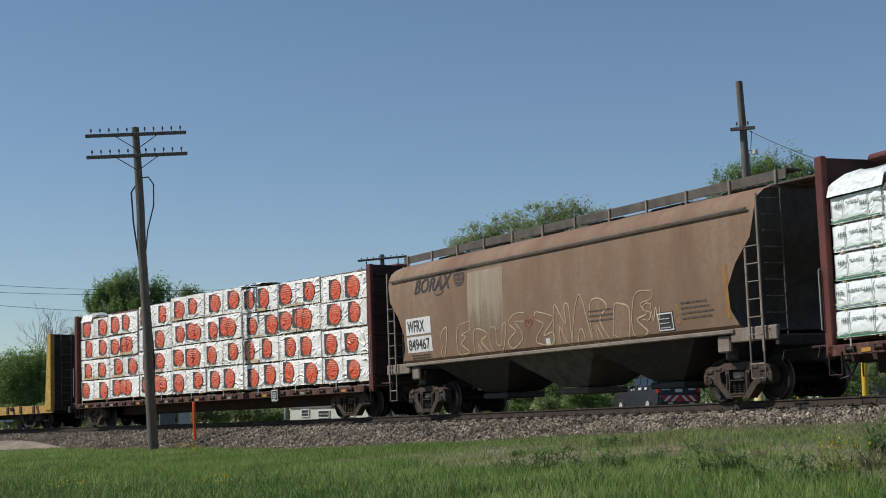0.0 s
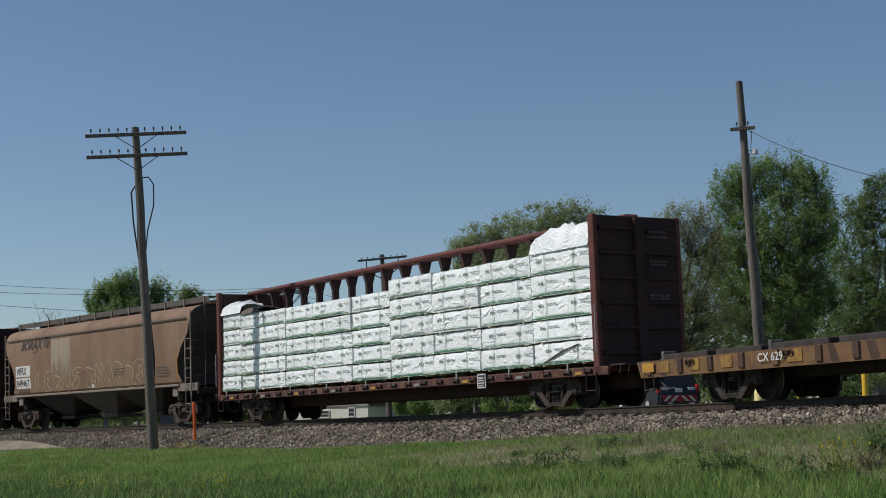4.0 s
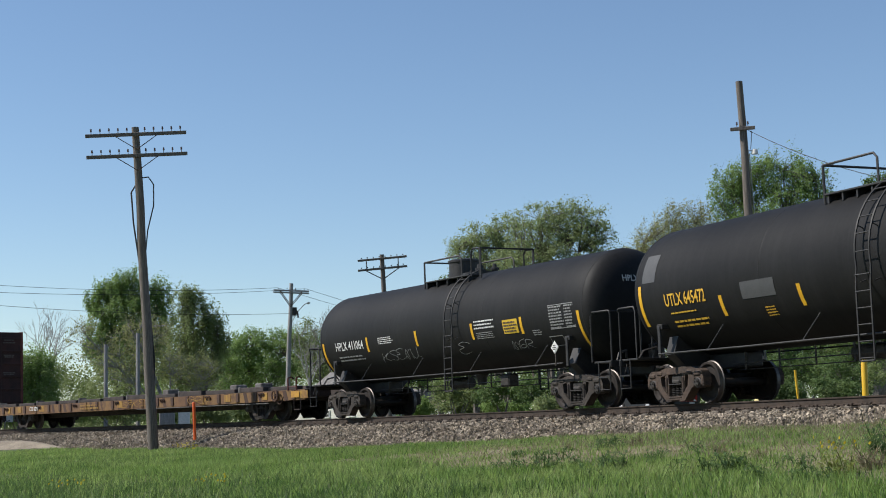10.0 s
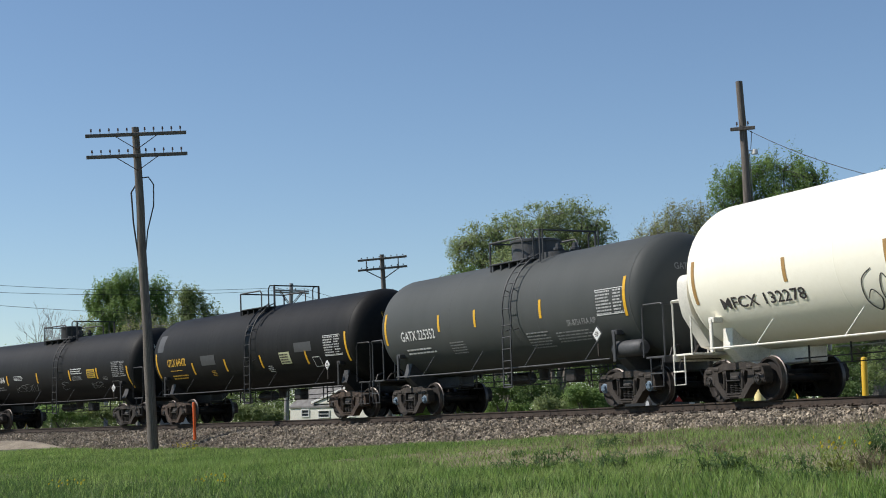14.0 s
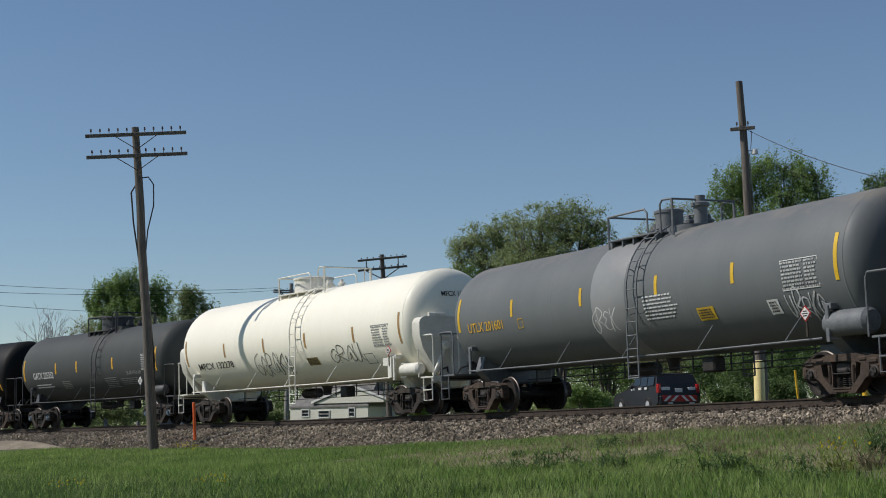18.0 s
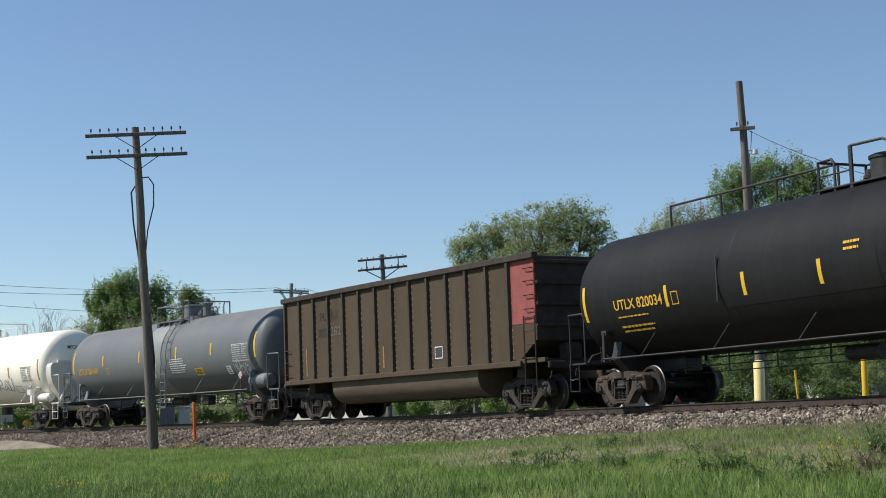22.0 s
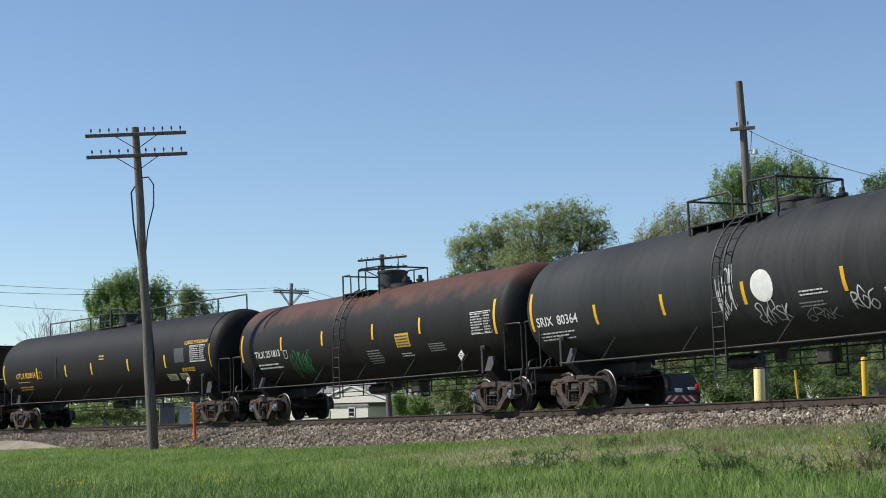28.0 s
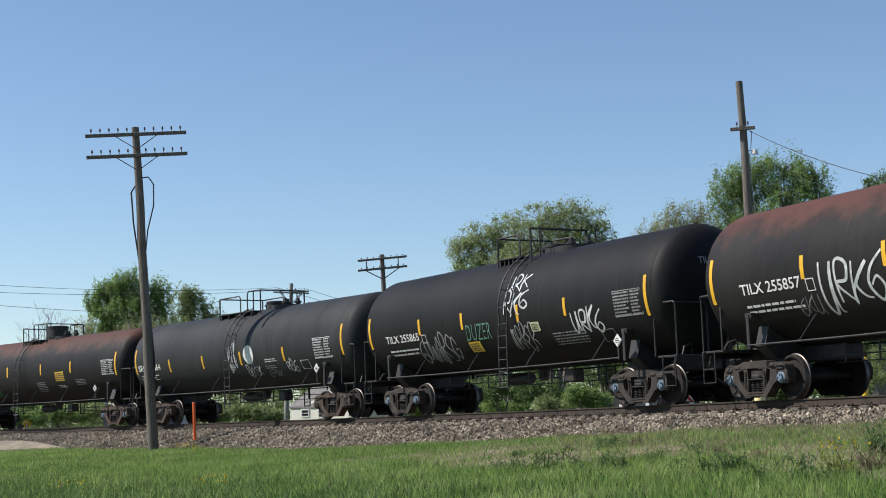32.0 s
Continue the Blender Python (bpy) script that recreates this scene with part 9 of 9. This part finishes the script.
def gable(t, dist, x0, x1, eave, peak):
    """A front gable with white trim, laid on the house's front."""
    inv = t.matrix_basis.inverted()
    eye = inv @ EYE

    def on_front(px, py):
        d = inv @ sight(px, py, dist) - eye
        return eye + d * ((-0.12 - eye.y) / d.y)

    a, far, tip = on_front(x0, eave), on_front(x1, eave), on_front((x0 + x1) / 2, peak)
    w, up = far.x - a.x, tip.z - a.z
    g = Geo()
    g.prism([(a.x, a.z - 0.1), (a.x + w, a.z - 0.1), (a.x + w / 2, a.z + up)], -0.12, 2.5, "y")
    part("gable_wall", g, SIDING, t, smooth=0)
    for sg in (-1, 1):
        r = Geo()
        m = Vector((a.x + w / 2, 0, a.z + up + 0.06))
        e = Vector((a.x + w / 2 + sg * (w / 2 + 0.3), 0, a.z - 0.3 * up / (w / 2) + 0.06))
        r.prism([(m.x, m.z), (e.x, e.z), (e.x, e.z + 0.12), (m.x, m.z + 0.12)], -0.2, 2.6, "y")
        part("gable_roof", r, ROOF_GREY, t, smooth=0)
        q = Geo()
        q.prism([(m.x, m.z - 0.08), (e.x, e.z - 0.08), (e.x, e.z + 0.13), (m.x, m.z + 0.13)], -0.24, -0.20, "y")
        part("barge_board", q, WHITE, t, smooth=0)


def build_houses():
    pale = house("pale sided house with a grey hipped roof and white windows", 140, 512, 650, 718, 657, 552, 640, 5.0, SIDING, ROOF_GREY, ((540, 12, 725, 737), (573, 18, 727, 739), (621, 9, 723, 738)), radians(42))
    gable(pale, 139.8, 556, 690, 713, 684)
    house("cream sided annex with a white door beside the pale house", 146, 650, 692, 711, 696, 664, 680, 3.0, SIDING, ROOF_GREY, ((677, 11, 716, 739),), radians(36))
    # The wall stands in shade, so its siding colour is darkened.
    house("house with shade-darkened grey-green siding and a shaded roof", 152, 694, 742, 713, 688, 700, 734, 4.0, surface("shaded_grey_green_siding", (0.30, 0.32, 0.27), (0.25, 0.27, 0.23), 2, 0.8, 0, 0.15, 8, streak=(0.3, 0.3, 8)), ROOF_GREY, ((722, 14, 720, 733),), radians(36))
    house("low white building with a brown roof", 150, 756, 822, 720, 682, 766, 806, 4.0, SIDING_W, ROOF_BROWN, ((770, 8, 726, 736),), radians(36))
    # silver equipment cabinets by the crossing
    for px, w, top, lab, mt in ((296, 26, 716, "silver equipment cabinet by the crossing", POLE_GREY), (326, 20, 722, "white equipment cabinet by the crossing", WHITE)):
        a = sight(px, top, 72)
        z = ground_z(a.x, a.y)
        wd = w * 72 / PX
        t = thing("equipment_cabinet", lab, "cabinet", "crossing cabinets", Matrix.Translation((a.x, a.y, z)) @ Matrix.Rotation(radians(84), 4, "Z"))
        g = Geo()
        g.box((0, 0, (a.z - z) / 2), (wd, wd, a.z - z), 0.02)
        part("body", g, mt, t)
        r = Geo()
        r.box((0, 0, a.z - z + 0.04), (wd + 0.12, wd + 0.12, 0.08), 0.02)
        part("lid", r, mt, t)
        d = Geo()
        d.box((0, wd / 2 + 0.012, (a.z - z) * 0.5), (wd * 0.8, 0.02, (a.z - z) * 0.8), 0.006)
        door = part("door", d, mt, t)
        hnd = Geo()
        hnd.box((wd * 0.28, wd / 2 + 0.035, (a.z - z) * 0.5), (0.03, 0.03, 0.14), 0.005)
        part("handle", hnd, STEEL_DARK, door)
    # road signs near the crossing
    for px, y, w, h, mt, lab in ((9, 741, 26, 12, WHITE, "small white trackside sign on a post"), (48, 750, 12, 12, YELLOW, "yellow diamond road sign on a post")):
        c = sight(px, y, 85)
        z = ground_z(c.x, c.y)
        t = thing("road_sign", lab, "road sign", "", Matrix.Translation((c.x, c.y, z)) @ Matrix.Rotation(radians(-97), 4, "Z"))
        k = 85 / PX
        g = Geo()
        g.box((0, 0.03, (c.z - z) / 2), (0.06, 0.05, c.z - z + 0.1), 0.01)
        part("post", g, POLE_GREY, t)
        s = Geo()
        s.box((0, -0.01, c.z - z), (w * k, 0.015, h * k), 0.004, Matrix.Rotation(math.pi / 4, 3, "Y") if mt is YELLOW else None)
        pl = part("plate", s, mt, t)
        b = Geo()
        for q in (-0.25, 0.0, 0.25):
            b.box((q * w * k * 0.8, -0.022, c.z - z), (w * k * 0.12, 0.006, h * k * 0.5))
        part("marking", b, LETTER_DARK, pl)


def build_gravel():
    g = Geo()
    ss = srange(-96, -66, 1.0)
    vs = []
    for s in ss:
        lim = -3.6 - 4.0 * smooth01((-68 - s) / 9) + 0.5 * noise.noise((s * 0.5, 0, 1))
        for j in range(7):
            u = lim + (-3.1 - lim) * j / 6
            x, y, th = line(s)
            x, y = x + u * math.sin(th), y + u * math.cos(th)
            vs.append((x, y, ground_z(x, y) + 0.02 + (on_line(s, u, -0.50).z - ground_z(x, y)) * smooth01(j / 5) * smooth01((-66 - s) / 6)))
    g.add(vs, [(i * 7 + j, (i + 1) * 7 + j, (i + 1) * 7 + j + 1, i * 7 + j + 1) for i in range(len(ss) - 1) for j in range(6)])
    solid("gravel_road", g, GRAVEL, "pale tan gravel crossing apron beside the ballast", "road", "structure")
    bank = Geo()
    vs = []
    ss = srange(-36, -8, 0.5)
    for s in ss:
        k = smooth01((s + 36) / 7)
        lo = -8.6 - 1.9 * k + 0.35 * noise.noise((s * 0.7, 0, 2))
        hi = -8.2 + 1.6 * k + 0.45 * noise.noise((s * 0.6, 0, 6))
        for j in range(7):
            u = lo + (hi - lo) * j / 6
            x, y, th = line(s)
            x, y = x + u * math.sin(th), y + u * math.cos(th)
            vs.append((x, y, ground_z(x, y) + (0.025 if 0 < j < 6 else -0.02)))
    bank.add(vs, [(i * 7 + j, (i + 1) * 7 + j, (i + 1) * 7 + j + 1, i * 7 + j + 1) for i in range(len(ss) - 1) for j in range(6)])
    solid("bare_bank", bank, surface("dry_bank_soil", (0.15, 0.125, 0.07), (0.25, 0.21, 0.13), 2.5, 0.95, 0, 0.8, 18, c=(0.15, 0.15, 0.07)), "bare dry earth strip with straw on the grassy bank", "bare ground", "structure")
    # Added dark sheet: shade beyond the track is put into its colour.
    v = Geo()
    vs = []
    ss = srange(-140, 0, 2)
    us = (3.0, 4.2, 5.6, 7.2, 9.0, 11.0, 13.4)
    for s in ss:
        for u in us:
            x, y, th = line(s)
            x, y = x + u * math.sin(th), y + u * math.cos(th)
            vs.append((x, y, ground_z(x, y) + 0.03 + 0.03 * noise.noise((s * 0.8, u, 3))))
    v.add(vs, [(i * 7 + j, (i + 1) * 7 + j, (i + 1) * 7 + j + 1, i * 7 + j + 1) for i in range(len(ss) - 1) for j in range(6)])
    solid("trackside_verge", v, surface("shaded_verge", (0.075, 0.062, 0.048), (0.085, 0.095, 0.04), 0.6, 0.95, 0, 0.7, 9, c=(0.05, 0.045, 0.036)), "verge with thin grass beyond the track, coloured dark for shade", "verge", "structure")
    r = Geo()
    vs = []
    for s in srange(-130, 0, 4):
        for u in (13.5, 24.0):
            x, y, th = line(s)
            x, y = x + u * math.sin(th), y + u * math.cos(th)
            vs.append((x, y, ground_z(x, y) + 0.03))
    r.add(vs, [(2 * i, 2 * i + 1, 2 * i + 3, 2 * i + 2) for i in range(32)])
    solid("access_road", r, surface("worn_asphalt", (0.05, 0.05, 0.05), (0.075, 0.073, 0.07), 3, 0.9, 0, 0.2, 30), "grey asphalt access road along the line", "road", "structure")


build_track()
build_ballast()
build_ground()
build_grass()
build_weeds()
build_gravel()
build_trees()
build_poles()
build_van()
build_houses()


# ---- movement ----
def car_pose(s0, s1, t):
    a, b = on_line(s0 - travelled(t), 0, 0), on_line(s1 - travelled(t), 0, 0)
    mid = (a + b) / 2
    ex = (b - a).normalized()
    n = Vector((-ex.y, ex.x, 0)).normalized()
    up = ex.cross(n)
    ey = n * math.cos(CANT) + up * math.sin(CANT)
    ez = ex.cross(ey)
    m = Matrix((ex, ey, ez)).transposed().to_4x4()
    m.translation = mid
    return m


def motions():
    times = [0.5 * k for k in range(65)]
    for car, s0, s1 in MOVING:
        walk(car, [(t, car_pose(s0, s1, t)) for t in times])
    steps = [k / 15 for k in range(481)]
    turn = [(t, Matrix.Rotation(-travelled(t) / WHEEL_R, 4, "Y")) for t in steps]
    for ws, x in WHEELSETS:
        shift = Matrix.Translation((x, 0, WHEEL_R))
        walk(ws, [(t, shift @ m) for t, m in turn])


motions()
